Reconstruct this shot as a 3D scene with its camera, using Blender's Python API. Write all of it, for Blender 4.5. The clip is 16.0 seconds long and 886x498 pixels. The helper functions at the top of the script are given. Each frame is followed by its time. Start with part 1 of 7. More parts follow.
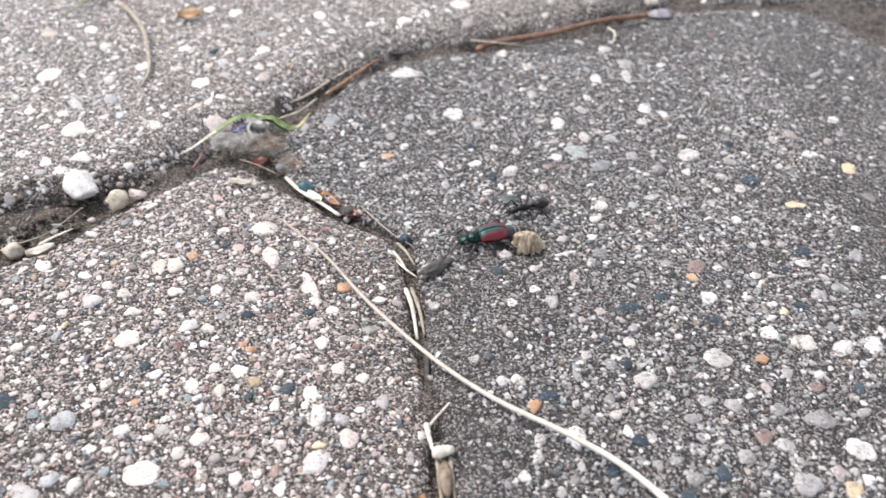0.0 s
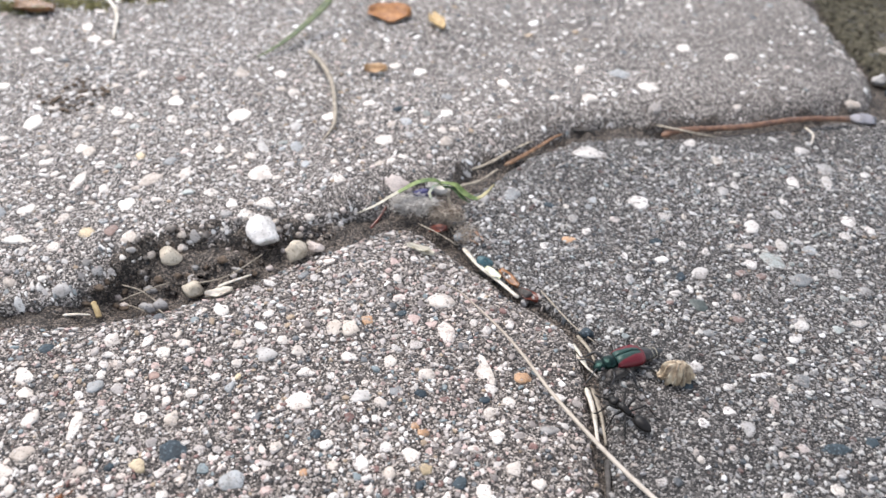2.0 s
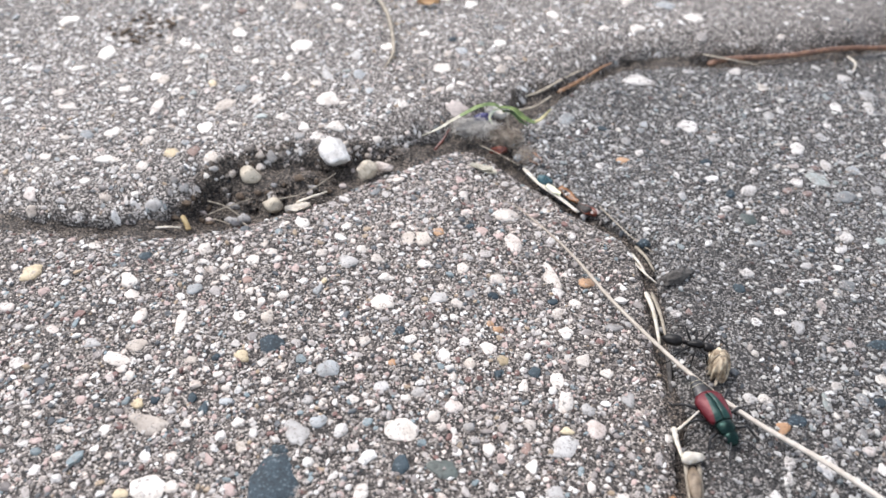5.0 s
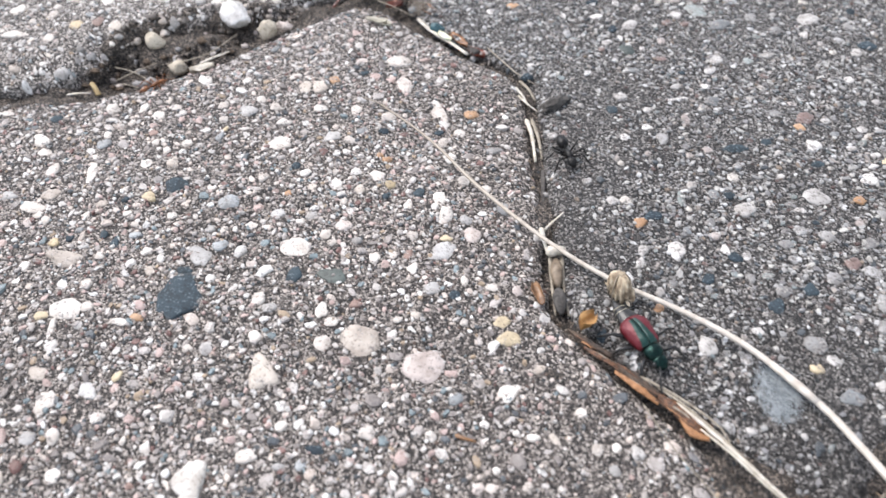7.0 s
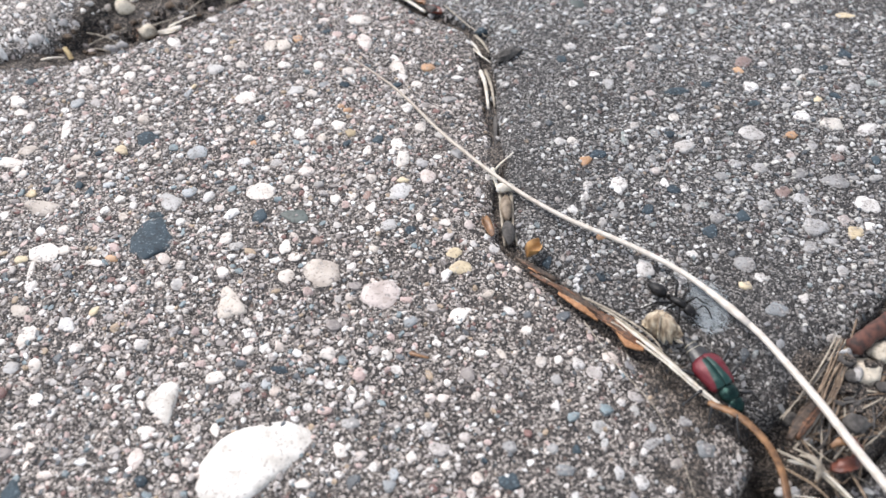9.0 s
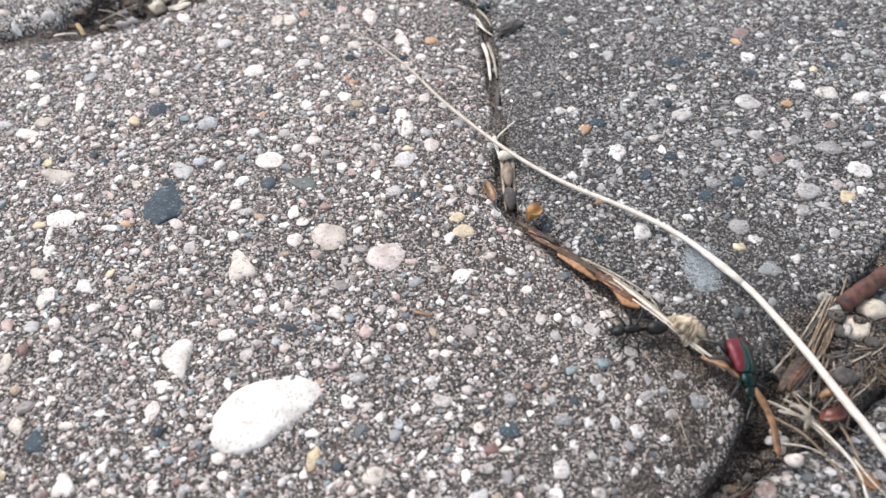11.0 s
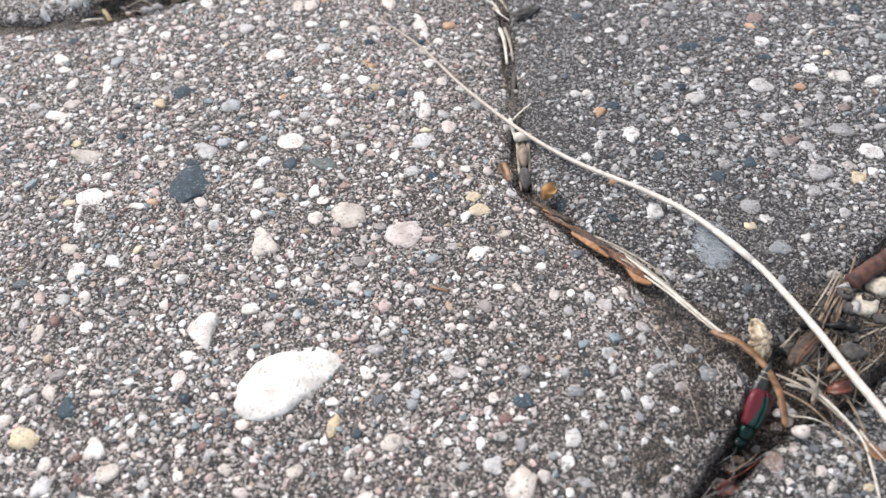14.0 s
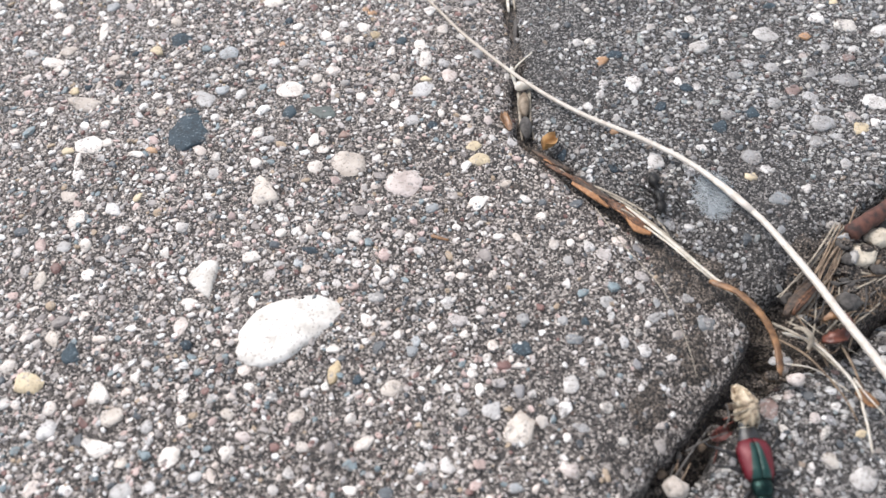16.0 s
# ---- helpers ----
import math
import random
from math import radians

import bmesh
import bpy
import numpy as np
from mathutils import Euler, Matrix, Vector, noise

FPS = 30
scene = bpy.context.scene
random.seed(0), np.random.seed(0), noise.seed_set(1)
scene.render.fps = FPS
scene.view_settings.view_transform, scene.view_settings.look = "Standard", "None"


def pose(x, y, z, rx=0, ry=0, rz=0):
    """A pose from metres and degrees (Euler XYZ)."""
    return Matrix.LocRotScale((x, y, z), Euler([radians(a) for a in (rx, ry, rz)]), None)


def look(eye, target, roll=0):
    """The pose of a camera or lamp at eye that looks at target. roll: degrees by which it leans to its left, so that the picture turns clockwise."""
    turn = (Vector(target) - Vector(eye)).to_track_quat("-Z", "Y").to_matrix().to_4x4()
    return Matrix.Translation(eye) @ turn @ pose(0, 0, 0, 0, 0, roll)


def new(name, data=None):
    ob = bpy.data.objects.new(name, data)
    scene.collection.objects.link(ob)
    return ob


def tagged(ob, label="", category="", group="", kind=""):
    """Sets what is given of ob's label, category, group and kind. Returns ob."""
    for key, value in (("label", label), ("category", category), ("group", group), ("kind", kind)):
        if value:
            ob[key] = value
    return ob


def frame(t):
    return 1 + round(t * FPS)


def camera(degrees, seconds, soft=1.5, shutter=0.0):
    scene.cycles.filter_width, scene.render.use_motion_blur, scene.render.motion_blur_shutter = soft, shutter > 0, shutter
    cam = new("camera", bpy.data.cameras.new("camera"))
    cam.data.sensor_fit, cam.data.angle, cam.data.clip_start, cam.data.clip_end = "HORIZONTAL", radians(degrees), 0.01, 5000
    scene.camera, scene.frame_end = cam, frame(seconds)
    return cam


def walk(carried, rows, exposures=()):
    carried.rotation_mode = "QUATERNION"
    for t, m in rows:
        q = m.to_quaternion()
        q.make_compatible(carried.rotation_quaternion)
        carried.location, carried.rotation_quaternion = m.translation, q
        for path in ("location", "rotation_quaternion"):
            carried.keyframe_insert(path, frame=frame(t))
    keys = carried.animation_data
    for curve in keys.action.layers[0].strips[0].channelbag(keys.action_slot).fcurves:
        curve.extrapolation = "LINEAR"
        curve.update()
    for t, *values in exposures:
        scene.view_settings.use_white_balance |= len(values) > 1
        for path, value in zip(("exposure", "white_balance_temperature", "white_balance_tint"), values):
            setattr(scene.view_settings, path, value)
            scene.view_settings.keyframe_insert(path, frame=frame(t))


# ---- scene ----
cam = camera(57.8, 16.0, soft=1.5, shutter=0.2)
METRES, EYE, TILT, LEAN, TURN = 0.066, 0.0587, -42.3, 0.0, 0.0
ROWS = [
    (0.0, 0.0, 0.0, 0.0, 0.0, 0.0, 0.0),
    (0.5, -0.0746, 0.0164, 0.0349, 2.4, 0.75, -2.8),
    (1.0, -0.1878, 0.0524, 0.0656, 4.6, 1.65, -5.38),
    (1.5, -0.1642, 0.051, 0.0572, 6.02, 2.43, -7.08),
    (2.0, -0.1481, 0.0507, 0.0497, 6.65, 3.08, -7.89),
    (2.5, -0.1621, 0.0171, 0.036, 6.84, 3.49, -8.09),
    (3.0, -0.1668, 0.0008, 0.0374, 7.05, 3.64, -8.16),
    (5.5, -0.2234, -0.0416, -0.0454, 7.79, -2.23, -7.75),
    (6.0, -0.1661, -0.0036, -0.0406, 7.56, -3.98, -6.69),
    (6.5, -0.1265, -0.0434, -0.0679, 6.86, -5.45, -5.26),
    (7.0, -0.0498, -0.1373, -0.1395, 6.02, -6.37, -3.97),
    (7.5, -0.0205, -0.1604, -0.1663, 5.5, -6.84, -3.14),
    (8.0, -0.0061, -0.1999, -0.1797, 5.25, -7.08, -2.74),
    (8.5, -0.0035, -0.2041, -0.1816, 5.22, -7.23, -2.58),
    (9.0, 0.0141, -0.2139, -0.1992, 5.21, -7.34, -2.47),
    (11.5, 0.0287, -0.2644, -0.2305, 5.85, -8.42, -2.12),
    (12.0, 0.0349, -0.2763, -0.2301, 6.16, -8.63, -2.12),
    (12.5, 0.035, -0.2854, -0.2351, 6.41, -8.7, -2.16),
    (13.0, 0.0347, -0.2862, -0.2367, 6.6, -8.69, -2.21),
    (13.5, 0.0269, -0.2946, -0.2382, 6.71, -8.69, -2.27),
    (14.0, 0.0277, -0.2887, -0.2467, 6.83, -8.75, -2.33),
    (14.5, 0.0289, -0.2951, -0.247, 6.88, -8.83, -2.37),
    (15.0, 0.027, -0.296, -0.2471, 6.88, -9.22, -2.41),
    (15.5, 0.0277, -0.2977, -0.2471, 6.91, -10.25, -2.47),
    (16.0, 0.0272, -0.2919, -0.2547, 6.82, -11.95, -2.59),
]
walk(cam, [(t, pose(0, 0, EYE, TILT, LEAN, TURN) @ pose(METRES * x, METRES * y, METRES * z, 90 + pitch, roll, yaw)) for t, x, y, z, yaw, pitch, roll in ROWS],
     exposures=[(0.0, 1.22, 6610, 11.5), (0.5, 1.14, 6610, 11.5), (1.5, 1.1, 6550, 11.0), (3.0, 1.09, 6500, 10.0), (7.0, 1.07, 6420, 10.0), (11.5, 1.05, 6470, 9.5), (16.0, 1.03, 6480, 9.5)])
cam.data.dof.use_dof, cam.data.dof.focus_distance, cam.data.dof.aperture_fstop = True, 0.081, 40.0

import collections

# ---------------------------------------------------------------- light
world = bpy.data.worlds.new("sky")
scene.world = world
world.use_nodes = True
wn, wl = world.node_tree.nodes, world.node_tree.links
sky = wn.new("ShaderNodeTexSky")
sky.sky_type, sky.sun_disc = "NISHITA", False
sky.sun_elevation, sky.sun_rotation = radians(55), radians(-54)
soften = wn.new("ShaderNodeHueSaturation")
soften.inputs["Saturation"].default_value = 0.45
wl.new(sky.outputs[0], soften.inputs["Color"])
wl.new(soften.outputs[0], wn["Background"].inputs["Color"])
wn["Background"].inputs["Strength"].default_value = 0.15

sun = new("sun", bpy.data.lights.new("sun", "SUN"))
sun.data.energy, sun.data.angle, sun.data.color = 1.8, radians(35), (1.0, 0.94, 0.9)
sun.matrix_world = look((-0.62, 0.45, 1.1), (0, 0, 0))

# ---------------------------------------------------------------- helpers
MM = 0.001
rng = np.random.default_rng(7)


def lattice(ix, iy, seed):
    h = (ix.astype(np.int64) * 374761393 + iy.astype(np.int64) * 668265263 + seed * 974711) & 0xFFFFFFFF
    h = ((h ^ (h >> 13)) * 1274126177) & 0xFFFFFFFF
    return ((h ^ (h >> 16)) & 0xFFFF) / 32767.5 - 1.0


def bumps(x, y, size, seed):
    """Smooth value noise in -1..1 with features of about that size."""
    u, v = x / size, y / size
    iu, iv = np.floor(u), np.floor(v)
    fu, fv = u - iu, v - iv
    fu, fv = fu * fu * (3 - 2 * fu), fv * fv * (3 - 2 * fv)
    a, b = lattice(iu, iv, seed), lattice(iu + 1, iv, seed)
    c, d = lattice(iu, iv + 1, seed), lattice(iu + 1, iv + 1, seed)
    return (a * (1 - fu) + b * fu) * (1 - fv) + (c * (1 - fu) + d * fu) * fv


def mesh_of(name, verts, faces, smooth=True):
    me = bpy.data.meshes.new(name)
    me.from_pydata(verts, [], faces)
    if smooth:
        me.polygons.foreach_set("use_smooth", [True] * len(me.polygons))
    me.update()
    return me


def part(name, me, material, parent=None, label=""):
    """Links a mesh as one object, as a part of parent if given."""
    if isinstance(me, bmesh.types.BMesh):
        bm, me = me, bpy.data.meshes.new(name)
        bm.normal_update()
        bm.to_mesh(me)
        bm.free()
        me.polygons.foreach_set("use_smooth", [True] * len(me.polygons))
    if material is not None and not me.materials:
        me.materials.append(material)
    ob = new(name, me)
    if parent is not None:
        ob.parent = parent
    if label:
        tagged(ob, label)
    return ob


def tube(points, radii, sides=8, flat=1.0, closed=True):
    """A tapered tube of mesh along points (mm); flat squashes it across."""
    bm = bmesh.new()
    pts = [Vector(p) * MM for p in points]
    rings, side = [], None
    for i, p in enumerate(pts):
        d = (pts[min(i + 1, len(pts) - 1)] - pts[max(i - 1, 0)]).normalized()
        up = Vector((0, 0, 1)) if abs(d.z) < 0.9 else Vector((1, 0, 0))
        if side is None:
            side = d.cross(up).normalized()
        side = (side - d * side.dot(d)).normalized()
        other = side.cross(d)
        r = radii[i] * MM if hasattr(radii, "__len__") else radii * MM
        rings.append([bm.verts.new(p + side * r * math.cos(k * math.tau / sides) + other * r * flat * math.sin(k * math.tau / sides))
                      for k in range(sides)])
    for a, b in zip(rings, rings[1:]):
        for k in range(sides):
            bm.faces.new((a[k], a[(k + 1) % sides], b[(k + 1) % sides], b[k]))
    if closed:
        bm.faces.new(rings[0][::-1])
        bm.faces.new(rings[-1])
    bmesh.ops.recalc_face_normals(bm, faces=bm.faces)
    return bm


def spline(points, steps=6):
    """Catmull-Rom through points (tuples of any length)."""
    p = [np.array(q, float) for q in points]
    p = [2 * p[0] - p[1]] + p + [2 * p[-1] - p[-2]]
    out = []
    for a, b, c, d in zip(p, p[1:], p[2:], p[3:]):
        for k in range(steps):
            u = k / steps
            out.append(0.5 * (2 * b + (c - a) * u + (2 * a - 5 * b + 4 * c - d) * u * u + (3 * b - a - 3 * c + d) * u ** 3))
    return [tuple(q) for q in out] + [tuple(p[-2])]


def loft(sections, sides=16):
    """A closed body of ellipses: each section is (x, half width, centre z, half height), in mm."""
    bm = bmesh.new()
    rings = [[bm.verts.new((x * MM, w * math.cos(k * math.tau / sides) * MM, (z + h * math.sin(k * math.tau / sides)) * MM))
              for k in range(sides)] for x, w, z, h in sections]
    for a, b in zip(rings, rings[1:]):
        for k in range(sides):
            bm.faces.new((a[k], a[(k + 1) % sides], b[(k + 1) % sides], b[k]))
    bm.faces.new(rings[0][::-1])
    bm.faces.new(rings[-1])
    bmesh.ops.recalc_face_normals(bm, faces=bm.faces)
    return bm


# ---------------------------------------------------------------- materials
def material(name, rough=0.6, metal=0.0):
    m = bpy.data.materials.new(name)
    m.use_nodes = True
    n = m.node_tree.nodes
    b = n["Principled BSDF"]
    b.inputs["Roughness"].default_value, b.inputs["Metallic"].default_value = rough, metal
    return m, n, m.node_tree.links, b


def ramp(n, stops, kind="LINEAR"):
    r = n.new("ShaderNodeValToRGB")
    r.color_ramp.interpolation = kind
    e = r.color_ramp.elements
    while len(e) < len(stops):
        e.new(0.5)
    for el, (pos, col) in zip(e, stops):
        el.position, el.color = pos, (*col, 1)
    return r


def mix(n, l, kind, fac, a, b):
    x = n.new("ShaderNodeMix")
    x.data_type, x.blend_type = "RGBA", kind
    for sock, val in ((x.inputs["Factor"], fac), (x.inputs["A"], a), (x.inputs["B"], b)):
        if isinstance(val, bpy.types.NodeSocket):
            l.new(val, sock)
        elif isinstance(val, tuple):
            sock.default_value = (*val, 1)
        else:
            sock.default_value = val
    return x.outputs["Result"]


def texture(n, l, kind, scale, detail=None):
    c = n.new("ShaderNodeTexCoord")
    x = n.new(kind)
    x.inputs["Scale"].default_value = scale
    if detail is not None:
        x.inputs["Detail"].default_value = detail
    l.new(c.outputs["Object"], x.inputs["Vector"])
    return x


def relief(n, l, b, height, distance, strength=1.0, before=None):
    k = n.new("ShaderNodeBump")
    k.inputs["Strength"].default_value, k.inputs["Distance"].default_value = strength, distance
    l.new(height, k.inputs["Height"])
    if before is not None:
        l.new(before, k.inputs["Normal"])
    l.new(k.outputs[0], b.inputs["Normal"])
    return k.outputs[0]


def concrete(name, dark, mid, pale, stain):
    """Worn concrete: cement paste crowded with sand grains of 0.15 to 0.5 mm."""
    m, n, l, b = material(name, 0.62)
    coarse = texture(n, l, "ShaderNodeTexVoronoi", 1900)
    fine = texture(n, l, "ShaderNodeTexVoronoi", 5600)
    patch = texture(n, l, "ShaderNodeTexNoise", 55, 4)
    speck = texture(n, l, "ShaderNodeTexNoise", 3600, 4)
    sep, sep2 = n.new("ShaderNodeSeparateColor"), n.new("ShaderNodeSeparateColor")
    l.new(coarse.outputs["Color"], sep.inputs[0])
    l.new(fine.outputs["Color"], sep2.inputs[0])
    grain = ramp(n, [(0.0, dark), (0.16, mid), (0.36, stain), (0.46, mid), (0.6, pale), (0.78, tuple(min(1, v * 1.35) for v in pale)), (0.93, (0.05, 0.055, 0.06))], "CONSTANT")
    l.new(sep.outputs[0], grain.inputs[0])
    sand = ramp(n, [(0.0, tuple(v * 0.6 for v in dark)), (0.25, dark), (0.45, mid), (0.68, pale), (0.86, tuple(min(0.8, v * 1.35) for v in pale))], "CONSTANT")
    l.new(sep2.outputs[0], sand.inputs[0])
    inside = ramp(n, [(0.28, (1, 1, 1)), (0.42, (0, 0, 0))])
    l.new(coarse.outputs["Distance"], inside.inputs[0])
    chosen = ramp(n, [(0.2, (0, 0, 0)), (0.3, (1, 1, 1))])
    l.new(sep.outputs[1], chosen.inputs[0])
    both = mix(n, l, "MULTIPLY", 1.0, inside.outputs[0], chosen.outputs[0])
    col = mix(n, l, "MIX", both, sand.outputs[0], grain.outputs[0])
    # the colour itself darkens in the crevices between fine grains, paler on their tops
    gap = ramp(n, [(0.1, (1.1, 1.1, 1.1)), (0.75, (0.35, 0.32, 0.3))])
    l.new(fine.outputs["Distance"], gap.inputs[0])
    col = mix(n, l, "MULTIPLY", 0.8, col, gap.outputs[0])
    tone = ramp(n, [(0.3, (0.78, 0.76, 0.74)), (0.7, (1.15, 1.14, 1.12))])
    l.new(patch.outputs[0], tone.inputs[0])
    col = mix(n, l, "MULTIPLY", 1.0, col, tone.outputs[0])
    l.new(col, b.inputs["Base Color"])
    flip = n.new("ShaderNodeMath")
    flip.operation, flip.inputs[0].default_value = "SUBTRACT", 1.0
    l.new(fine.outputs["Distance"], flip.inputs[1])
    k = relief(n, l, b, flip.outputs[0], 0.0002, 1.0)
    k = relief(n, l, b, both, 0.0002, 0.9, k)
    relief(n, l, b, speck.outputs[0], 0.0002, 1.0, k)
    return m


def dull(c, k=0.85):
    g = sum(c) / 3
    return tuple(g + (v - g) * k for v in c)


def stone(name, low, high, islands=None, rough=0.55, coated=True, specks=None, clean=False, film_at=0.56):
    """A pebble: mottled between two colours; islands gives many colours for joined gravel."""
    m, n, l, b = material(name, rough)
    if islands:
        g = n.new("ShaderNodeNewGeometry")
        base = ramp(n, [(p, dull(c)) for p, c in islands], "CONSTANT")
        l.new(g.outputs["Random Per Island"], base.inputs[0])
        c0 = base.outputs[0]
    else:
        g = n.new("ShaderNodeObjectInfo")
        base = ramp(n, [(0, low), (1, high)])
        l.new(g.outputs["Random"], base.inputs[0])
        c0 = base.outputs[0]
    c = n.new("ShaderNodeNewGeometry")
    spots, veins = n.new("ShaderNodeTexNoise"), n.new("ShaderNodeTexNoise")
    spots.inputs["Scale"].default_value, spots.inputs["Detail"].default_value = 700, 5
    veins.inputs["Scale"].default_value, veins.inputs["Detail"].default_value = 3800, 3
    for x in (spots, veins):
        l.new(c.outputs["Position"], x.inputs["Vector"])
    r1 = ramp(n, [(0.3, (0.6, 0.57, 0.54)), (0.6, (1.08, 1.08, 1.08))])
    l.new(spots.outputs[0], r1.inputs[0])
    r2 = ramp(n, [(0.33, (0.42, 0.39, 0.37)), (0.43, (1, 1, 1)), (0.75, (1.12, 1.1, 1.08))])
    l.new(veins.outputs[0], r2.inputs[0])
    col = mix(n, l, "MULTIPLY", 0.8, c0, r1.outputs[0])
    col = mix(n, l, "MULTIPLY", 0.7, col, r2.outputs[0])
    film, crumbs = n.new("ShaderNodeTexNoise"), n.new("ShaderNodeTexNoise")
    film.inputs["Scale"].default_value, film.inputs["Detail"].default_value, film.inputs["Roughness"].default_value = 1300, 6, 0.78
    crumbs.inputs["Scale"].default_value = 4200
    l.new(c.outputs["Position"], film.inputs["Vector"])
    l.new(c.outputs["Position"], crumbs.inputs["Vector"])
    cover = ramp(n, [(film_at, (0, 0, 0)), (film_at + 0.05, (0.85, 0.85, 0.85))])
    l.new(film.outputs[0], cover.inputs[0])
    paste = ramp(n, [(0.35, (0.07, 0.062, 0.056)), (0.5, (0.19, 0.172, 0.16)), (0.65, (0.4, 0.37, 0.34))])
    l.new(crumbs.outputs[0], paste.inputs[0])
    if specks:
        dots = ramp(n, [(0.58, (0, 0, 0)), (0.68, (0.8, 0.8, 0.8))])
        l.new(veins.outputs[0], dots.inputs[0])
        col = mix(n, l, "MIX", dots.outputs[0], col, specks)
    if coated:
        col = mix(n, l, "MIX", cover.outputs[0], col, paste.outputs[0])
    if not islands:
        # cement paste still clinging to the rim of each pebble
        oc, ln, ad, mu = n.new("ShaderNodeTexCoord"), n.new("ShaderNodeVectorMath"), n.new("ShaderNodeMath"), n.new("ShaderNodeMath")
        flat = n.new("ShaderNodeVectorMath")
        flat.operation, flat.inputs[1].default_value = "MULTIPLY", (1, 1, 0)
        l.new(oc.outputs["Object"], flat.inputs[0])
        ln.operation = "LENGTH"
        l.new(flat.outputs[0], ln.inputs[0])
        mu.operation, mu.inputs[1].default_value = "MULTIPLY", 1.1
        l.new(film.outputs[0], mu.inputs[0])
        ad.operation = "ADD"
        l.new(ln.outputs["Value"], ad.inputs[0])
        l.new(mu.outputs[0], ad.inputs[1])
        rim = ramp(n, [(0.62, (0, 0, 0)), (0.68, (0.9, 0.9, 0.9))])
        half = n.new("ShaderNodeMath")
        half.operation, half.inputs[1].default_value = "MULTIPLY", 0.42 if not clean else 0.385
        l.new(ad.outputs[0], half.inputs[0])
        l.new(half.outputs[0], rim.inputs[0])
        col = mix(n, l, "MIX", rim.outputs[0], col, paste.outputs[0])
    l.new(col, b.inputs["Base Color"])
    k = relief(n, l, b, veins.outputs[0], 0.00008, 0.7)
    relief(n, l, b, spots.outputs[0], 0.0002, 0.5, k)
    return m


def organic(name, low, high, scale=900, rough=0.6, along=1.0, sheen=0.0, translucent=0.0):
    """Dry plant matter or soil: streaked between two colours."""
    m, n, l, b = material(name, rough)
    c, mp = n.new("ShaderNodeTexCoord"), n.new("ShaderNodeMapping")
    mp.inputs["Scale"].default_value = (1, along, 1)
    x = n.new("ShaderNodeTexNoise")
    x.inputs["Scale"].default_value, x.inputs["Detail"].default_value = scale, 5
    l.new(c.outputs["Object"], mp.inputs[0])
    l.new(mp.outputs[0], x.inputs["Vector"])
    r = ramp(n, [(0.32, low), (0.68, high)])
    l.new(x.outputs[0], r.inputs[0])
    l.new(r.outputs[0], b.inputs["Base Color"])
    relief(n, l, b, x.outputs[0], 0.0001, 0.7)
    if translucent:
        b.inputs["Transmission Weight"].default_value = 0.0
        b.inputs["Subsurface Weight"].default_value = translucent
        b.inputs["Subsurface Radius"].default_value = (0.0006, 0.0004, 0.0002)
    return m


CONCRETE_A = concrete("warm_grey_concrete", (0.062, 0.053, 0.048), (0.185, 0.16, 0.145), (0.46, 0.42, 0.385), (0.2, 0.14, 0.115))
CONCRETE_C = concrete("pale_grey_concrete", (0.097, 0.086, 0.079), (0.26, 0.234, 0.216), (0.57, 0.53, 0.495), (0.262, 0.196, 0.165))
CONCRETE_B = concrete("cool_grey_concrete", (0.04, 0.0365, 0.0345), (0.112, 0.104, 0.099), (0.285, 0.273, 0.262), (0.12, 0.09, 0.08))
GRAVEL_A = stone("warm_gravel", None, None, [(0, (0.54, 0.5, 0.465)), (0.2, (0.38, 0.34, 0.315)), (0.38, (0.6, 0.51, 0.445)), (0.48, (0.22, 0.19, 0.175)), (0.6, (0.44, 0.32, 0.285)),
                                             (0.71, (0.66, 0.64, 0.61)), (0.82, (0.08, 0.09, 0.1)), (0.885, (0.34, 0.25, 0.16)), (0.91, (0.19, 0.095, 0.08)), (0.945, (0.17, 0.22, 0.235))])
GRAVEL_C = stone("pale_gravel", None, None, [(0, (0.6, 0.565, 0.53)), (0.25, (0.42, 0.385, 0.36)), (0.45, (0.64, 0.58, 0.53)), (0.55, (0.3, 0.27, 0.25)), (0.66, (0.48, 0.39, 0.35)),
                                             (0.73, (0.76, 0.74, 0.71)), (0.88, (0.11, 0.12, 0.13)), (0.92, (0.38, 0.28, 0.18)), (0.95, (0.25, 0.27, 0.27))])
GRAVEL_B = stone("grey_gravel", None, None, [(0, (0.368, 0.359, 0.34)), (0.22, (0.248, 0.244, 0.239)), (0.42, (0.46, 0.442, 0.405)), (0.52, (0.202, 0.193, 0.193)), (0.66, (0.304, 0.267, 0.239)),
                                            (0.74, (0.515, 0.506, 0.497)), (0.82, (0.064, 0.074, 0.083)), (0.9, (0.221, 0.166, 0.12)), (0.92, (0.12, 0.074, 0.064)), (0.95, (0.202, 0.23, 0.23))])
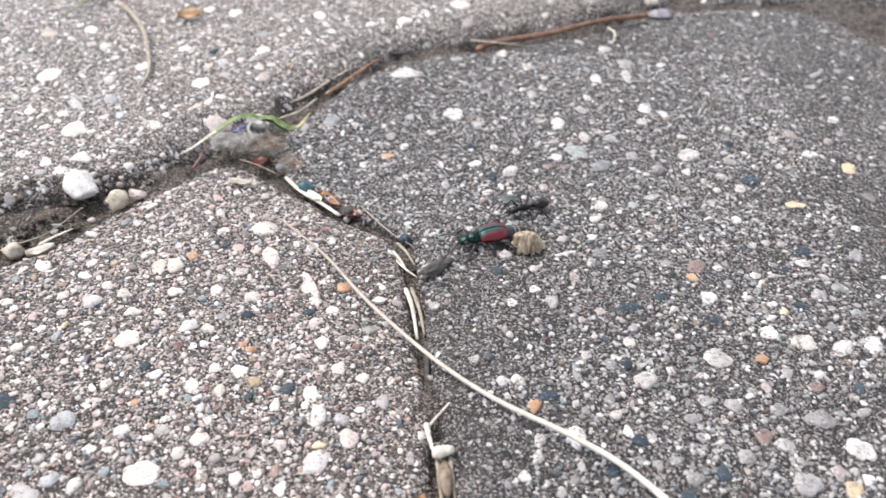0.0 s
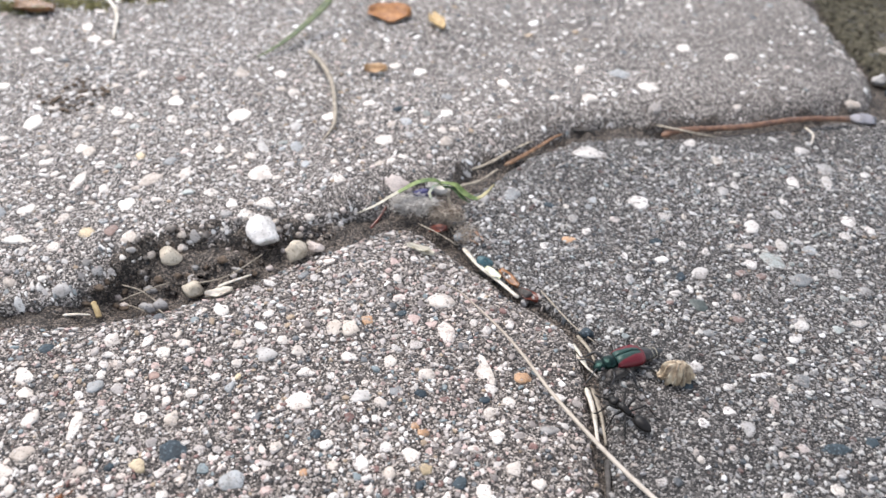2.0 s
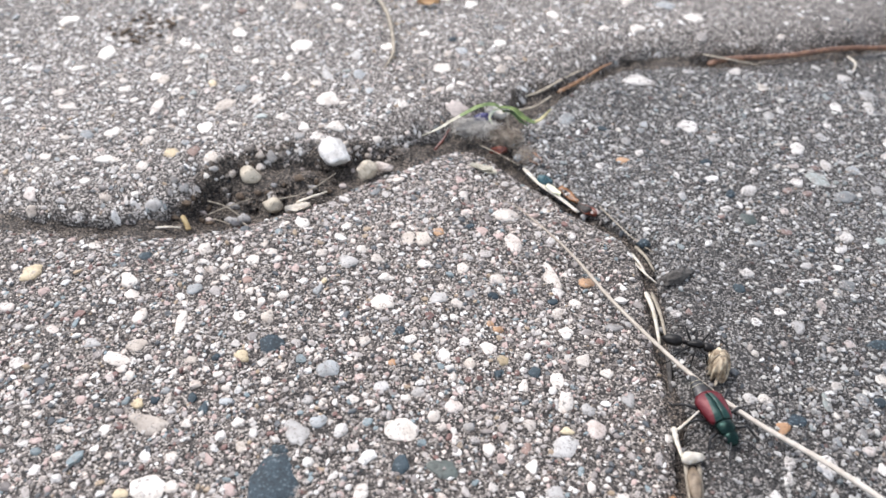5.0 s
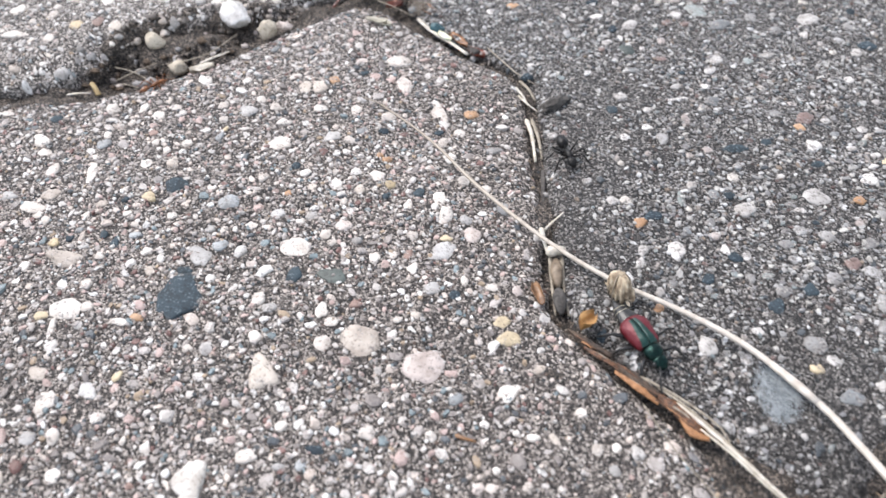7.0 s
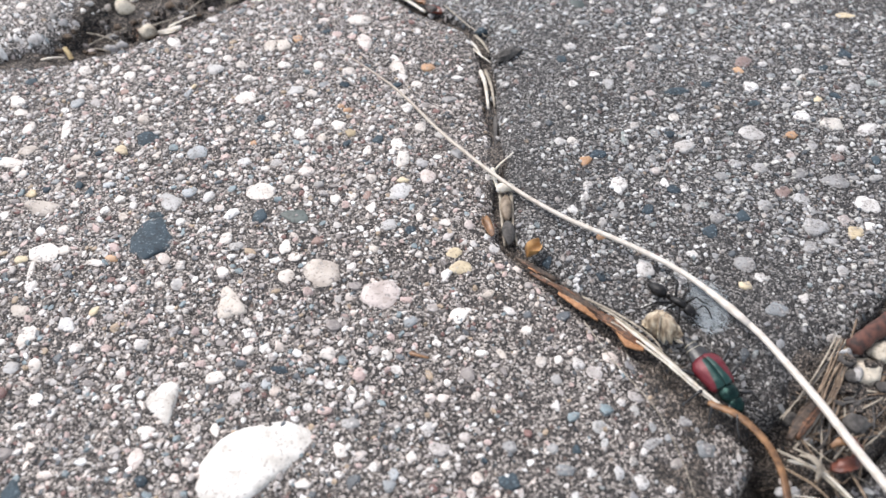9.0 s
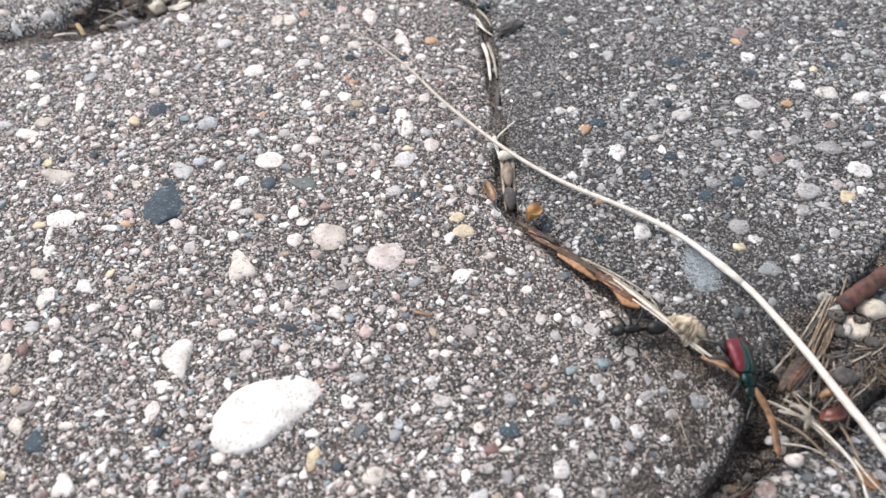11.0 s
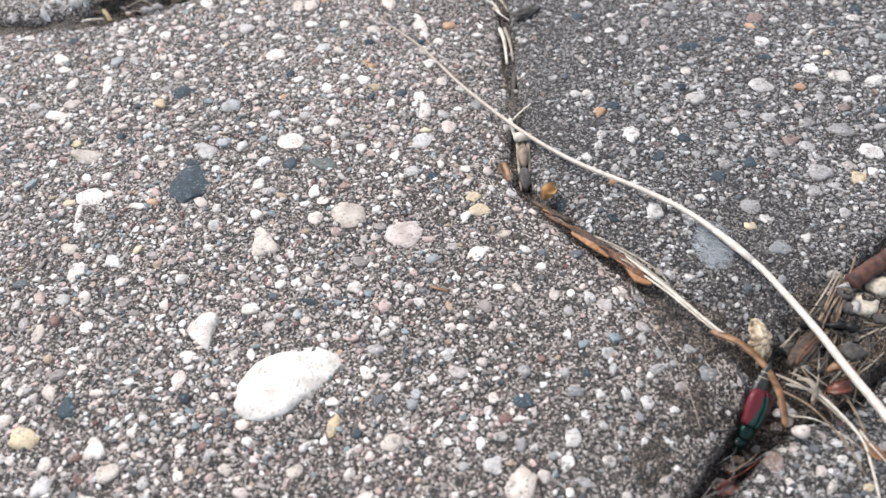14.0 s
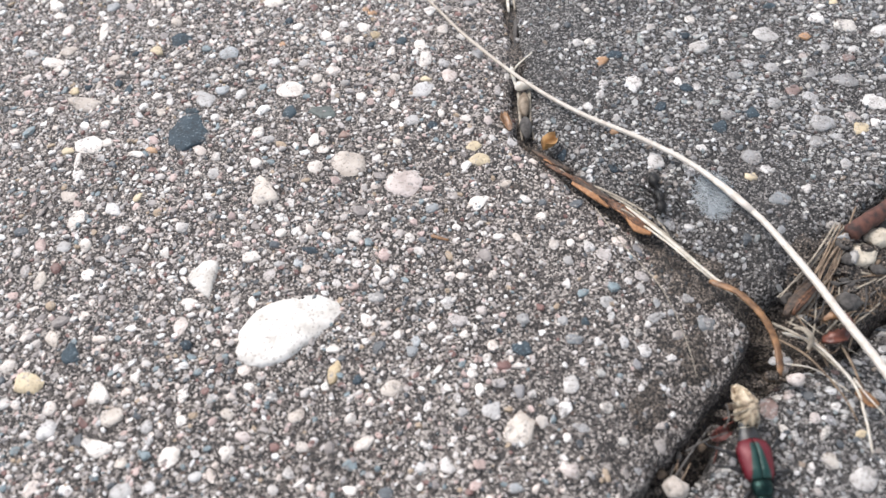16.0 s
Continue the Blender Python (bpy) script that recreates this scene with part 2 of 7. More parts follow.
STONES = {
    "W": stone("white_pebble", (0.5, 0.45, 0.405), (0.72, 0.67, 0.615)),
    "K": stone("cream_pebble", (0.38, 0.33, 0.285), (0.52, 0.46, 0.4)),
    "P": stone("pink_pebble", (0.44, 0.375, 0.345), (0.58, 0.51, 0.465)),
    "G": stone("grey_pebble", (0.25, 0.24, 0.23), (0.44, 0.425, 0.41)),
    "B": stone("bluish_pebble", (0.19, 0.2, 0.205), (0.38, 0.395, 0.4)),
    "S": stone("slate_pebble", (0.017, 0.029, 0.04), (0.034, 0.052, 0.064), rough=0.8, coated=False, specks=(0.13, 0.16, 0.175)),
    "D": stone("dark_green_pebble", (0.06, 0.075, 0.07), (0.09, 0.105, 0.095), coated=False),
    "O": stone("orange_pebble", (0.36, 0.2, 0.1), (0.46, 0.29, 0.17)),
    "Q": stone("smooth_cream_pebble", (0.53, 0.5, 0.46), (0.6, 0.57, 0.53), coated=False, clean=True),
    "V": stone("grey_green_pebble", (0.19, 0.21, 0.2), (0.36, 0.385, 0.365)),
    "R": stone("red_brown_pebble", (0.15, 0.09, 0.075), (0.29, 0.195, 0.16)),
    "Y": stone("yellow_pebble", (0.42, 0.33, 0.2), (0.52, 0.43, 0.29)),
}
# the darker stone's pebbles wear more of the cement film
STONES_DULL = dict(STONES)
for kind, name, low, high in (("W", "filmed_white_pebble", (0.4, 0.38, 0.36), (0.66, 0.63, 0.6)), ("K", "filmed_cream_pebble", (0.38, 0.35, 0.31), (0.54, 0.5, 0.45)), ("G", "filmed_grey_pebble", (0.2, 0.195, 0.19), (0.38, 0.37, 0.36)),
                              ("B", "filmed_bluish_pebble", (0.16, 0.17, 0.175), (0.32, 0.335, 0.34)), ("V", "filmed_grey_green_pebble", (0.16, 0.18, 0.17), (0.3, 0.325, 0.31)), ("P", "filmed_pink_pebble", (0.34, 0.29, 0.27), (0.46, 0.41, 0.38)),
                              ("R", "filmed_red_brown_pebble", (0.13, 0.085, 0.075), (0.24, 0.17, 0.15))):
    STONES_DULL[kind] = stone(name, low, high, film_at=0.51)
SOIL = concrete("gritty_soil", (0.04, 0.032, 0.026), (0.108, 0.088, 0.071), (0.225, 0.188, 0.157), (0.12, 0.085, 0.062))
STRAW = organic("dry_straw", (0.4, 0.35, 0.28), (0.62, 0.57, 0.49), 1500, 0.45, 1, translucent=0.1)
GREYSTRAW = organic("weathered_straw", (0.17, 0.14, 0.105), (0.36, 0.31, 0.24), 1600, 0.6)
NEEDLE = organic("brown_needle", (0.075, 0.034, 0.014), (0.27, 0.14, 0.062), 1400, 0.4)
SCALE = organic("red_brown_bud_scale", (0.05, 0.012, 0.008), (0.17, 0.045, 0.025), 1100, 0.3)
BARK = organic("dark_bark", (0.03, 0.026, 0.024), (0.1, 0.09, 0.08), 2200, 0.85)
LEAF = organic("green_leaf", (0.045, 0.085, 0.018), (0.2, 0.26, 0.09), 1300, 0.45, translucent=0.2)
PALELEAF = organic("pale_leaf", (0.5, 0.52, 0.36), (0.7, 0.7, 0.55), 900, 0.5, translucent=0.2)
FLUFF = organic("grey_fluff", (0.4, 0.37, 0.34), (0.66, 0.63, 0.59), 1500, 0.9)

# ---------------------------------------------------------------- paving stones
def rounded(poly, times=2):
    p = np.array(poly, float)
    for _ in range(times):
        q = np.roll(p, -1, axis=0)
        p = np.stack([0.78 * p + 0.22 * q, 0.22 * p + 0.78 * q], 1).reshape(-1, 2)
    return p


def inside_distance(poly, x, y):
    """Distance to the outline, positive inside."""
    d2 = np.full(x.shape, 1e9)
    odd = np.zeros(x.shape, bool)
    for (ax, ay), (bx, by) in zip(poly, np.roll(poly, -1, axis=0)):
        ex, ey = bx - ax, by - ay
        u = np.clip(((x - ax) * ex + (y - ay) * ey) / (ex * ex + ey * ey + 1e-12), 0, 1)
        d2 = np.minimum(d2, (x - ax - u * ex) ** 2 + (y - ay - u * ey) ** 2)
        if ay != by:
            odd ^= ((ay > y) != (by > y)) & (x < (bx - ax) * (y - ay) / (by - ay) + ax)
    return np.where(odd, 1, -1) * np.sqrt(d2)


class Paver:
    """The shape of one stone: outline, height of its top and its worn, rounded edge."""

    def __init__(self, outline, top, reach, drop, seed, crumbly=0.0, sag=None, edges=()):
        self.poly, self.top, self.reach, self.drop, self.seed = rounded(outline), top, reach, drop, seed
        self.crumbly, self.sag, self.edges = crumbly, sag, edges

    def depth(self, x, y):
        return inside_distance(self.poly, x, y) + 0.35 * bumps(x, y, 3.1, self.seed) + 0.15 * bumps(x, y, 1.1, self.seed + 1)

    def height(self, x, y, d=None):
        d = self.depth(x, y) if d is None else d
        reach, drop = self.reach + 0 * x, self.drop + 0 * x
        for cx, cy, size, r1, d1 in self.edges:
            w = np.exp(-(((x - cx) ** 2 + (y - cy) ** 2) / size ** 2) ** 2)
            reach, drop = reach + (r1 - reach) * w, drop + (d1 - drop) * w
        s = 1 - np.clip(d / reach, 0, 1)
        z = self.top - drop * (1 - np.sqrt(np.maximum(0, 1 - s * s * 0.98))) * 1.16
        z += 0.28 * bumps(x, y, 14, self.seed + 2) + 0.12 * bumps(x, y, 4.3, self.seed + 3) + 0.1 * bumps(x, y, 1.5, self.seed + 4) + 0.1 * bumps(x, y, 0.62, self.seed + 5)
        z -= 0.3 * np.maximum(0, bumps(x, y, 1.05, self.seed + 8) - 0.35)
        z += self.crumbly * s * (bumps(x, y, 2.3, self.seed + 6) + 0.6 * bumps(x, y, 1.1, self.seed + 7))
        if self.sag:
            sx, sy, size, deep = self.sag
            z -= deep * np.exp(-((x - sx) ** 2 + (y - sy) ** 2) / size ** 2)
        return np.where(d < 0, z - np.minimum(7, -d * 14), z)

    def mesh(self, name, step, box):
        x0, y0, x1, y1 = box
        xs, ys = np.arange(x0, x1 + step, step), np.arange(y0, y1 + step, step)
        gx, gy = np.meshgrid(xs, ys)
        d = self.depth(gx, gy)
        z = self.height(gx, gy, d)
        keep = d > -1.0
        index = -np.ones(gx.shape, np.int64)
        index[keep] = np.arange(keep.sum())
        q = np.stack([index[:-1, :-1], index[:-1, 1:], index[1:, 1:], index[1:, :-1]], -1).reshape(-1, 4)
        q = q[(q >= 0).all(1)]
        verts = np.stack([gx[keep], gy[keep], z[keep]], 1) * MM
        return mesh_of(name, verts.tolist(), q.tolist())


OUT_A = [(-130, 54.2), (-77, 55.4), (-64, 56.2), (-54, 58.2), (-46.5, 63.5), (-38.5, 71.5), (-31, 79), (-26, 82), (-20.7, 77.1), (-16.8, 73.7), (-13.3, 71.0), (-9.9, 68.9), (-6.8, 66.9), (-5.0, 65.0),
         (-4.1, 61.7), (-3.7, 58), (-2.6, 51), (-1.5, 42), (-0.5, 34), (0.5, 30.9), (2.6, 28.5), (5.9, 25.0), (10.8, 21.2), (15.3, 17.6), (19.5, 14.2), (22, 12.2),
         (20, 8.5), (16.2, 3.5), (11.5, -3), (3, -15), (-8, -30), (-20, -48), (-130, -48)]
OUT_B = [(-22, 84), (-19.8, 78.0), (-16.1, 74.6), (-12.6, 71.9), (-9.2, 69.8), (-6.1, 67.8), (-4.0, 65.8), (-3.0, 61.8), (-2.6, 58.2), (-1.5, 51.2), (-0.4, 42.1), (0.6, 34.2), (1.5, 31.6),
         (3.4, 29.4), (6.8, 26.2), (11.5, 22.6), (16.2, 19.0), (20, 16.6), (23.5, 15.3), (28, 20.5),
         (35.5, 28.5), (50, 44), (75, 60), (78, 100), (66, 112), (60, 123), (40, 122.5), (32.9, 120.4), (24, 116.3), (15.6, 113.2), (7.3, 110.4), (-0.8, 108.5), (-4.8, 107.0), (-8.7, 105), (-12.4, 100.6), (-15.4, 96), (-17.2, 93), (-20, 88.5)]
OUT_C = [(-150, 54.9), (-78, 55.9), (-66, 56.9), (-60.8, 58.3), (-57.6, 61.5), (-55.3, 66), (-51, 69.7), (-46, 73), (-42, 74.2), (-38.5, 75), (-33.5, 79.5), (-28, 84.3), (-23.5, 88.5), (-21, 92.5),
         (-17.8, 96.5), (-13.2, 101.8), (-9.2, 106.3), (-5, 108.5), (-1, 110), (7.1, 111.8), (15.3, 114.6), (23.6, 117.7), (31.5, 121.8), (38, 126), (39.5, 135), (36, 160), (30, 185), (20, 232), (-150, 232)]
OUT_D = [(24.3, 8.7), (21.8, 6.2), (18.75, 2.35), (14.7, -3.0), (8.5, -11.1), (-4, -28), (75, -30), (78, 52), (58, 44), (46, 30), (34, 16), (29.5, 10.5)]
OUT_E = [(43, 124), (62, 127), (100, 122), (130, 232), (33, 232), (39, 165), (42.5, 137)]

PAVERS = {
    "A": Paver(OUT_A, 0.0, 4.0, 1.7, 11, 0.15, (18.5, 0.5, 9.0, 0.9), [(-78, 54, 17, 4.0, 0.9), (-10, 70, 13, 1.8, 0.8), (-1, 48, 13, 1.8, 0.8), (6, 26, 12, 1.8, 0.8), (18, 5, 13, 11.0, 2.0)]),
    "B": Paver(OUT_B, 0.0, 2.2, 1.0, 31, 0.1, None, [(25, 16, 8.5, 7.0, 3.2), (5, 110, 28, 4.0, 1.2)]),
    "C": Paver(OUT_C, 2.0, 6.5, 3.7, 51, 0.5, None, [(-49, 70, 10, 2.8, 3.3), (-84, 58, 18, 9.0, 2.0), (-66, 60, 8.5, 8.0, 2.1)]),
    "D": Paver(OUT_D, -2.3, 3.5, 1.6, 71),
    "E": Paver(OUT_E, 0.0, 4.0, 2.0, 91),
}


def frame_at(pv, x, y, e=0.6):
    """Surface point and normal of a stone, in mm."""
    a = np.arange(8) * math.tau / 8
    z = pv.height(x + e * np.cos(a), y + e * np.sin(a))
    nrm = Vector((-2 * float((z * np.cos(a)).mean()) / e, -2 * float((z * np.sin(a)).mean()) / e, 1)).normalized()
    return float(z.mean()), nrm


def pebble_shape(seed, sides, rings, cuts=None):
    """A worn, half-angular pebble of unit half length, embedded in its bed."""
    r = random.Random(seed)
    corners = r.randint(3, 6)
    spin = r.uniform(0, math.tau)
    planes = [(spin + (k + r.uniform(-0.28, 0.28)) * math.tau / corners, r.uniform(0.64, 0.98)) for k in range(corners)]
    ph = [r.uniform(0, math.tau) for _ in range(3)]
    planes = [(radians(w), d) for w, d in cuts] if cuts else planes
    rag = 0.5 if cuts else r.choice((0.5, 0.9, 1.4, 1.8))
    sharp = 14 if cuts else r.choice((5, 7, 9, 12, 16))

    def outline(a):
        total = 1.0 if cuts else 0.6
        for way, d in planes:
            total += max(0.0, math.cos(a - way) / d) ** sharp
        return total ** (-1 / sharp) * (1 + rag * (0.05 * math.sin(2 * a + ph[2]) + 0.05 * math.sin(3 * a + ph[0]) + 0.04 * math.sin(5 * a + ph[1]) + 0.03 * math.sin(8 * a + ph[2])))

    verts, faces = [], []
    prof = {2: [(1.0, -0.8), (0.95, 0.45), (0.6, 0.9)], 3: [(1.0, -0.6), (0.98, 0.15), (0.86, 0.62), (0.52, 0.88)]}[rings]
    for rad, z in prof:
        for k in range(sides):
            a = k * math.tau / sides
            o = outline(a) + r.uniform(-0.03, 0.03)
            verts.append((rad * o * math.cos(a), rad * o * math.sin(a), z + r.uniform(-0.1, 0.1) + 0.3 * rad * math.cos(a + ph[2])))
    verts.append((r.uniform(-0.2, 0.2), r.uniform(-0.2, 0.2), 0.97))
    for i in range(len(prof) - 1):
        for k in range(sides):
            a, c = i * sides + k, i * sides + (k + 1) % sides
            faces.append((a, c, c + sides, a + sides))
    o = (len(prof) - 1) * sides
    for k in range(sides):
        faces.append((o + k, o + (k + 1) % sides, len(verts) - 1))
    return verts, faces


SHAPES_FINE = [pebble_shape(s, 18, 3) for s in range(14)]
# half moon, quarter disc, triangle
SHAPES_FINE += [pebble_shape(20, 24, 3, [(-80, 0.6), (-120, 0.78)]), pebble_shape(21, 26, 3, [(0, 0.62), (-118, 0.5)]), pebble_shape(22, 20, 3, [(180, 0.6), (62, 0.62), (-62, 0.62)])]
SHAPES_COARSE = [pebble_shape(100 + s, 7, 2) for s in range(30)]
PEBBLE_MESH = {}


def pebble_mesh(kind, shape, stones):
    mat = stones[kind]
    if (mat.name, shape) not in PEBBLE_MESH:
        me = mesh_of("pebble", *SHAPES_FINE[shape])
        me.materials.append(mat)
        PEBBLE_MESH[mat.name, shape] = me
    return PEBBLE_MESH[mat.name, shape]


def embed(parent, pv, kind, x, y, length, width, angle, shape, proud=None):
    z, nrm = frame_at(pv, x, y, max(0.5, 0.35 * width))
    # near A's low corner the duller pebbles put its shade into the colour
    ob = new("pebble", pebble_mesh(kind, shape, STONES_DULL if pv.seed in (31, 71, 91) or math.hypot(x - 17, y - 6) < 15 + 3 * math.sin(3 * x) else STONES))
    ob.parent = parent
    turn = nrm.to_track_quat("Z", "Y").to_matrix().to_4x4()
    flat = Vector((math.cos(radians(angle)), math.sin(radians(angle)), 0))
    loc = turn.inverted() @ flat
    rise = min(0.46, (0.09 * width + 0.13) * (0.7 + 0.06 * min(shape, 8))) if proud is None else proud
    rise = max(rise, 0.75) if shape >= 14 and length > 8 else rise
    ob.matrix_basis = Matrix.Translation(Vector((x, y, z - 0.18 * rise)) * MM) @ turn @ Matrix.Rotation(math.atan2(loc.y, loc.x), 4, "Z") @ Matrix.Diagonal((length / 2 * MM, width / 2 * MM, rise * MM, 1))
    return ob


# pebbles that stand out: x, y, length, width (mm) and turn, by stone and colour
PLACED = {}
PLACED["A"] = collections.defaultdict(list)
PLACED["A"]["B"] += [(-7.6, 21.6, 1.5, 1.5, 157), (-7.4, 6.3, 1.4, 1.3, 162), (2.0, -4.6, 1.6, 1.0, 7), (-7.2, 7.2, 1.3, 1.2, 179), (-33.3, 41.9, 2.5, 2.3, 171)]
PLACED["A"]["G"] += [(-10.8, 38.0, 3.5, 2.4, 27), (-34.0, 34.6, 3.2, 2.1, 139), (-38.5, 18.9, 2.2, 1.7, 162), (-11.4, 11.4, 2.0, 1.7, 91), (-35.6, -3.6, 2.6, 2.1, 103), (-0.3, 1.5, 2.1, 1.9, 73), (12.9, 11.7, 1.9, 0.9, 28), (-35.6, 56.4, 2.5, 2.3, 156), (-27.1, -3.7, 1.3, 1.0, 164), (-22.5, -6.2, 1.4, 1.1, 18), (-5.3, -3.7, 1.2, 1.0, 179), (-18.3, 1.2, 1.1, 0.9, 171)]
PLACED["A"]["G"] += [(-56.6, 40.4, 2.2, 1.5, 12), (-24.9, 53.2, 2.4, 2.1, 75), (-27.9, 41.0, 1.7, 1.5, 27), (-9.0, 42.4, 1.9, 1.6, 32), (-34.1, 38.2, 1.4, 1.2, 165), (-24.5, 41.1, 1.5, 1.3, 175)]
PLACED["A"]["K"] += [(-16.6, 26.6, 4.3, 3.7, 114), (-24.4, 22.2, 4.6, 3.4, 111, 16), (-46.9, 32.7, 4.0, 2.4, 174), (-43.5, 20.0, 2.0, 1.4, 156), (-8.6, 2.8, 2.2, 1.6, 1), (2.1, 0.3, 4.0, 3.0, 82), (-28.4, 61.9, 3.2, 2.3, 126), (-23.9, 76.4, 2.3, 1.6, 171), (-28.6, -5.7, 1.3, 1.1, 179), (10.1, 0.4, 1.1, 0.8, 17), (-20.4, 45.5, 1.7, 1.6, 79), (-30.0, 61.6, 2.7, 2.0, 88)]
PLACED["A"]["O"] += [(-10.1, 58.7, 2.0, 1.9, 142), (-27.0, 63.4, 1.7, 1.5, 2)]
PLACED["A"]["P"] += [(-10.7, 24.6, 4.1, 3.9, 141), (-8.2, 40.4, 2.6, 2.4, 100), (-6.8, 4.1, 0.9, 0.8, 179), (-18.5, 63.4, 3.8, 2.2, 114), (-19.7, -2.6, 1.7, 1.2, 157), (5.9, -2.6, 2.0, 1.8, 52), (-5.1, 14.1, 1.2, 1.1, 1), (-67.4, 43.2, 1.8, 1.6, 132), (-61.1, 41.3, 1.6, 1.1, 167), (-3.3, 33.7, 1.6, 1.3, 4), (-55.2, 36.3, 1.7, 1.6, 41)]
PLACED["A"]["Q"] += [(-18.2, 7.3, 10.0, 7.6, 43, 14), (-27.3, 11.7, 3.4, 4.5, 4, 15)]
PLACED["A"]["S"] += [(-34.3, 29.6, 5.8, 4.4, 104), (-39.5, 43.7, 2.8, 2.6, 2), (-36.4, 3.1, 2.9, 1.8, 114), (-26.8, 5.0, 1.7, 1.1, 179), (-11.5, 3.3, 1.2, 1.1, 143), (1.7, 7.4, 2.0, 1.5, 172), (-23.6, 65.3, 1.5, 1.2, 99), (-27.8, 48.1, 1.4, 1.3, 145), (-13.4, 55.3, 1.4, 1.1, 16), (-19.5, 54.7, 1.5, 1.0, 14), (-14.2, 45.7, 1.6, 1.5, 32), (-17.6, 44.9, 1.2, 1.1, 57)]
PLACED["A"]["S"] += [(-24.3, 33.3, 2.4, 2.1, 79), (-9.0, 32.5, 1.4, 1.3, 35), (-47.5, 35.3, 1.3, 1.1, 163), (-43.0, 35.4, 1.7, 1.1, 107)]
PLACED["A"]["W"] += [(-25.1, 36.8, 3.9, 2.8, 154), (-44.1, 27.0, 3.8, 2.7, 160), (-44.5, 24.7, 3.2, 0.7, 103), (-53.3, 39.1, 3.4, 1.8, 170), (-49.2, 44.3, 4.4, 1.2, 103), (-3.4, 22.8, 2.8, 1.9, 51), (2.7, 21.7, 1.5, 1.4, 47), (-14.4, 17.8, 1.7, 1.5, 34), (-23.7, 14.7, 1.9, 1.7, 146), (-39.6, 14.5, 2.0, 1.5, 112), (-41.6, 17.3, 3.0, 1.8, 97), (-22.3, 9.9, 1.6, 0.8, 100)]
PLACED["A"]["W"] += [(-32.7, -0.3, 2.4, 2.1, 125), (-36.2, -1.8, 1.8, 1.4, 152), (11.9, 8.4, 1.8, 1.4, 166), (5.9, 4.4, 2.1, 1.5, 65), (-25.6, 0.5, 1.6, 1.2, 103), (-20.4, 1.8, 1.2, 1.0, 161), (7.1, 18.5, 1.4, 1.3, 132), (5.5, 18.8, 1.2, 1.0, 82), (-14.0, 59.1, 4.8, 1.9, 114), (-19.9, 67.9, 3.5, 2.6, 158), (-30.4, 51.3, 3.0, 2.6, 17), (-44.2, 56.5, 1.8, 1.2, 1)]
PLACED["A"]["W"] += [(-19.4, 57.3, 2.0, 1.6, 155), (-23.3, 58.2, 2.0, 1.5, 87), (-11.7, 51.3, 2.1, 1.8, 149), (-23.0, 46.0, 2.0, 1.4, 100), (-22.9, 50.9, 1.3, 1.1, 13), (-57.2, 49.1, 2.6, 1.9, 147), (-9.8, 48.1, 2.0, 1.7, 78), (-7.4, 47.0, 1.7, 1.5, 59), (-13.5, 49.4, 1.7, 0.9, 12), (-26.6, 47.2, 1.5, 1.2, 7), (-47.6, 51.6, 2.1, 1.2, 156), (-40.7, 50.3, 1.4, 1.1, 176)]
PLACED["A"]["W"] += [(-31.0, -4.8, 3.0, 1.7, 169), (-10.0, -2.1, 2.0, 1.3, 20), (-10.4, -5.9, 1.7, 1.0, 173), (-14.8, -2.8, 1.4, 0.9, 171), (-11.5, -0.1, 1.1, 1.0, 177), (-63.1, 35.1, 2.1, 1.6, 149), (-30.9, 46.2, 1.7, 1.6, 140), (-17.2, 36.3, 1.8, 1.2, 110), (-21.7, 37.8, 1.6, 1.0, 87), (-19.7, 28.3, 1.8, 1.4, 9), (-5.6, 33.8, 1.4, 1.1, 25), (-55.9, 47.4, 2.0, 1.6, 160)]
PLACED["A"]["W"] += [(-38.5, 39.4, 1.8, 1.1, 98), (-42.5, 61.8, 2.2, 2.1, 140), (-37.3, 62.3, 1.7, 1.4, 117), (-43.5, 30.0, 1.8, 1.4, 175)]
PLACED["A"]["Y"] += [(-4.5, 30.0, 1.9, 1.4, 4), (-3.7, 28.3, 2.5, 1.8, 177), (-36.6, 20.6, 1.4, 1.2, 57), (-38.8, 0.1, 3.6, 2.5, 4), (-13.6, 3.8, 3.1, 1.2, 93), (-41.7, 41.7, 2.0, 1.3, 158), (-68.0, 48.3, 3.5, 3.1, 167), (-17.3, 46.4, 1.6, 1.5, 25), (-48.9, 34.7, 1.5, 1.2, 167)]
PLACED["A"]["B"] += [(-19.1, 14.5, 1.3, 0.9, 91), (17.2, 11.7, 2.2, 2.0, 8), (6.1, 8.7, 2.2, 1.2, 8), (-41.3, 36.5, 1.5, 1.5, 91), (-47.0, 36.5, 1.2, 1.1, 98)]
PLACED["A"]["G"] += [(-41.5, 14.1, 1.5, 1.5, 84), (-27.6, -2.6, 1.4, 1.4, 84), (15.9, 14.2, 1.8, 1.7, 8), (10.2, 8.9, 1.4, 0.9, 84), (6.8, 0.9, 1.6, 0.9, 1), (-4.9, 11.4, 1.7, 1.1, 98), (-2.6, 1.2, 1.0, 0.9, 91), (4.4, 2.8, 1.1, 1.0, 98), (5.3, 16.8, 1.3, 1.1, -6)]
PLACED["A"]["K"] += [(-42.2, 10.2, 2.5, 1.6, 91), (-30.8, -2.1, 2.2, 1.9, -6), (-15.8, -0.4, 1.7, 1.5, 98), (11.3, 10.0, 1.0, 1.0, 8), (8.8, 2.9, 1.5, 1.3, 84), (-46.4, 35.6, 1.4, 0.9, 84), (-41.2, 47.1, 2.3, 1.6, 98)]
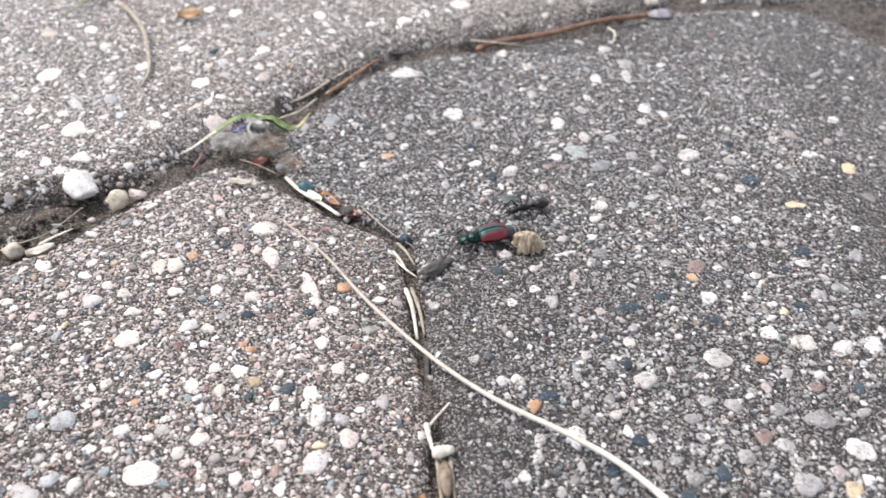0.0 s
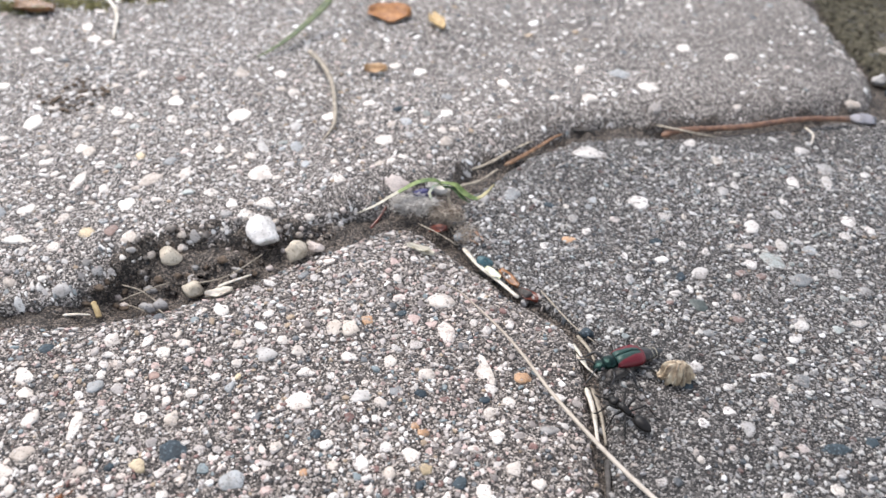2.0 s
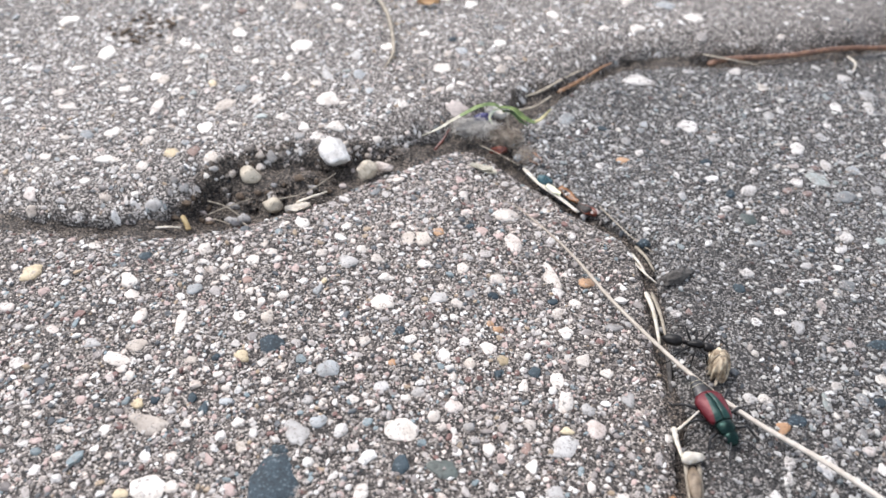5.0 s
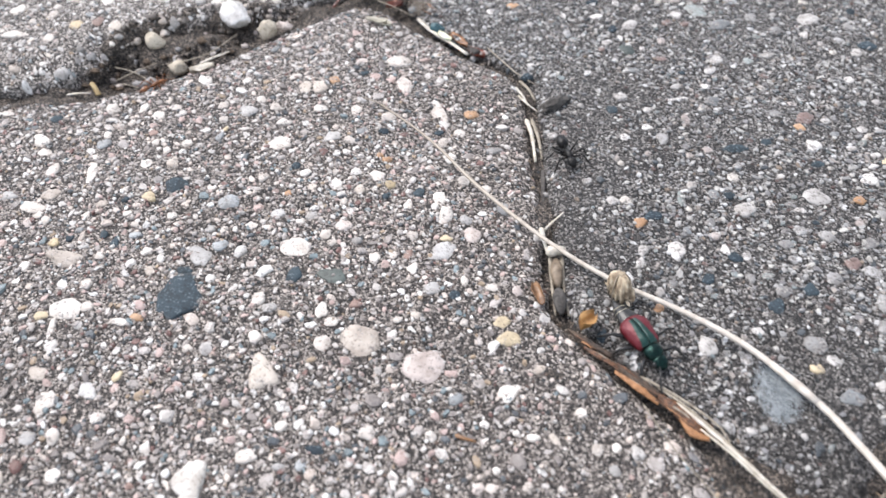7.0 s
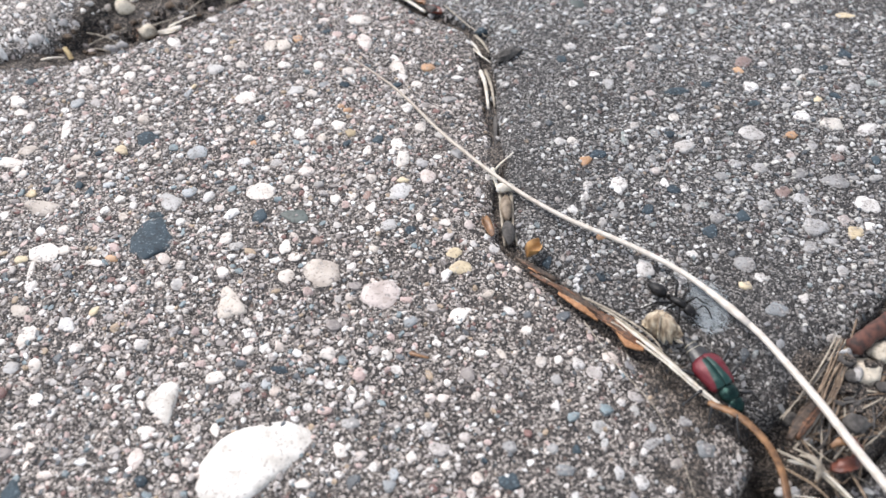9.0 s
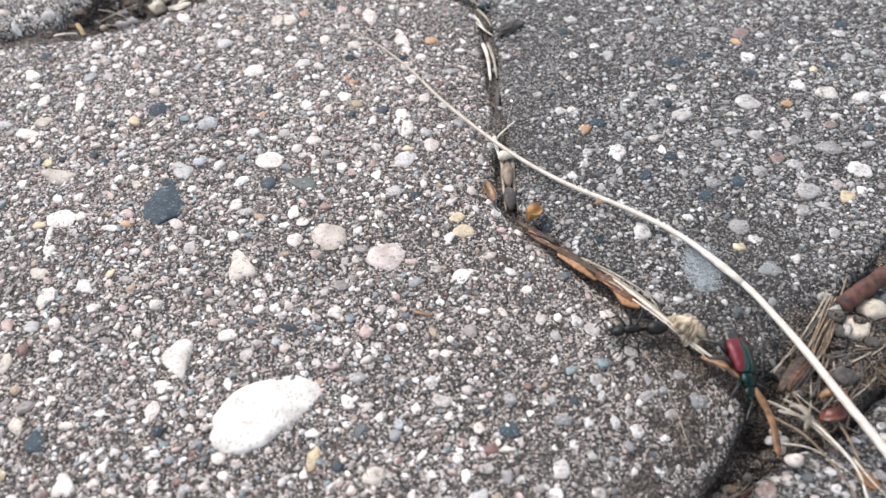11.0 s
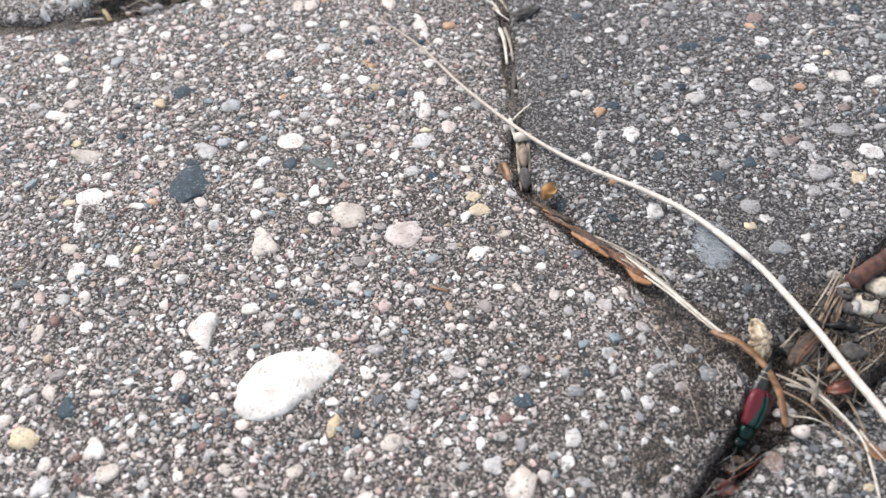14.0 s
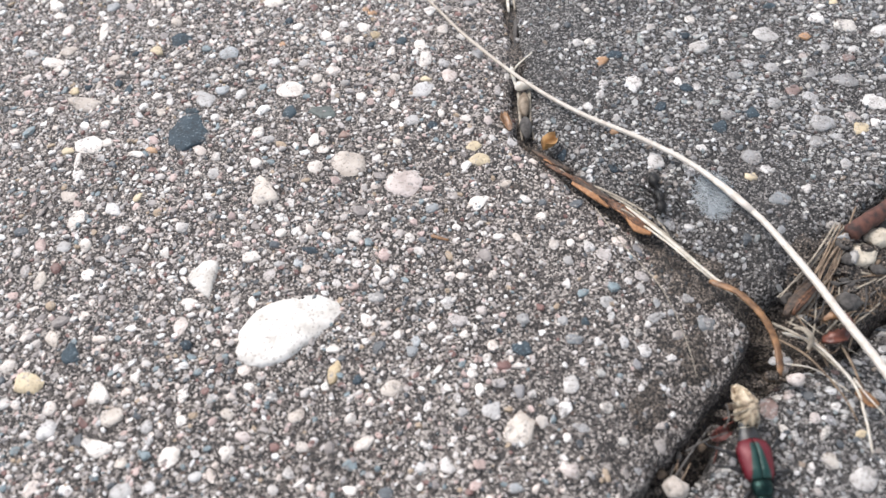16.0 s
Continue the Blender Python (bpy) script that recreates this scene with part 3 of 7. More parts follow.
PLACED["A"]["P"] += [(-27.9, 6.8, 2.3, 1.5, 84), (-52.7, 36.9, 1.4, 1.1, 1)]
PLACED["A"]["R"] += [(-31.9, 11.2, 1.0, 0.8, 8), (-34.1, -1.0, 1.3, 1.1, 84), (-23.3, 2.9, 0.9, 0.8, 1)]
PLACED["A"]["S"] += [(-18.3, 15.9, 1.9, 1.0, 1), (-0.3, 9.0, 0.8, 0.7, -6), (6.9, 10.5, 1.0, 1.0, -6), (-44.1, 41.2, 1.2, 1.1, 98), (-44.4, 36.3, 1.4, 1.2, 98), (-34.8, 32.6, 1.8, 1.2, -6)]
PLACED["A"]["W"] += [(-27.9, 9.2, 1.8, 1.4, 1), (-38.1, 11.3, 1.6, 1.6, 84), (-24.9, -4.9, 2.2, 2.0, 84), (-30.1, 1.6, 1.3, 1.1, 84), (-20.6, -4.1, 1.5, 1.3, -6), (-14.1, 6.0, 1.4, 1.1, 1), (-11.7, 14.2, 1.6, 0.9, 98), (-6.0, 8.9, 1.1, 0.9, 84), (-41.3, 1.5, 1.5, 1.4, 84), (-42.8, 5.0, 1.5, 1.1, 98), (-41.1, 4.4, 1.4, 1.0, 84), (-33.9, 14.9, 1.0, 0.7, 84), (-31.9, 14.5, 1.6, 1.0, 98)]
PLACED["A"]["W"] += [(-25.0, -1.8, 1.0, 1.0, -6), (-14.1, 2.4, 1.1, 0.8, 98), (-21.5, 17.6, 1.3, 1.1, 1), (-9.3, 18.1, 1.2, 1.1, 84), (4.0, 18.5, 1.3, 1.1, 91), (-1.3, 14.7, 1.0, 1.0, -6), (-4.1, 14.2, 1.1, 1.0, 1), (-3.8, 15.7, 0.9, 0.8, 98), (-1.1, 18.9, 1.5, 1.0, -6), (5.2, 14.3, 1.1, 1.0, 91), (10.6, 15.1, 1.0, 0.8, 1), (14.1, 8.1, 1.1, 1.0, 98), (8.0, 8.7, 1.0, 1.0, 8)]
PLACED["A"]["W"] += [(1.6, 5.8, 1.5, 0.7, 8), (5.5, 2.3, 1.6, 1.3, 91), (-1.4, 3.2, 1.5, 1.0, 91), (5.7, -0.1, 1.0, 0.9, 84), (3.7, 1.0, 1.3, 1.2, 1), (18.8, 8.9, 1.0, 0.6, 91), (11.7, 5.2, 1.1, 1.0, 98), (-4.1, 3.2, 1.0, 0.9, -6), (-2.2, 4.7, 1.1, 1.0, 98), (2.8, 3.3, 0.9, 0.8, 84), (-3.2, 8.3, 1.0, 0.8, 84), (-2.5, 19.2, 0.9, 0.7, 98), (1.3, 14.9, 0.8, 0.8, -6)]
PLACED["A"]["W"] += [(12.2, 10.9, 0.9, 0.8, 84), (16.9, 7.9, 1.1, 0.9, 84), (-5.1, 19.6, 0.9, 0.9, 91), (-39.3, 34.5, 1.4, 1.1, 84), (-41.8, 37.9, 1.2, 1.1, 91), (-43.8, 33.6, 1.3, 1.1, -6), (-50.4, 31.5, 1.4, 1.1, 91), (-30.1, 39.1, 1.5, 1.0, 8), (-32.7, 38.2, 1.4, 0.8, 91), (-36.1, 39.5, 0.8, 0.8, -6), (-43.9, 46.6, 1.8, 1.6, 91), (-44.6, 42.5, 1.0, 0.9, 84), (-43.1, 39.2, 1.2, 1.0, 91)]
PLACED["A"]["W"] += [(-47.3, 38.6, 1.1, 0.9, 98), (-52.1, 38.0, 1.3, 1.1, 1)]
PLACED["B"] = collections.defaultdict(list)
PLACED["B"]["B"] += [(24.7, 25.4, 2.2, 2.0, 39), (-4.4, 90.6, 2.1, 1.4, 81), (-14.7, 89.2, 2.9, 2.7, 13), (17.0, 63.8, 2.1, 1.8, 41)]
PLACED["B"]["D"] += [(7.6, 73.1, 2.7, 2.3, 129)]
PLACED["B"]["G"] += [(29.0, 33.1, 2.2, 2.0, 139), (33.3, 42.2, 2.9, 2.3, 13), (20.9, 36.3, 1.9, 1.7, 90), (22.7, 30.5, 2.3, 2.0, 119), (31.4, 30.3, 1.7, 1.2, 70), (22.1, 42.4, 1.8, 1.6, 43), (30.1, 43.4, 1.9, 1.5, 47), (26.2, 43.8, 2.2, 2.0, 35), (35.3, 80.6, 2.0, 1.7, 25), (26.3, 79.2, 2.0, 1.7, 34), (37.4, 42.9, 2.0, 1.4, 22)]
PLACED["B"]["K"] += [(29.4, 23.1, 2.0, 1.1, 2), (6.9, 46.6, 1.8, 1.4, 15)]
PLACED["B"]["O"] += [(30.3, 49.2, 1.8, 1.5, 57), (9.5, 33.1, 1.4, 1.2, 52), (-7.0, 81.8, 1.9, 1.3, 19), (8.2, 43.9, 1.9, 1.5, 49)]
PLACED["B"]["P"] += [(15.4, 42.9, 1.6, 1.4, 26)]
PLACED["B"]["S"] += [(19.9, 34.5, 2.1, 1.9, 74), (17.0, 40.1, 1.8, 1.5, 14), (6.0, 77.7, 2.0, 1.5, 72), (18.6, 55.6, 3.7, 1.4, 7), (9.5, 44.8, 2.3, 1.7, 52), (39.0, 64.1, 2.8, 2.1, 110)]
PLACED["B"]["W"] += [(26.1, 49.3, 3.7, 2.7, 11), (13.5, 29.5, 3.1, 2.2, 104), (11.6, 40.5, 2.9, 2.2, 90), (35.6, 39.0, 3.1, 2.4, 100), (23.8, 29.0, 1.5, 1.3, 63), (27.2, 26.8, 1.4, 1.1, 65), (38.1, 50.3, 3.2, 1.8, 25), (16.2, 21.6, 1.2, 1.1, 70), (20.2, 21.4, 0.8, 0.7, 11), (18.0, 31.5, 1.3, 1.1, 8), (1.4, 91.3, 3.3, 2.8, 3), (15.1, 88.9, 3.1, 2.1, 72)]
PLACED["B"]["W"] += [(3.9, 80.3, 2.4, 1.9, 24), (8.1, 78.7, 2.8, 1.9, 24), (17.4, 69.8, 2.9, 1.4, 63), (14.0, 81.4, 2.3, 2.0, 166), (13.2, 63.6, 3.0, 0.7, 17), (9.7, 61.3, 1.5, 1.2, 58), (24.5, 73.5, 2.3, 1.6, 12), (2.9, 67.8, 1.9, 0.8, 63), (-3.9, 68.8, 1.2, 1.0, 68), (-0.9, 56.3, 1.6, 1.1, 127), (30.8, 82.2, 3.2, 2.9, 34), (51.4, 89.6, 2.5, 1.8, 52)]
PLACED["B"]["W"] += [(45.7, 81.6, 2.3, 2.1, 45), (41.2, 50.7, 2.8, 2.5, 49), (5.5, 46.5, 1.7, 1.5, 17), (35.3, 75.2, 1.8, 1.5, 37), (34.9, 47.1, 1.6, 1.2, 23), (35.5, 65.7, 1.6, 1.2, 44)]
PLACED["B"]["Y"] += [(33.7, 35.3, 2.3, 1.8, 71), (22.3, 28.0, 1.6, 1.4, 67), (49.4, 79.0, 2.4, 2.2, 15), (40.8, 72.4, 2.7, 1.6, 174)]
PLACED["A"]["B"] += [(-21.9, 54.5, 1.8, 1.5, 84), (-32.4, 36.1, 2.0, 1.7, 91), (-50.0, 49.4, 1.9, 1.8, 1), (-37.5, 51.8, 1.6, 1.2, 84)]
PLACED["A"]["D"] += [(-20.7, 33.5, 3.2, 2.2, 8)]
PLACED["A"]["G"] += [(-19.3, 38.2, 1.4, 1.3, 1), (-5.5, 44.2, 1.8, 1.6, 84), (-25.6, 29.2, 1.6, 1.6, 84), (-30.2, 35.5, 2.1, 1.7, 84), (-11.2, 33.1, 1.8, 1.7, 84)]
PLACED["A"]["K"] += [(-25.4, 45.2, 1.4, 1.1, 91), (-46.4, 40.3, 1.7, 1.1, 8), (-12.2, 29.7, 1.1, 0.9, 8)]
PLACED["A"]["O"] += [(-19.3, 50.8, 1.1, 1.0, 8), (-18.4, 50.3, 1.4, 1.3, 84), (-27.6, 43.9, 1.1, 1.1, 91), (-37.2, 26.7, 1.6, 0.9, -6)]
PLACED["A"]["P"] += [(-21.0, 40.2, 1.9, 1.8, 84), (-28.7, 34.1, 1.3, 1.2, 84)]
PLACED["A"]["R"] += [(-45.1, 51.7, 1.2, 1.1, 8), (-14.0, 37.1, 1.4, 1.0, 84), (-17.9, 30.6, 1.4, 1.2, 8)]
PLACED["A"]["S"] += [(-57.2, 53.1, 1.7, 1.6, 98)]
PLACED["A"]["W"] += [(-11.1, 55.4, 1.7, 1.4, 98), (-19.0, 47.7, 2.2, 1.4, -6), (-23.0, 52.8, 1.5, 1.4, 98), (-27.5, 57.9, 1.7, 1.6, 91), (-11.1, 42.5, 3.2, 1.5, 91), (-15.1, 43.8, 1.6, 1.2, 98), (-25.5, 40.3, 1.3, 1.1, 84), (-1.8, 40.7, 1.2, 1.1, 84), (-13.4, 35.4, 1.7, 1.3, 84), (-38.0, 54.9, 1.5, 1.3, 84), (-38.8, 57.4, 1.5, 1.4, 84), (-32.7, 57.7, 1.8, 1.6, 1), (-31.0, 55.1, 1.9, 1.5, 8)]
PLACED["A"]["W"] += [(-31.8, 63.6, 1.7, 1.7, -6), (-21.7, 43.4, 1.4, 1.1, 84), (-53.6, 44.7, 2.6, 1.8, 84), (-51.3, 55.3, 2.6, 1.9, 1), (-47.9, 56.0, 2.4, 1.3, 84), (-45.7, 54.8, 1.9, 1.6, 8), (-48.3, 53.3, 1.2, 1.1, -6), (-50.1, 50.9, 1.5, 1.1, 98), (-42.5, 48.9, 1.5, 1.1, 98), (-44.2, 50.1, 1.4, 1.1, 91), (-34.6, 58.8, 1.9, 1.3, 8), (-63.5, 53.6, 2.1, 1.1, 1), (-26.9, 30.0, 2.2, 1.6, 84)]
PLACED["A"]["W"] += [(-20.8, 29.4, 1.9, 1.2, 91), (-26.0, 25.9, 1.4, 1.4, 91), (-19.9, 25.9, 2.2, 2.0, 84), (-31.7, 24.1, 1.3, 1.1, 8), (-42.3, 27.4, 1.7, 1.5, 1), (-38.6, 26.0, 2.5, 1.0, -6), (-22.5, 38.8, 1.5, 1.3, 98), (-15.4, 36.8, 1.1, 1.0, 1), (-14.0, 39.6, 1.5, 1.2, 1), (-13.7, 29.1, 1.1, 1.0, 8), (-8.3, 34.3, 1.4, 1.0, 98), (-7.8, 29.6, 1.2, 1.0, 98), (-12.0, 45.1, 2.3, 1.6, 98)]
PLACED["A"]["Y"] += [(-10.7, 39.7, 1.4, 1.0, 1), (-37.2, 53.2, 1.1, 0.9, 84), (-46.1, 26.0, 1.4, 1.3, 84)]
PLACED["B"]["B"] += [(15.7, 48.4, 1.8, 1.5, 98), (38.1, 52.9, 1.7, 1.4, 98), (12.8, 43.3, 1.4, 1.1, 84), (21.4, 85.6, 2.4, 2.3, 91), (19.4, 79.6, 3.3, 2.3, 1)]
PLACED["B"]["G"] += [(11.0, 56.4, 1.8, 1.8, -6), (32.1, 47.5, 1.7, 1.3, 98), (22.4, 40.4, 1.2, 1.1, 8), (15.2, 44.6, 1.9, 1.1, 98), (18.1, 37.6, 1.2, 1.1, 1), (25.8, 38.5, 1.9, 1.7, 8), (29.4, 39.5, 2.0, 1.9, 84), (30.1, 35.8, 2.9, 2.6, 84), (23.7, 44.3, 1.7, 1.5, 84), (38.4, 57.4, 2.1, 2.1, 84), (34.7, 60.3, 1.6, 1.0, -6), (0.3, 76.2, 1.7, 1.7, -6), (23.6, 81.8, 2.0, 1.9, 91)]
PLACED["B"]["G"] += [(2.0, 106.1, 2.6, 2.2, 91), (26.6, 104.5, 4.1, 2.7, 98), (12.3, 96.1, 2.3, 1.6, 84), (18.5, 92.2, 2.0, 1.5, 91)]
PLACED["B"]["K"] += [(6.5, 52.1, 1.1, 1.0, 91), (18.0, 51.2, 1.7, 1.5, 91), (34.8, 51.1, 3.0, 2.1, 8), (15.8, 62.5, 1.3, 1.0, 84), (12.2, 103.5, 2.9, 1.7, 91)]
PLACED["B"]["O"] += [(26.1, 60.1, 1.8, 1.3, 1)]
PLACED["B"]["P"] += [(9.4, 53.9, 1.0, 1.0, 1), (13.7, 53.9, 1.2, 1.0, 8), (15.7, 55.0, 1.3, 1.1, 1), (29.6, 45.9, 1.5, 1.2, 91), (33.0, 36.9, 1.8, 1.4, 98), (39.7, 59.9, 1.4, 1.2, 1), (11.9, 75.4, 1.7, 1.3, 98), (14.2, 84.9, 1.6, 1.5, 84)]
PLACED["B"]["R"] += [(27.9, 40.5, 2.0, 1.8, 98), (17.1, 44.4, 1.1, 1.1, 98), (34.2, 45.7, 1.7, 1.5, 91), (26.8, 61.7, 2.7, 2.0, 8), (12.8, 79.5, 1.7, 1.5, 8), (15.1, 79.4, 1.5, 1.4, 8), (16.7, 85.0, 1.6, 1.5, 84)]
PLACED["B"]["S"] += [(22.1, 57.1, 1.6, 1.5, 84), (26.9, 54.1, 1.8, 1.0, 1), (23.4, 36.8, 2.1, 1.8, 98), (25.4, 45.6, 1.0, 0.9, 91), (38.0, 45.5, 1.8, 1.1, 84), (35.9, 61.1, 1.3, 1.3, 91)]
PLACED["B"]["V"] += [(12.4, 47.4, 2.2, 0.8, 98), (16.8, 82.6, 3.4, 3.2, -6)]
PLACED["B"]["W"] += [(7.0, 56.3, 1.4, 1.4, -6), (3.0, 49.0, 1.4, 1.2, 91), (18.6, 46.6, 2.7, 2.5, 8), (27.1, 57.1, 2.3, 1.9, 91), (31.1, 57.2, 1.4, 1.3, 98), (33.3, 56.1, 1.4, 1.2, 84), (31.8, 52.4, 2.3, 2.1, -6), (42.9, 52.3, 2.4, 0.9, 98), (21.3, 47.8, 1.2, 1.1, -6), (16.1, 41.0, 1.6, 1.1, 98), (18.1, 40.4, 1.1, 1.1, 91), (8.4, 40.2, 2.0, 1.1, 84), (6.8, 36.5, 1.6, 1.4, 98)]
PLACED["B"]["W"] += [(8.1, 38.5, 2.1, 0.9, 91), (32.8, 60.4, 1.2, 1.2, 84), (38.3, 62.1, 1.7, 1.6, -6), (29.2, 61.6, 1.4, 1.3, 98), (22.9, 51.9, 1.1, 0.9, 8), (19.5, 48.5, 0.8, 0.7, 8), (18.1, 85.9, 2.9, 1.8, 91), (5.3, 74.5, 1.7, 1.4, 84), (6.9, 75.7, 1.9, 0.9, 98), (-4.9, 83.9, 1.7, 1.3, 91), (-4.5, 77.6, 1.3, 1.0, 84), (13.9, 97.6, 1.6, 1.3, 91), (21.7, 100.2, 3.8, 1.9, 91)]
PLACED["B"]["W"] += [(27.2, 92.4, 2.4, 2.1, 84), (29.3, 91.1, 1.9, 1.5, 91), (26.2, 89.4, 1.7, 1.6, 84), (11.0, 97.5, 2.1, 1.2, 98), (8.7, 107.7, 2.7, 2.2, 84), (-5.3, 101.9, 5.0, 4.1, -6), (24.3, 109.1, 2.7, 2.3, 91), (26.1, 100.9, 3.9, 1.6, 91), (19.7, 95.2, 1.7, 1.4, 98), (31.6, 104.1, 2.1, 1.4, 91)]
PLACED["B"]["Y"] += [(34.0, 55.1, 1.6, 1.2, 91)]
PLACED["C"] = collections.defaultdict(list)
PLACED["C"]["B"] += [(-41.3, 87.6, 2.0, 1.4, 113), (-1.6, 122.7, 3.7, 3.3, 43), (-31.1, 101.1, 2.5, 2.3, 133)]
PLACED["C"]["G"] += [(-48.1, 90.5, 5.2, 1.7, 122), (-45.4, 96.4, 2.9, 2.0, 112)]
PLACED["C"]["K"] += [(-58.9, 80.1, 3.6, 2.6, 36), (-24.6, 97.3, 3.1, 2.1, 91), (-69.4, 84.4, 2.9, 2.2, 111), (-58.6, 110.0, 4.2, 2.6, 129)]
PLACED["C"]["P"] += [(-29.0, 87.1, 3.7, 2.9, 7)]
PLACED["C"]["W"] += [(-42.9, 75.0, 4.5, 3.3, 140), (-44.7, 76.1, 2.7, 1.7, 161), (-68.1, 66.2, 3.6, 1.9, 11), (-54.1, 97.8, 3.9, 3.5, 68), (-64.7, 100.0, 4.7, 2.6, 119), (-62.9, 95.0, 3.3, 1.8, 121), (-32.8, 95.7, 3.2, 2.9, 98), (3.0, 119.5, 4.6, 3.7, 49), (-63.4, 65.7, 1.9, 1.8, 5), (-59.2, 74.7, 3.3, 2.4, 125), (-47.3, 77.5, 2.1, 1.7, 122), (-25.9, 104.9, 3.7, 2.1, 96)]
PLACED["C"]["W"] += [(-70.9, 85.2, 3.4, 2.0, 120), (-74.8, 83.2, 2.3, 1.4, 132), (-53.2, 88.4, 2.1, 1.5, 120), (-19.0, 115.6, 2.9, 2.2, 91), (16.5, 133.6, 4.9, 2.0, 72), (-7.7, 122.5, 3.0, 2.3, 85), (-71.2, 95.3, 3.3, 2.1, 128), (-52.8, 111.1, 3.6, 2.0, 109), (-69.1, 94.2, 2.3, 1.6, 124), (-36.5, 118.1, 3.2, 2.1, 102), (-32.2, 116.9, 3.4, 2.1, 99), (-83.5, 115.8, 3.8, 2.4, 132)]
PLACED["C"]["W"] += [(-89.6, 120.3, 3.5, 2.2, 125), (-48.9, 88.0, 2.4, 1.5, 144), (-41.7, 100.1, 3.5, 2.3, 107), (-37.1, 99.4, 2.6, 1.9, 104), (8.9, 135.4, 3.9, 2.7, 71), (-5.9, 114.0, 2.7, 2.5, 74), (-10.8, 113.2, 2.2, 2.0, 76), (16.1, 118.0, 1.8, 1.5, 48)]
PLACED["C"]["Y"] += [(-61.2, 68.9, 2.3, 2.1, 175), (-62.5, 84.9, 2.5, 1.5, 125)]
PLACED["C"]["B"] += [(-73.2, 70.4, 2.1, 1.9, 91), (-58.2, 84.5, 2.5, 2.0, 84), (-43.7, 91.3, 3.2, 2.0, 98)]
PLACED["C"]["W"] += [(-91.6, 98.3, 4.1, 2.9, 98), (-80.9, 90.1, 4.9, 3.4, 98), (-46.1, 84.3, 3.8, 3.2, 98), (-78.6, 75.8, 2.6, 2.4, -6), (-70.3, 71.3, 2.7, 2.4, 91), (-43.3, 78.6, 2.6, 2.4, -6), (-55.3, 82.3, 3.6, 1.6, 91), (-67.4, 78.2, 4.7, 1.6, 91), (-66.7, 82.1, 2.3, 1.5, 84), (-73.5, 81.2, 2.1, 1.9, 98), (-81.7, 78.7, 2.3, 2.2, 8), (-65.2, 70.7, 2.0, 2.0, 8), (-63.5, 77.3, 1.9, 1.8, -6)]
PLACED["C"]["W"] += [(-56.1, 76.2, 1.7, 1.7, -6), (-50.6, 79.0, 1.9, 1.9, 84), (-37.9, 78.2, 1.6, 1.5, 8), (-82.4, 84.9, 2.4, 2.3, -6), (-80.4, 94.5, 2.1, 1.9, 84), (-68.3, 89.8, 1.8, 1.8, 98), (-36.1, 85.2, 1.7, 1.7, 1), (-37.3, 105.4, 2.3, 2.2, 84), (-49.0, 106.3, 2.4, 2.0, 98), (-72.9, 106.4, 2.7, 2.2, 84), (-86.4, 116.5, 2.9, 2.9, 98), (-92.6, 110.4, 2.9, 2.8, 84)]
PLACED["D"] = collections.defaultdict(list)
PLACED["D"]["G"] += [(22.3, 7.6, 4.7, 2.7, 122), (24.0, 2.3, 1.1, 0.9, 27), (30.8, 6.9, 1.4, 1.1, 37)]
PLACED["D"]["K"] += [(26.0, 3.1, 1.9, 0.7, 64)]
PLACED["D"]["P"] += [(25.4, 4.3, 1.2, 1.0, 49), (23.8, 6.4, 1.5, 1.4, 132)]
PLACED["D"]["R"] += [(22.2, 5.2, 2.7, 1.9, 118)]
PLACED["D"]["W"] += [(28.3, -0.5, 3.0, 2.4, 33), (25.0, -1.0, 1.0, 0.9, 42), (27.2, 5.5, 1.0, 0.8, 38)]
PLACED["D"]["Y"] += [(28.7, 3.3, 1.2, 0.7, 11)]


STONE_LABELS = {
    "A": ("worn warm grey exposed-aggregate paving stone with a rounded edge", (-112, -26, 24, 84), 0.3, CONCRETE_A, GRAVEL_A),
    "B": ("worn darker grey exposed-aggregate paving stone beside the joint", (-24, 14, 80, 126), 0.33, CONCRETE_B, GRAVEL_B),
    "C": ("raised grey exposed-aggregate paving stone with a broken front edge", (-150, 55, 42, 232), 0.5, CONCRETE_C, GRAVEL_C),
    "D": ("sunken grey paving stone below the corner of two others", (-4, -32, 80, 54), 0.42, CONCRETE_B, GRAVEL_B),
    "E": ("far grey paving stone edged with soil and moss", (30, 122, 130, 232), 0.9, CONCRETE_B, GRAVEL_B),
}
# where the view passes: box, gravel per square mm in three size classes
FILL = {"A": ((-95, -14, 22, 82), 1.0), "B": ((-22, 15, 72, 122), 0.85), "C": ((-125, 57, 40, 190), 0.8), "D": ((8, -14, 50, 30), 0.85), "E": ((38, 123, 90, 190), 0.6)}


def sparse(key, x, y):
    """Where more (+) or fewer (-) grains are laid bare: cement skin near the low corner, and light falling off from
    left to right put into the surface colour.
    """
    if key == "A":
        corner = np.exp(-(((x - 15) / 12) ** 2 + ((y - 7) / 13) ** 2))
        joint = np.exp(-((x + 3.5 - 0.06 * (48 - y)) / 4) ** 2) * (y > 24) * (y < 66)
        return 0.35 * np.clip((-10 - x) / 20, 0, 1) - 0.75 * corner - 0.35 * joint - 0.15 * np.clip((x + 6) / 10, 0, 1)
    if key == "B":
        return -0.45 * np.exp(-((x - 1.5) / 5) ** 2) * (y > 34) * (y < 70) - 0.6 * np.exp(-(((x - 23) / 10) ** 2 + ((y - 24) / 11) ** 2))
    if key == "C":
        return 0.4 * np.clip((-40 - x) / 25, 0, 1) - 0.6 * np.clip((x + 20) / 25, 0, 1)
    return 0 * x


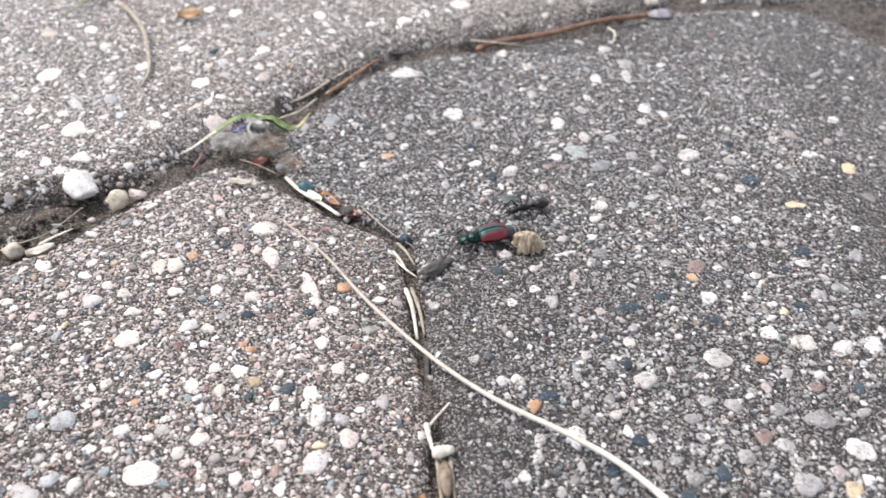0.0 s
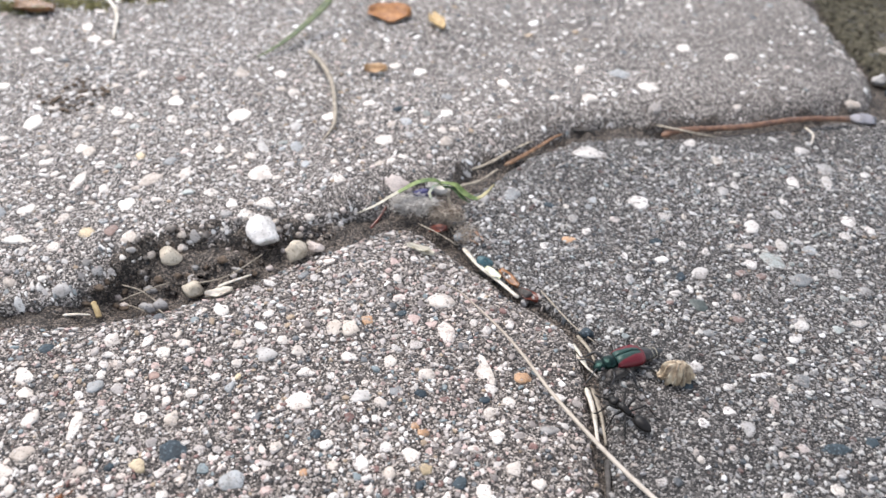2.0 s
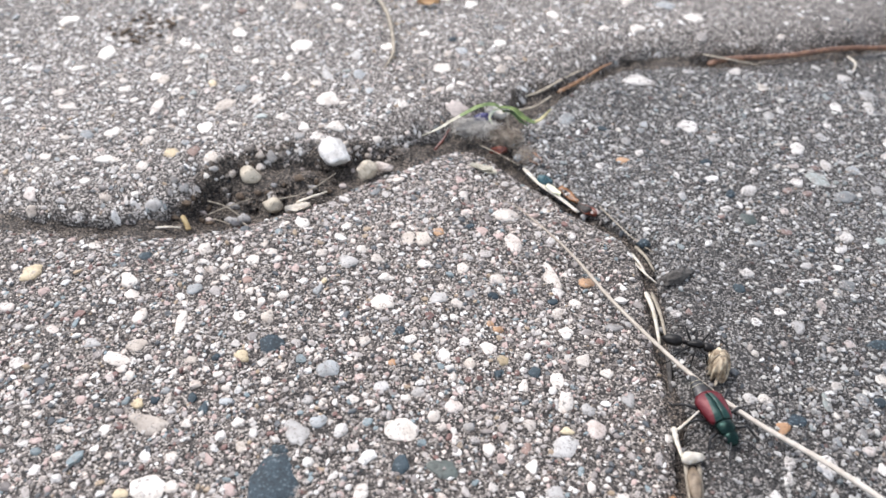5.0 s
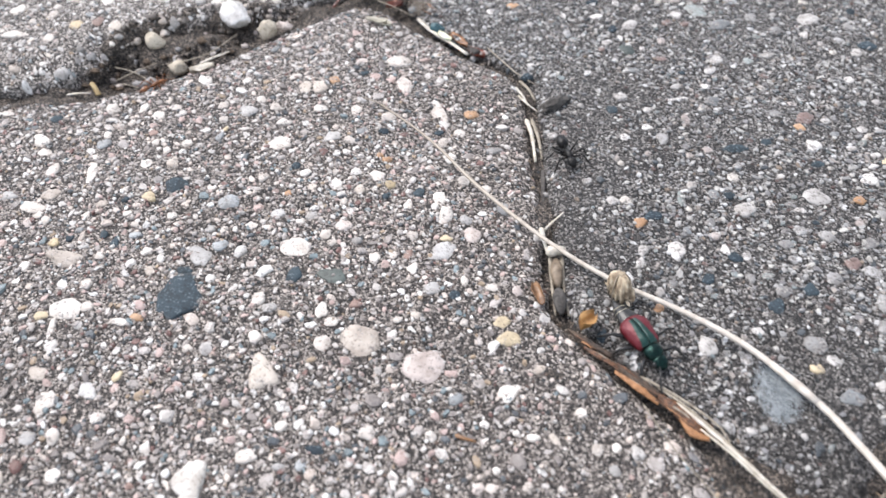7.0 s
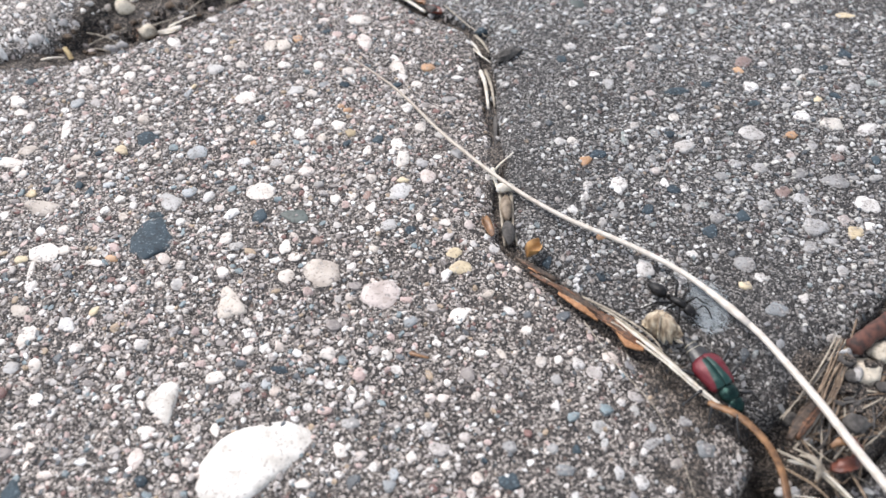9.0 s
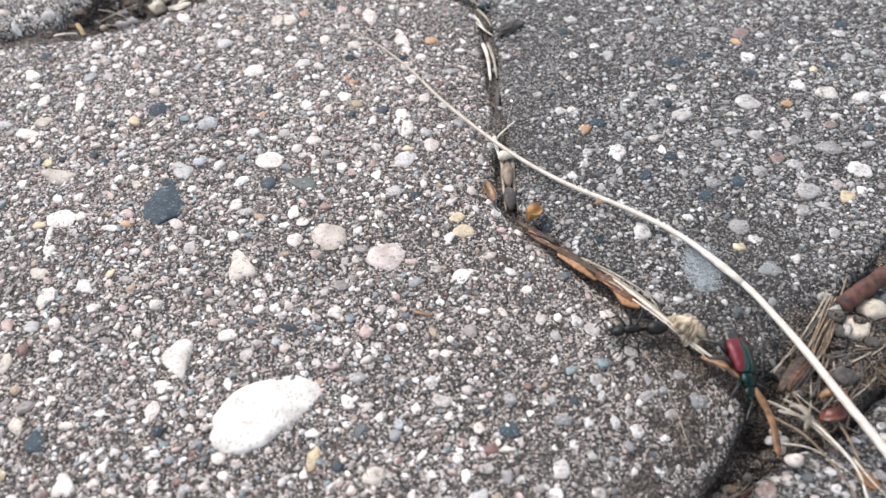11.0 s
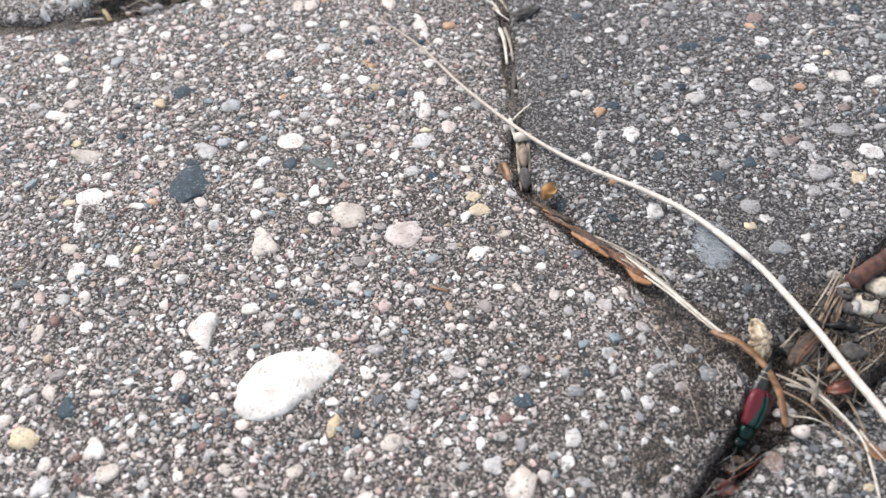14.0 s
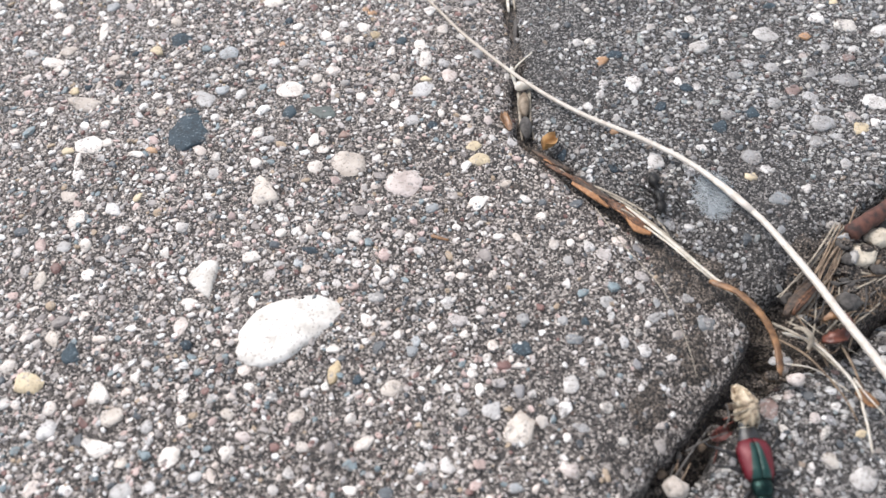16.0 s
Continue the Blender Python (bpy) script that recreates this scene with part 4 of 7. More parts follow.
def sown(key, pv, fixed):
    """Random pebbles clear of the fixed ones: x, y, length, width, angle, large ones first."""
    (x0, y0, x1, y1), dense = FILL[key]
    taken = {}
    def free(x, y, r):
        gx, gy = int(x // 3), int(y // 3)
        for i in range(gx - 2, gx + 3):
            for j in range(gy - 2, gy + 3):
                for (px, py, pr) in taken.get((i, j), ()):
                    if (px - x) ** 2 + (py - y) ** 2 < (0.93 * (pr + r)) ** 2:
                        return False
        return True
    for f in fixed:
        taken.setdefault((int(f[0] // 3), int(f[1] // 3)), []).append((f[0], f[1], 0.25 * (f[2] + f[3]) if len(f) < 6 else 0.46 * max(f[2:4])))
    area = (x1 - x0) * (y1 - y0)
    out = []
    for lo, hi, per in ((1.9, 2.5, 0.005), (1.25, 1.9, 0.07), (0.8, 1.25, 0.44), (0.5, 0.8, 0.85), (0.3, 0.5, 1.5)):
        if key in "CE":
            per *= 0.55 if lo < 0.8 else 1.3
            if lo < 0.5:
                continue
        if key == "A" and 0.8 <= lo < 1.9:
            per *= 1.25
        if key in "BD" and lo < 1.9:
            per *= 0.5 if lo >= 0.8 else 0.7
        count = int(area * per * dense)
        xs, ys = rng.uniform(x0, x1, count), rng.uniform(y0, y1, count)
        size, asp, ang = rng.uniform(lo, hi, count), rng.uniform(0.55, 1.0, count), rng.uniform(0, 180, count)
        ok = inside_distance(pv.poly, xs, ys) > 0.3 * size + (0.0 if key == 'C' else 0.35)
        thick = 0.72 + 0.55 * bumps(xs, ys, 9, 401) + sparse(key, xs, ys)
        if key == 'C':
            # the broken flank shows bare cement
            flank = (inside_distance(pv.poly, xs, ys) < 5.0 + 1.5 * bumps(xs, ys, 6, 403)) & (xs > -40) & (ys < 127)
            ok &= ~flank | (rng.random(count) < 0.12)
        ok &= rng.random(count) < np.where(size > 1.25, np.clip(thick + 0.5, 0.3, 1.0), np.clip(thick, 0.15, 1.0))
        for x, y, s, a, g in zip(xs[ok], ys[ok], size[ok], asp[ok], ang[ok]):
            r = s * (1 + a) / 4
            if free(x, y, r):
                taken.setdefault((int(x // 3), int(y // 3)), []).append((x, y, r))
                out.append((x, y, s, s * a, g))
    return out


def gravel(name, pv, rows, mat):
    """Small aggregate joined into one mesh."""
    rows = np.array(rows)
    e = 0.5
    z0 = pv.height(rows[:, 0], rows[:, 1])
    zx, zy = pv.height(rows[:, 0] + e, rows[:, 1]), pv.height(rows[:, 0], rows[:, 1] + e)
    sx, sy = np.clip((zx - z0) / e, -1.2, 1.2) + rng.normal(0, 0.16, len(rows)), np.clip((zy - z0) / e, -1.2, 1.2) + rng.normal(0, 0.16, len(rows))
    pick = rng.integers(0, len(SHAPES_COARSE), len(rows))
    verts, faces, base = [], [], 0
    for kind, (v, f) in enumerate(SHAPES_COARSE):
        sel = rows[pick == kind]
        if not len(sel):
            continue
        v, f = np.array(v), f
        ca, sa = np.cos(np.radians(sel[:, 4])), np.sin(np.radians(sel[:, 4]))
        lx, ly = v[None, :, 0] * sel[:, 2, None] / 2, v[None, :, 1] * sel[:, 3, None] / 2
        rise = (0.13 * sel[:, 3, None] + 0.06) * rng.uniform(0.6, 1.5, (len(sel), 1))
        wx, wy = lx * ca[:, None] - ly * sa[:, None], lx * sa[:, None] + ly * ca[:, None]
        wz = z0[pick == kind][:, None] + sx[pick == kind][:, None] * wx + sy[pick == kind][:, None] * wy + (v[None, :, 2] - 0.3) * rise
        p = np.stack([wx + sel[:, 0, None], wy + sel[:, 1, None], wz], -1)
        verts.append(p.reshape(-1, 3) * MM)
        n = len(v)
        for i in range(len(sel)):
            faces.extend([tuple(c + base + i * n for c in q) for q in f])
        base += n * len(sel)
    return mesh_of(name, np.concatenate(verts).tolist(), faces, False)


def sand(name, key, pv, box, per):
    """Coarse sand grains standing out of the cement, joined into one mesh."""
    x0, y0, x1, y1 = box
    n = int((x1 - x0) * (y1 - y0) * per)
    x, y = rng.uniform(x0, x1, n), rng.uniform(y0, y1, n)
    ok = (inside_distance(pv.poly, x, y) > 0.15) & (rng.random(n) < 0.7 + 0.5 * bumps(x, y, 5, 402) + 0.9 * sparse(key, x, y))
    x, y = x[ok], y[ok]
    n = len(x)
    size = 0.11 + 0.2 * rng.random(n) ** 2
    e = 0.3
    z = pv.height(x, y)
    sx, sy = np.clip((pv.height(x + e, y) - z) / e, -1, 1), np.clip((pv.height(x, y + e) - z) / e, -1, 1)
    a = np.arange(5) * math.tau / 5
    r1 = size[:, None] * rng.uniform(0.75, 1.25, (n, 5))
    turn = rng.uniform(0, math.tau, (n, 1))
    long = rng.uniform(1.0, 1.6, (n, 1))
    px, py = r1 * long * np.cos(a), r1 * np.sin(a)
    qx, qy = px * np.cos(turn) - py * np.sin(turn), px * np.sin(turn) + py * np.cos(turn)
    lift = size[:, None] * rng.uniform(0.35, 0.9, (n, 1))
    wob = lift * rng.uniform(0.4, 1.0, (n, 5))
    tip = rng.uniform(-0.3, 0.3, (n, 2)) * size[:, None]
    def ring(k, up):
        return np.stack([x[:, None] + k * qx, y[:, None] + k * qy, z[:, None] + sx[:, None] * k * qx + sy[:, None] * k * qy + up], -1)
    top = np.stack([x + tip[:, 0], y + tip[:, 1], z + 1.05 * lift[:, 0]], -1)[:, None]
    verts = np.concatenate([ring(1.0, -0.12), ring(0.8, wob), top], 1).reshape(-1, 3) * MM
    k = np.arange(5)
    j = (k + 1) % 5
    tri = np.concatenate([np.stack([k, j, j + 5], 1), np.stack([k, j + 5, k + 5], 1), np.stack([k + 5, j + 5, 10 + 0 * k], 1)])
    faces = (tri[None] + 11 * np.arange(n)[:, None, None]).reshape(-1, 3)
    return mesh_of(name, verts.tolist(), faces.tolist(), False)


STONE_OBJECTS = {}
for key, pv in PAVERS.items():
    label, box, step, mat, grit = STONE_LABELS[key]
    slab = part("paving_stone", pv.mesh("paving_stone", step, box), mat)
    tagged(slab, label, "paving stone", "paving stones", "structure")
    STONE_OBJECTS[key] = slab

# soil under the stones and in the joints, and the ground that goes on to the horizon
def soil_height(x, y):
    pit = np.exp(-(((x + 51) / 8) ** 2 + ((y - 63) / 5) ** 2))
    hole = np.exp(-(((x - 25) / 5) ** 2 + ((y - 14) / 5) ** 2))
    cleft = np.exp(-(((x - 18) * 0.8 - (y - 4) * 0.6) / 2.2) ** 2) * (y < 12) * (x > 0)
    under = np.clip((inside_distance(rounded(OUT_D), x, y) + 1.6) / 2.2, 0, 1)
    base = soil_bed(x, y, under, cleft, hole, pit)
    din = inside_distance(rounded(OUT_C), x, y)
    bank = (din > -1.0) & (din < np.where(x < -38, 1.8, 0.6) + 1.0 * bumps(x, y, 6, 204) + 1.2 * bumps(x, y, 1.6, 205)) & (x < 30) & (x > -57 + 2 * bumps(x, y, 5, 207)) & (y < 125)
    return np.where(bank, np.maximum(base, PAVERS["C"].height(x, y) + 0.12 + 0.22 * bumps(x, y, 1.2, 206)), base)


def soil_bed(x, y, under, cleft, hole, pit):
    return -1.05 + 0.5 * np.exp(-((x + 78) / 15) ** 2 - ((y - 56) / 4) ** 2) - 4.5 * under - 3.8 * cleft - 1.6 * hole - 3.2 * np.exp(-(((x - 23) / 3) ** 2 + ((y - 13.5) / 2.6) ** 2)) - 1.5 * pit + 1.5 * np.exp(-(((x + 53) / 12) ** 2 + ((y - 68.5) / 3.2) ** 2)) + 0.5 * bumps(x, y, 5, 201) + 0.35 * bumps(x, y, 1.9, 202) + 0.4 * bumps(x, y, 1.1, 203)


def soil_sheet():
    xs, ys = np.arange(-125, 95, 0.5), np.arange(-35, 195, 0.5)
    gx, gy = np.meshgrid(xs, ys)
    z = soil_height(gx, gy)
    w, h = len(xs), len(ys)
    idx = np.arange(w * h).reshape(h, w)
    q = np.stack([idx[:-1, :-1], idx[:-1, 1:], idx[1:, 1:], idx[1:, :-1]], -1).reshape(-1, 4)
    # no soil sheet deep under the stones
    deep = np.max([inside_distance(pv.poly, gx, gy) for pv in PAVERS.values()], 0) > 6.5
    q = q[~deep.reshape(-1)[q].all(1)]
    used, q = np.unique(q, return_inverse=True)
    return mesh_of("joint_soil", (np.stack([gx, gy, z], -1).reshape(-1, 3)[used] * MM).tolist(), q.reshape(-1, 4).tolist())


tagged(part("joint_soil", soil_sheet(), SOIL), "dark crumbly soil filling the joints between paving stones", "soil", kind="structure")
g = bmesh.new()
bmesh.ops.create_grid(g, x_segments=40, y_segments=40, size=40)
for v in g.verts:
    v.co.z = -0.012
tagged(part("ground", g, SOIL), "bare dark soil ground under and around the paving", "ground", kind="structure")


# ---------------------------------------------------------------- things: helpers for litter
def thing(name, label, category, group=""):
    ob = new(name)
    ob.empty_display_size = 0.002
    return tagged(ob, label, category, group)


def straw(name, label, points, radius, mat, flat=0.6, taper=0.5, category="straw", group="litter in the joints", sides=7, parent=None, end=None):
    """A dry stalk or needle along points (mm); thinner towards its last point."""
    p = spline(points, 5)
    n = len(p) - 1
    radii = [radius * (1 - (1 - taper) * (i / n)) * (1 + 0.08 * math.sin(i * 2.3)) for i in range(n + 1)]
    radii[0] *= 0.6
    if end is not None:
        radii[-1] = end
    ob = part(name, tube(p, radii, sides, flat), mat, parent)
    return ob if parent else tagged(ob, label, category, group)


def flake(name, label, centre, length, width, turn, mat, category, curl=0.35, thick=0.12, tilt=0, group="litter in the joints", seed=0, parent=None):
    """A curled scale, leaf scrap or petal with thickness: a bent, pointed plate."""
    r = random.Random(seed)
    bm = bmesh.new()
    rows, cols, grid = 9, 6, {}
    for side in (1, -1):
        for i in range(rows):
            u = i / (rows - 1)
            half = width / 2 * (math.sin(math.pi * (0.08 + 0.86 * u)) ** 0.7) * (1 + 0.12 * math.sin(7 * u + seed))
            for j in range(cols):
                v = 2 * j / (cols - 1) - 1
                z = curl * width * (v * v - 0.35) + curl * 0.6 * length * (u - 0.5) ** 2 + 0.05 * width * math.sin(9 * u + 3 * v + seed)
                grid[side, i, j] = bm.verts.new(((u - 0.5) * length * MM, v * half * MM, (z + side * thick / 2 * (1 - 0.6 * abs(v))) * MM))
    for side in (1, -1):
        for i in range(rows - 1):
            for j in range(cols - 1):
                bm.faces.new([grid[side, a, b] for a, b in ((i, j), (i + 1, j), (i + 1, j + 1), (i, j + 1))])
    rim = [(i, 0) for i in range(rows)] + [(rows - 1, j) for j in range(1, cols)] + [(i, cols - 1) for i in range(rows - 2, -1, -1)] + [(0, j) for j in range(cols - 2, 0, -1)]
    for a, b in zip(rim, rim[1:] + rim[:1]):
        bm.faces.new((grid[1, a[0], a[1]], grid[-1, a[0], a[1]], grid[-1, b[0], b[1]], grid[1, b[0], b[1]]))
    bmesh.ops.recalc_face_normals(bm, faces=bm.faces)
    ob = part(name, bm, mat, parent)
    ob.matrix_basis = pose(*(c * MM for c in centre), r.uniform(-15, 15), tilt, turn)
    return ob if parent else tagged(ob, label, category, group)


def lump(name, label, centre, size, mat, category="stone", group="loose stones", seed=0, rough=0.16, turn=0):
    """A loose angular stone or crumb."""
    r = random.Random(seed)
    bm = bmesh.new()
    bmesh.ops.create_icosphere(bm, subdivisions=3 if max(size) > 1.9 else 2, radius=1)
    cuts = [(Vector((r.uniform(-1, 1), r.uniform(-1, 1), r.uniform(-0.6, 1))).normalized(), r.uniform(0.62, 0.85)) for _ in range(7)]
    for v in bm.verts:
        for nrm, d in cuts:
            over = v.co.dot(nrm) - d
            if over > 0:
                v.co -= nrm * over * 0.9
        v.co += v.co.normalized() * rough * (noise.noise(v.co * 2.2 + Vector((seed, 0, 0))) + 0.7 * noise.noise(v.co * 5 + Vector((0, seed, 0))))
        v.co = Vector((v.co.x * size[0] / 2, v.co.y * size[1] / 2, v.co.z * size[2] / 2)) * MM
    ob = part(name, bm, mat)
    ob.matrix_basis = pose(*(c * MM for c in centre), 0, 0, turn)
    return tagged(ob, label, category, group)


# ---------------------------------------------------------------- the long pale stem across the joint
STEM_MID = (10.73, 27.68)


STEM_MAT, n_, l_, b_ = material("bleached_stem", 0.4)
c_, s_, t_ = n_.new("ShaderNodeTexCoord"), n_.new("ShaderNodeSeparateXYZ"), n_.new("ShaderNodeTexNoise")
t_.inputs["Scale"].default_value, t_.inputs["Detail"].default_value = 1400, 4
l_.new(c_.outputs["Object"], s_.inputs[0])
l_.new(c_.outputs["Object"], t_.inputs["Vector"])
along = n_.new("ShaderNodeMapRange")
along.inputs["From Min"].default_value, along.inputs["From Max"].default_value = -0.034, 0.0
l_.new(s_.outputs["X"], along.inputs["Value"])
hue = ramp(n_, [(0.0, (0.25, 0.2, 0.155)), (0.45, (0.4, 0.345, 0.285)), (1.0, (0.55, 0.495, 0.435))])
l_.new(along.outputs[0], hue.inputs[0])
streak = ramp(n_, [(0.3, (0.75, 0.72, 0.68)), (0.6, (1.05, 1.05, 1.05))])
l_.new(t_.outputs[0], streak.inputs[0])
l_.new(mix(n_, l_, "MULTIPLY", 0.8, hue.outputs[0], streak.outputs[0]), b_.inputs["Base Color"])
relief(n_, l_, b_, t_.outputs[0], 0.00006, 0.6)


def grass_stem():
    line = [(-20.3, 57.6, 1.7), (-16, 54, 1.6), (-12.9, 51, 1.4), (-8.3, 45.8, 1.1), (-1.5, 39.5, 0.8), (4.4, 35.2, 0.8), (10.9, 31.8, 0.9), (15.8, 28.6, 0.9), (20.6, 23.5, 1.0),
            (23.0, 19.8, 1.1), (25.1, 16.0, 1.2), (26.9, 12.4, 1.2), (29.6, 7.3, 1.1), (32, 0.5, 0.9), (33.5, -7, 0.8)]
    p = spline([(x - STEM_MID[0], y - STEM_MID[1], z) for x, y, z in line], 6)
    n = len(p) - 1
    stem = thing("dry_stalk", "long pale dry grass stem lying bent across the joint", "grass stem")
    shaft = part("shaft", tube(p, [0.1 + 0.31 * (i / n) ** 0.75 for i in range(n + 1)], 10, 0.8), STEM_MAT, stem)
    k = int(n * 0.55)
    node = [p[k + j] for j in range(-2, 3)]
    part("node", tube(node, [0.3, 0.35, 0.4, 0.36, 0.31], 10, 0.8), STEM_MAT, shaft, "swollen pale node")
    tip = [p[0], (p[0][0] - 1.0, p[0][1] + 0.7, p[0][2] - 0.1), (p[0][0] - 2.2, p[0][1] + 1.2, p[0][2] - 0.2)]
    part("tip", tube(spline(tip, 4), 0.07, 6), GREYSTRAW, shaft, "frayed brown tip")
    return stem


STEM = grass_stem()

# ---------------------------------------------------------------- litter in the joint between the two stones
lump("bark_chip", "dark grey crumb of bark beside the joint", (-0.9, 61.0, 0.4), (4.6, 1.5, 1.2), BARK, "bark", "litter in the joints", 3, 0.4, 42)
straw("straw", "pale dry straw lying in the joint", [(-3.9, 58.9, -0.4), (-3.1, 56.0, -0.3), (-2.5, 52.0, -0.5)], 0.3, STRAW)
straw("straw", "pale dry straw lying in the joint", [(-3.3, 59.1, -0.5), (-2.4, 55.9, -0.4), (-1.8, 52.6, -0.6)], 0.26, GREYSTRAW)
straw("straw", "thin pale straw lying in the joint", [(-5.6, 64.2, -0.6), (-4.1, 61.8, -0.3), (-2.7, 60.7, -0.6)], 0.18, STRAW)
straw("straw", "dark weathered straw in the joint", [(-1.6, 51.5, -1.0), (-1.5, 48.5, -0.9), (-1.3, 45.2, -1.0)], 0.35, BARK)


def forked_stalk():
    st = thing("forked_stalk", "short dry stalk with a pale knob and dark seed below it", "stalk", "litter in the joints")
    straw("branch", "", [(-1.2, 41.7, -0.3), (-0.8, 41.7, 0.6), (0.6, 43.3, 1.0)], 0.2, STRAW, parent=st)
    straw("branch", "", [(-1.5, 41.7, 0.2), (-1.2, 40.4, 0.0), (-0.8, 38.8, 0.1)], 0.3, STRAW, parent=st)
    knob = part("knob", tube(spline([(-0.8, 38.7, 0.2), (-0.3, 38.6, 0.4), (0.9, 39.0, 0.3)], 4), [0.35, 0.5, 0.6, 0.62, 0.6, 0.55, 0.5, 0.42, 0.3], 10, 0.8), STRAW, st, "pale swollen knob")
    straw("stalk_side", "", [(-0.5, 38.5, -0.1), (-0.2, 35.4, -0.4), (0.3, 31.7, -0.6)], 0.22, GREYSTRAW, parent=st)
    straw("stalk_side", "", [(0.6, 38.5, -0.1), (0.9, 35.4, -0.4), (1.5, 31.7, -0.5)], 0.24, GREYSTRAW, parent=st)
    seed = part("seed", tube(spline([(0.1, 38.1, -0.2), (0.2, 36.2, 0.0), (0.4, 34.6, -0.1)], 4), [0.2, 0.42, 0.55, 0.62, 0.6, 0.55, 0.5, 0.35, 0.2], 10), organic("dull_seed", (0.1, 0.07, 0.045), (0.26, 0.2, 0.14), 1500), st, "brown seed")
    part("seed", tube(spline([(0.4, 34.5, -0.2), (0.6, 32.9, 0.0), (0.8, 31.6, -0.2)], 4), [0.2, 0.45, 0.6, 0.66, 0.64, 0.6, 0.5, 0.36, 0.2], 10), BARK, st, "dark grey seed")
    return st


forked_stalk()
flake("leaf_scrap", "curled orange-brown leaf scrap at the joint", (-1.5, 33.4, 0.1), 2.6, 1.1, 110, NEEDLE, "leaf scrap", seed=2)
flake("leaf_scrap", "folded yellow-brown leaf scrap at the joint", (3.1, 30.5, 0.4), 2.0, 1.5, 50, organic("yellow_brown_scrap", (0.2, 0.1, 0.03), (0.42, 0.24, 0.09), 1500), "leaf scrap", curl=0.6, seed=4)

# bark strip and long straws running down to the corner
SPLINTER = organic("split_bark", (0.022, 0.011, 0.007), (0.19, 0.085, 0.04), 3200, 0.6)
DARKBARK = organic("dark_brown_bark", (0.015, 0.01, 0.008), (0.1, 0.065, 0.042), 2600, 0.7)
RAW_WOOD = organic("raw_orange_wood", (0.2, 0.085, 0.03), (0.4, 0.2, 0.09), 2400, 0.6)


def plank(name, points, halves, thick, mat, parent, seed):
    """A split, uneven strip of bark: a thick ribbon with ragged long edges and fibres along it."""
    r = random.Random(seed)
    p = [Vector(q) for q in spline(points, 8)]
    n = len(p) - 1
    w = np.interp(np.linspace(0, len(halves) - 1, n + 1), range(len(halves)), halves)
    ridge = [r.uniform(-0.09, 0.09) for _ in range(9)]
    bm, rings = bmesh.new(), []
    for i, q in enumerate(p):
        d = (p[min(i + 1, n)] - p[max(i - 1, 0)]).normalized()
        s = d.cross(Vector((0, 0, 1))).normalized()
        e0, e1 = r.uniform(0.8, 1.1), r.uniform(0.75, 1.12)
        ring = []
        for k in range(9):
            v = k / 4 - 1
            ring.append(q + s * w[i] * v * (e0 if v < 0 else e1) + Vector((0, 0, thick * (1 - v * v) + ridge[k] + r.uniform(-0.03, 0.03))))
        ring += [q + s * w[i] * 0.9 + Vector((0, 0, -thick)), q - s * w[i] * 0.9 + Vector((0, 0, -thick))]
        rings.append([bm.verts.new(c * MM) for c in ring])
    for a, c in zip(rings, rings[1:]):
        for k in range(11):
            bm.faces.new((a[k], a[(k + 1) % 11], c[(k + 1) % 11], c[k]))
    bm.faces.new(rings[0])
    bm.faces.new(rings[-1][::-1])
    bmesh.ops.recalc_face_normals(bm, faces=bm.faces)
    return part(name, bm, mat, parent)


strip = thing("bark_strip", "splintered orange-brown bark strip wedged in the joint", "bark strip", "litter in the joints")
plank("splinter", [(1.4, 29.9, -0.1), (3.0, 28.6, 0.1), (5.2, 27.3, 0.1)], [0.12, 0.4, 0.25], 0.18, DARKBARK, strip, 1)
plank("splinter", [(2.8, 28.0, 0.1), (4.2, 27.0, 0.3), (6.0, 26.0, 0.1)], [0.08, 0.25, 0.1], 0.14, SPLINTER, strip, 8)
plank("splinter", [(4.8, 27.0, -0.1), (6.9, 25.3, 0.2), (8.9, 23.7, 0.1)], [0.2, 0.55, 0.4], 0.2, DARKBARK, strip, 2)
plank("splinter", [(5.4, 25.8, 0.1), (7.2, 24.3, 0.4), (8.9, 23.0, 0.2)], [0.1, 0.36, 0.12], 0.16, RAW_WOOD, strip, 9)
plank("splinter", [(8.1, 24.4, 0.0), (10.0, 23.0, 0.2), (11.5, 21.7, 0.2), (13.0, 21.0, -0.1)], [0.15, 0.6, 0.85, 0.7], 0.16, SPLINTER, strip, 3)
plank("splinter", [(10.5, 21.8, 0.2), (11.4, 20.6, 0.3), (12.7, 20.2, 0.2)], [0.1, 0.4, 0.22], 0.12, RAW_WOOD, strip, 4)
for k in range(11):
    u = k / 11
    a_ = np.array((1.9, 28.8, 0.3)) * (1 - u) + np.array((11.0, 21.9, 0.3)) * u + np.array((rng.uniform(-0.35, 0.35), rng.uniform(-0.35, 0.35), 0))
    d_ = (np.array((12.5, 20.6, 0.2)) - np.array((1.7, 28.8, 0.2))) * rng.uniform(0.08, 0.2)
    straw("splinter", "", [tuple(a_), tuple(a_ + 0.5 * d_ + np.array((0, 0, 0.12))), tuple(a_ + d_)], rng.uniform(0.05, 0.13), (SPLINTER, RAW_WOOD, GREYSTRAW, SPLINTER)[k % 4], 0.4, 0.4, parent=strip)
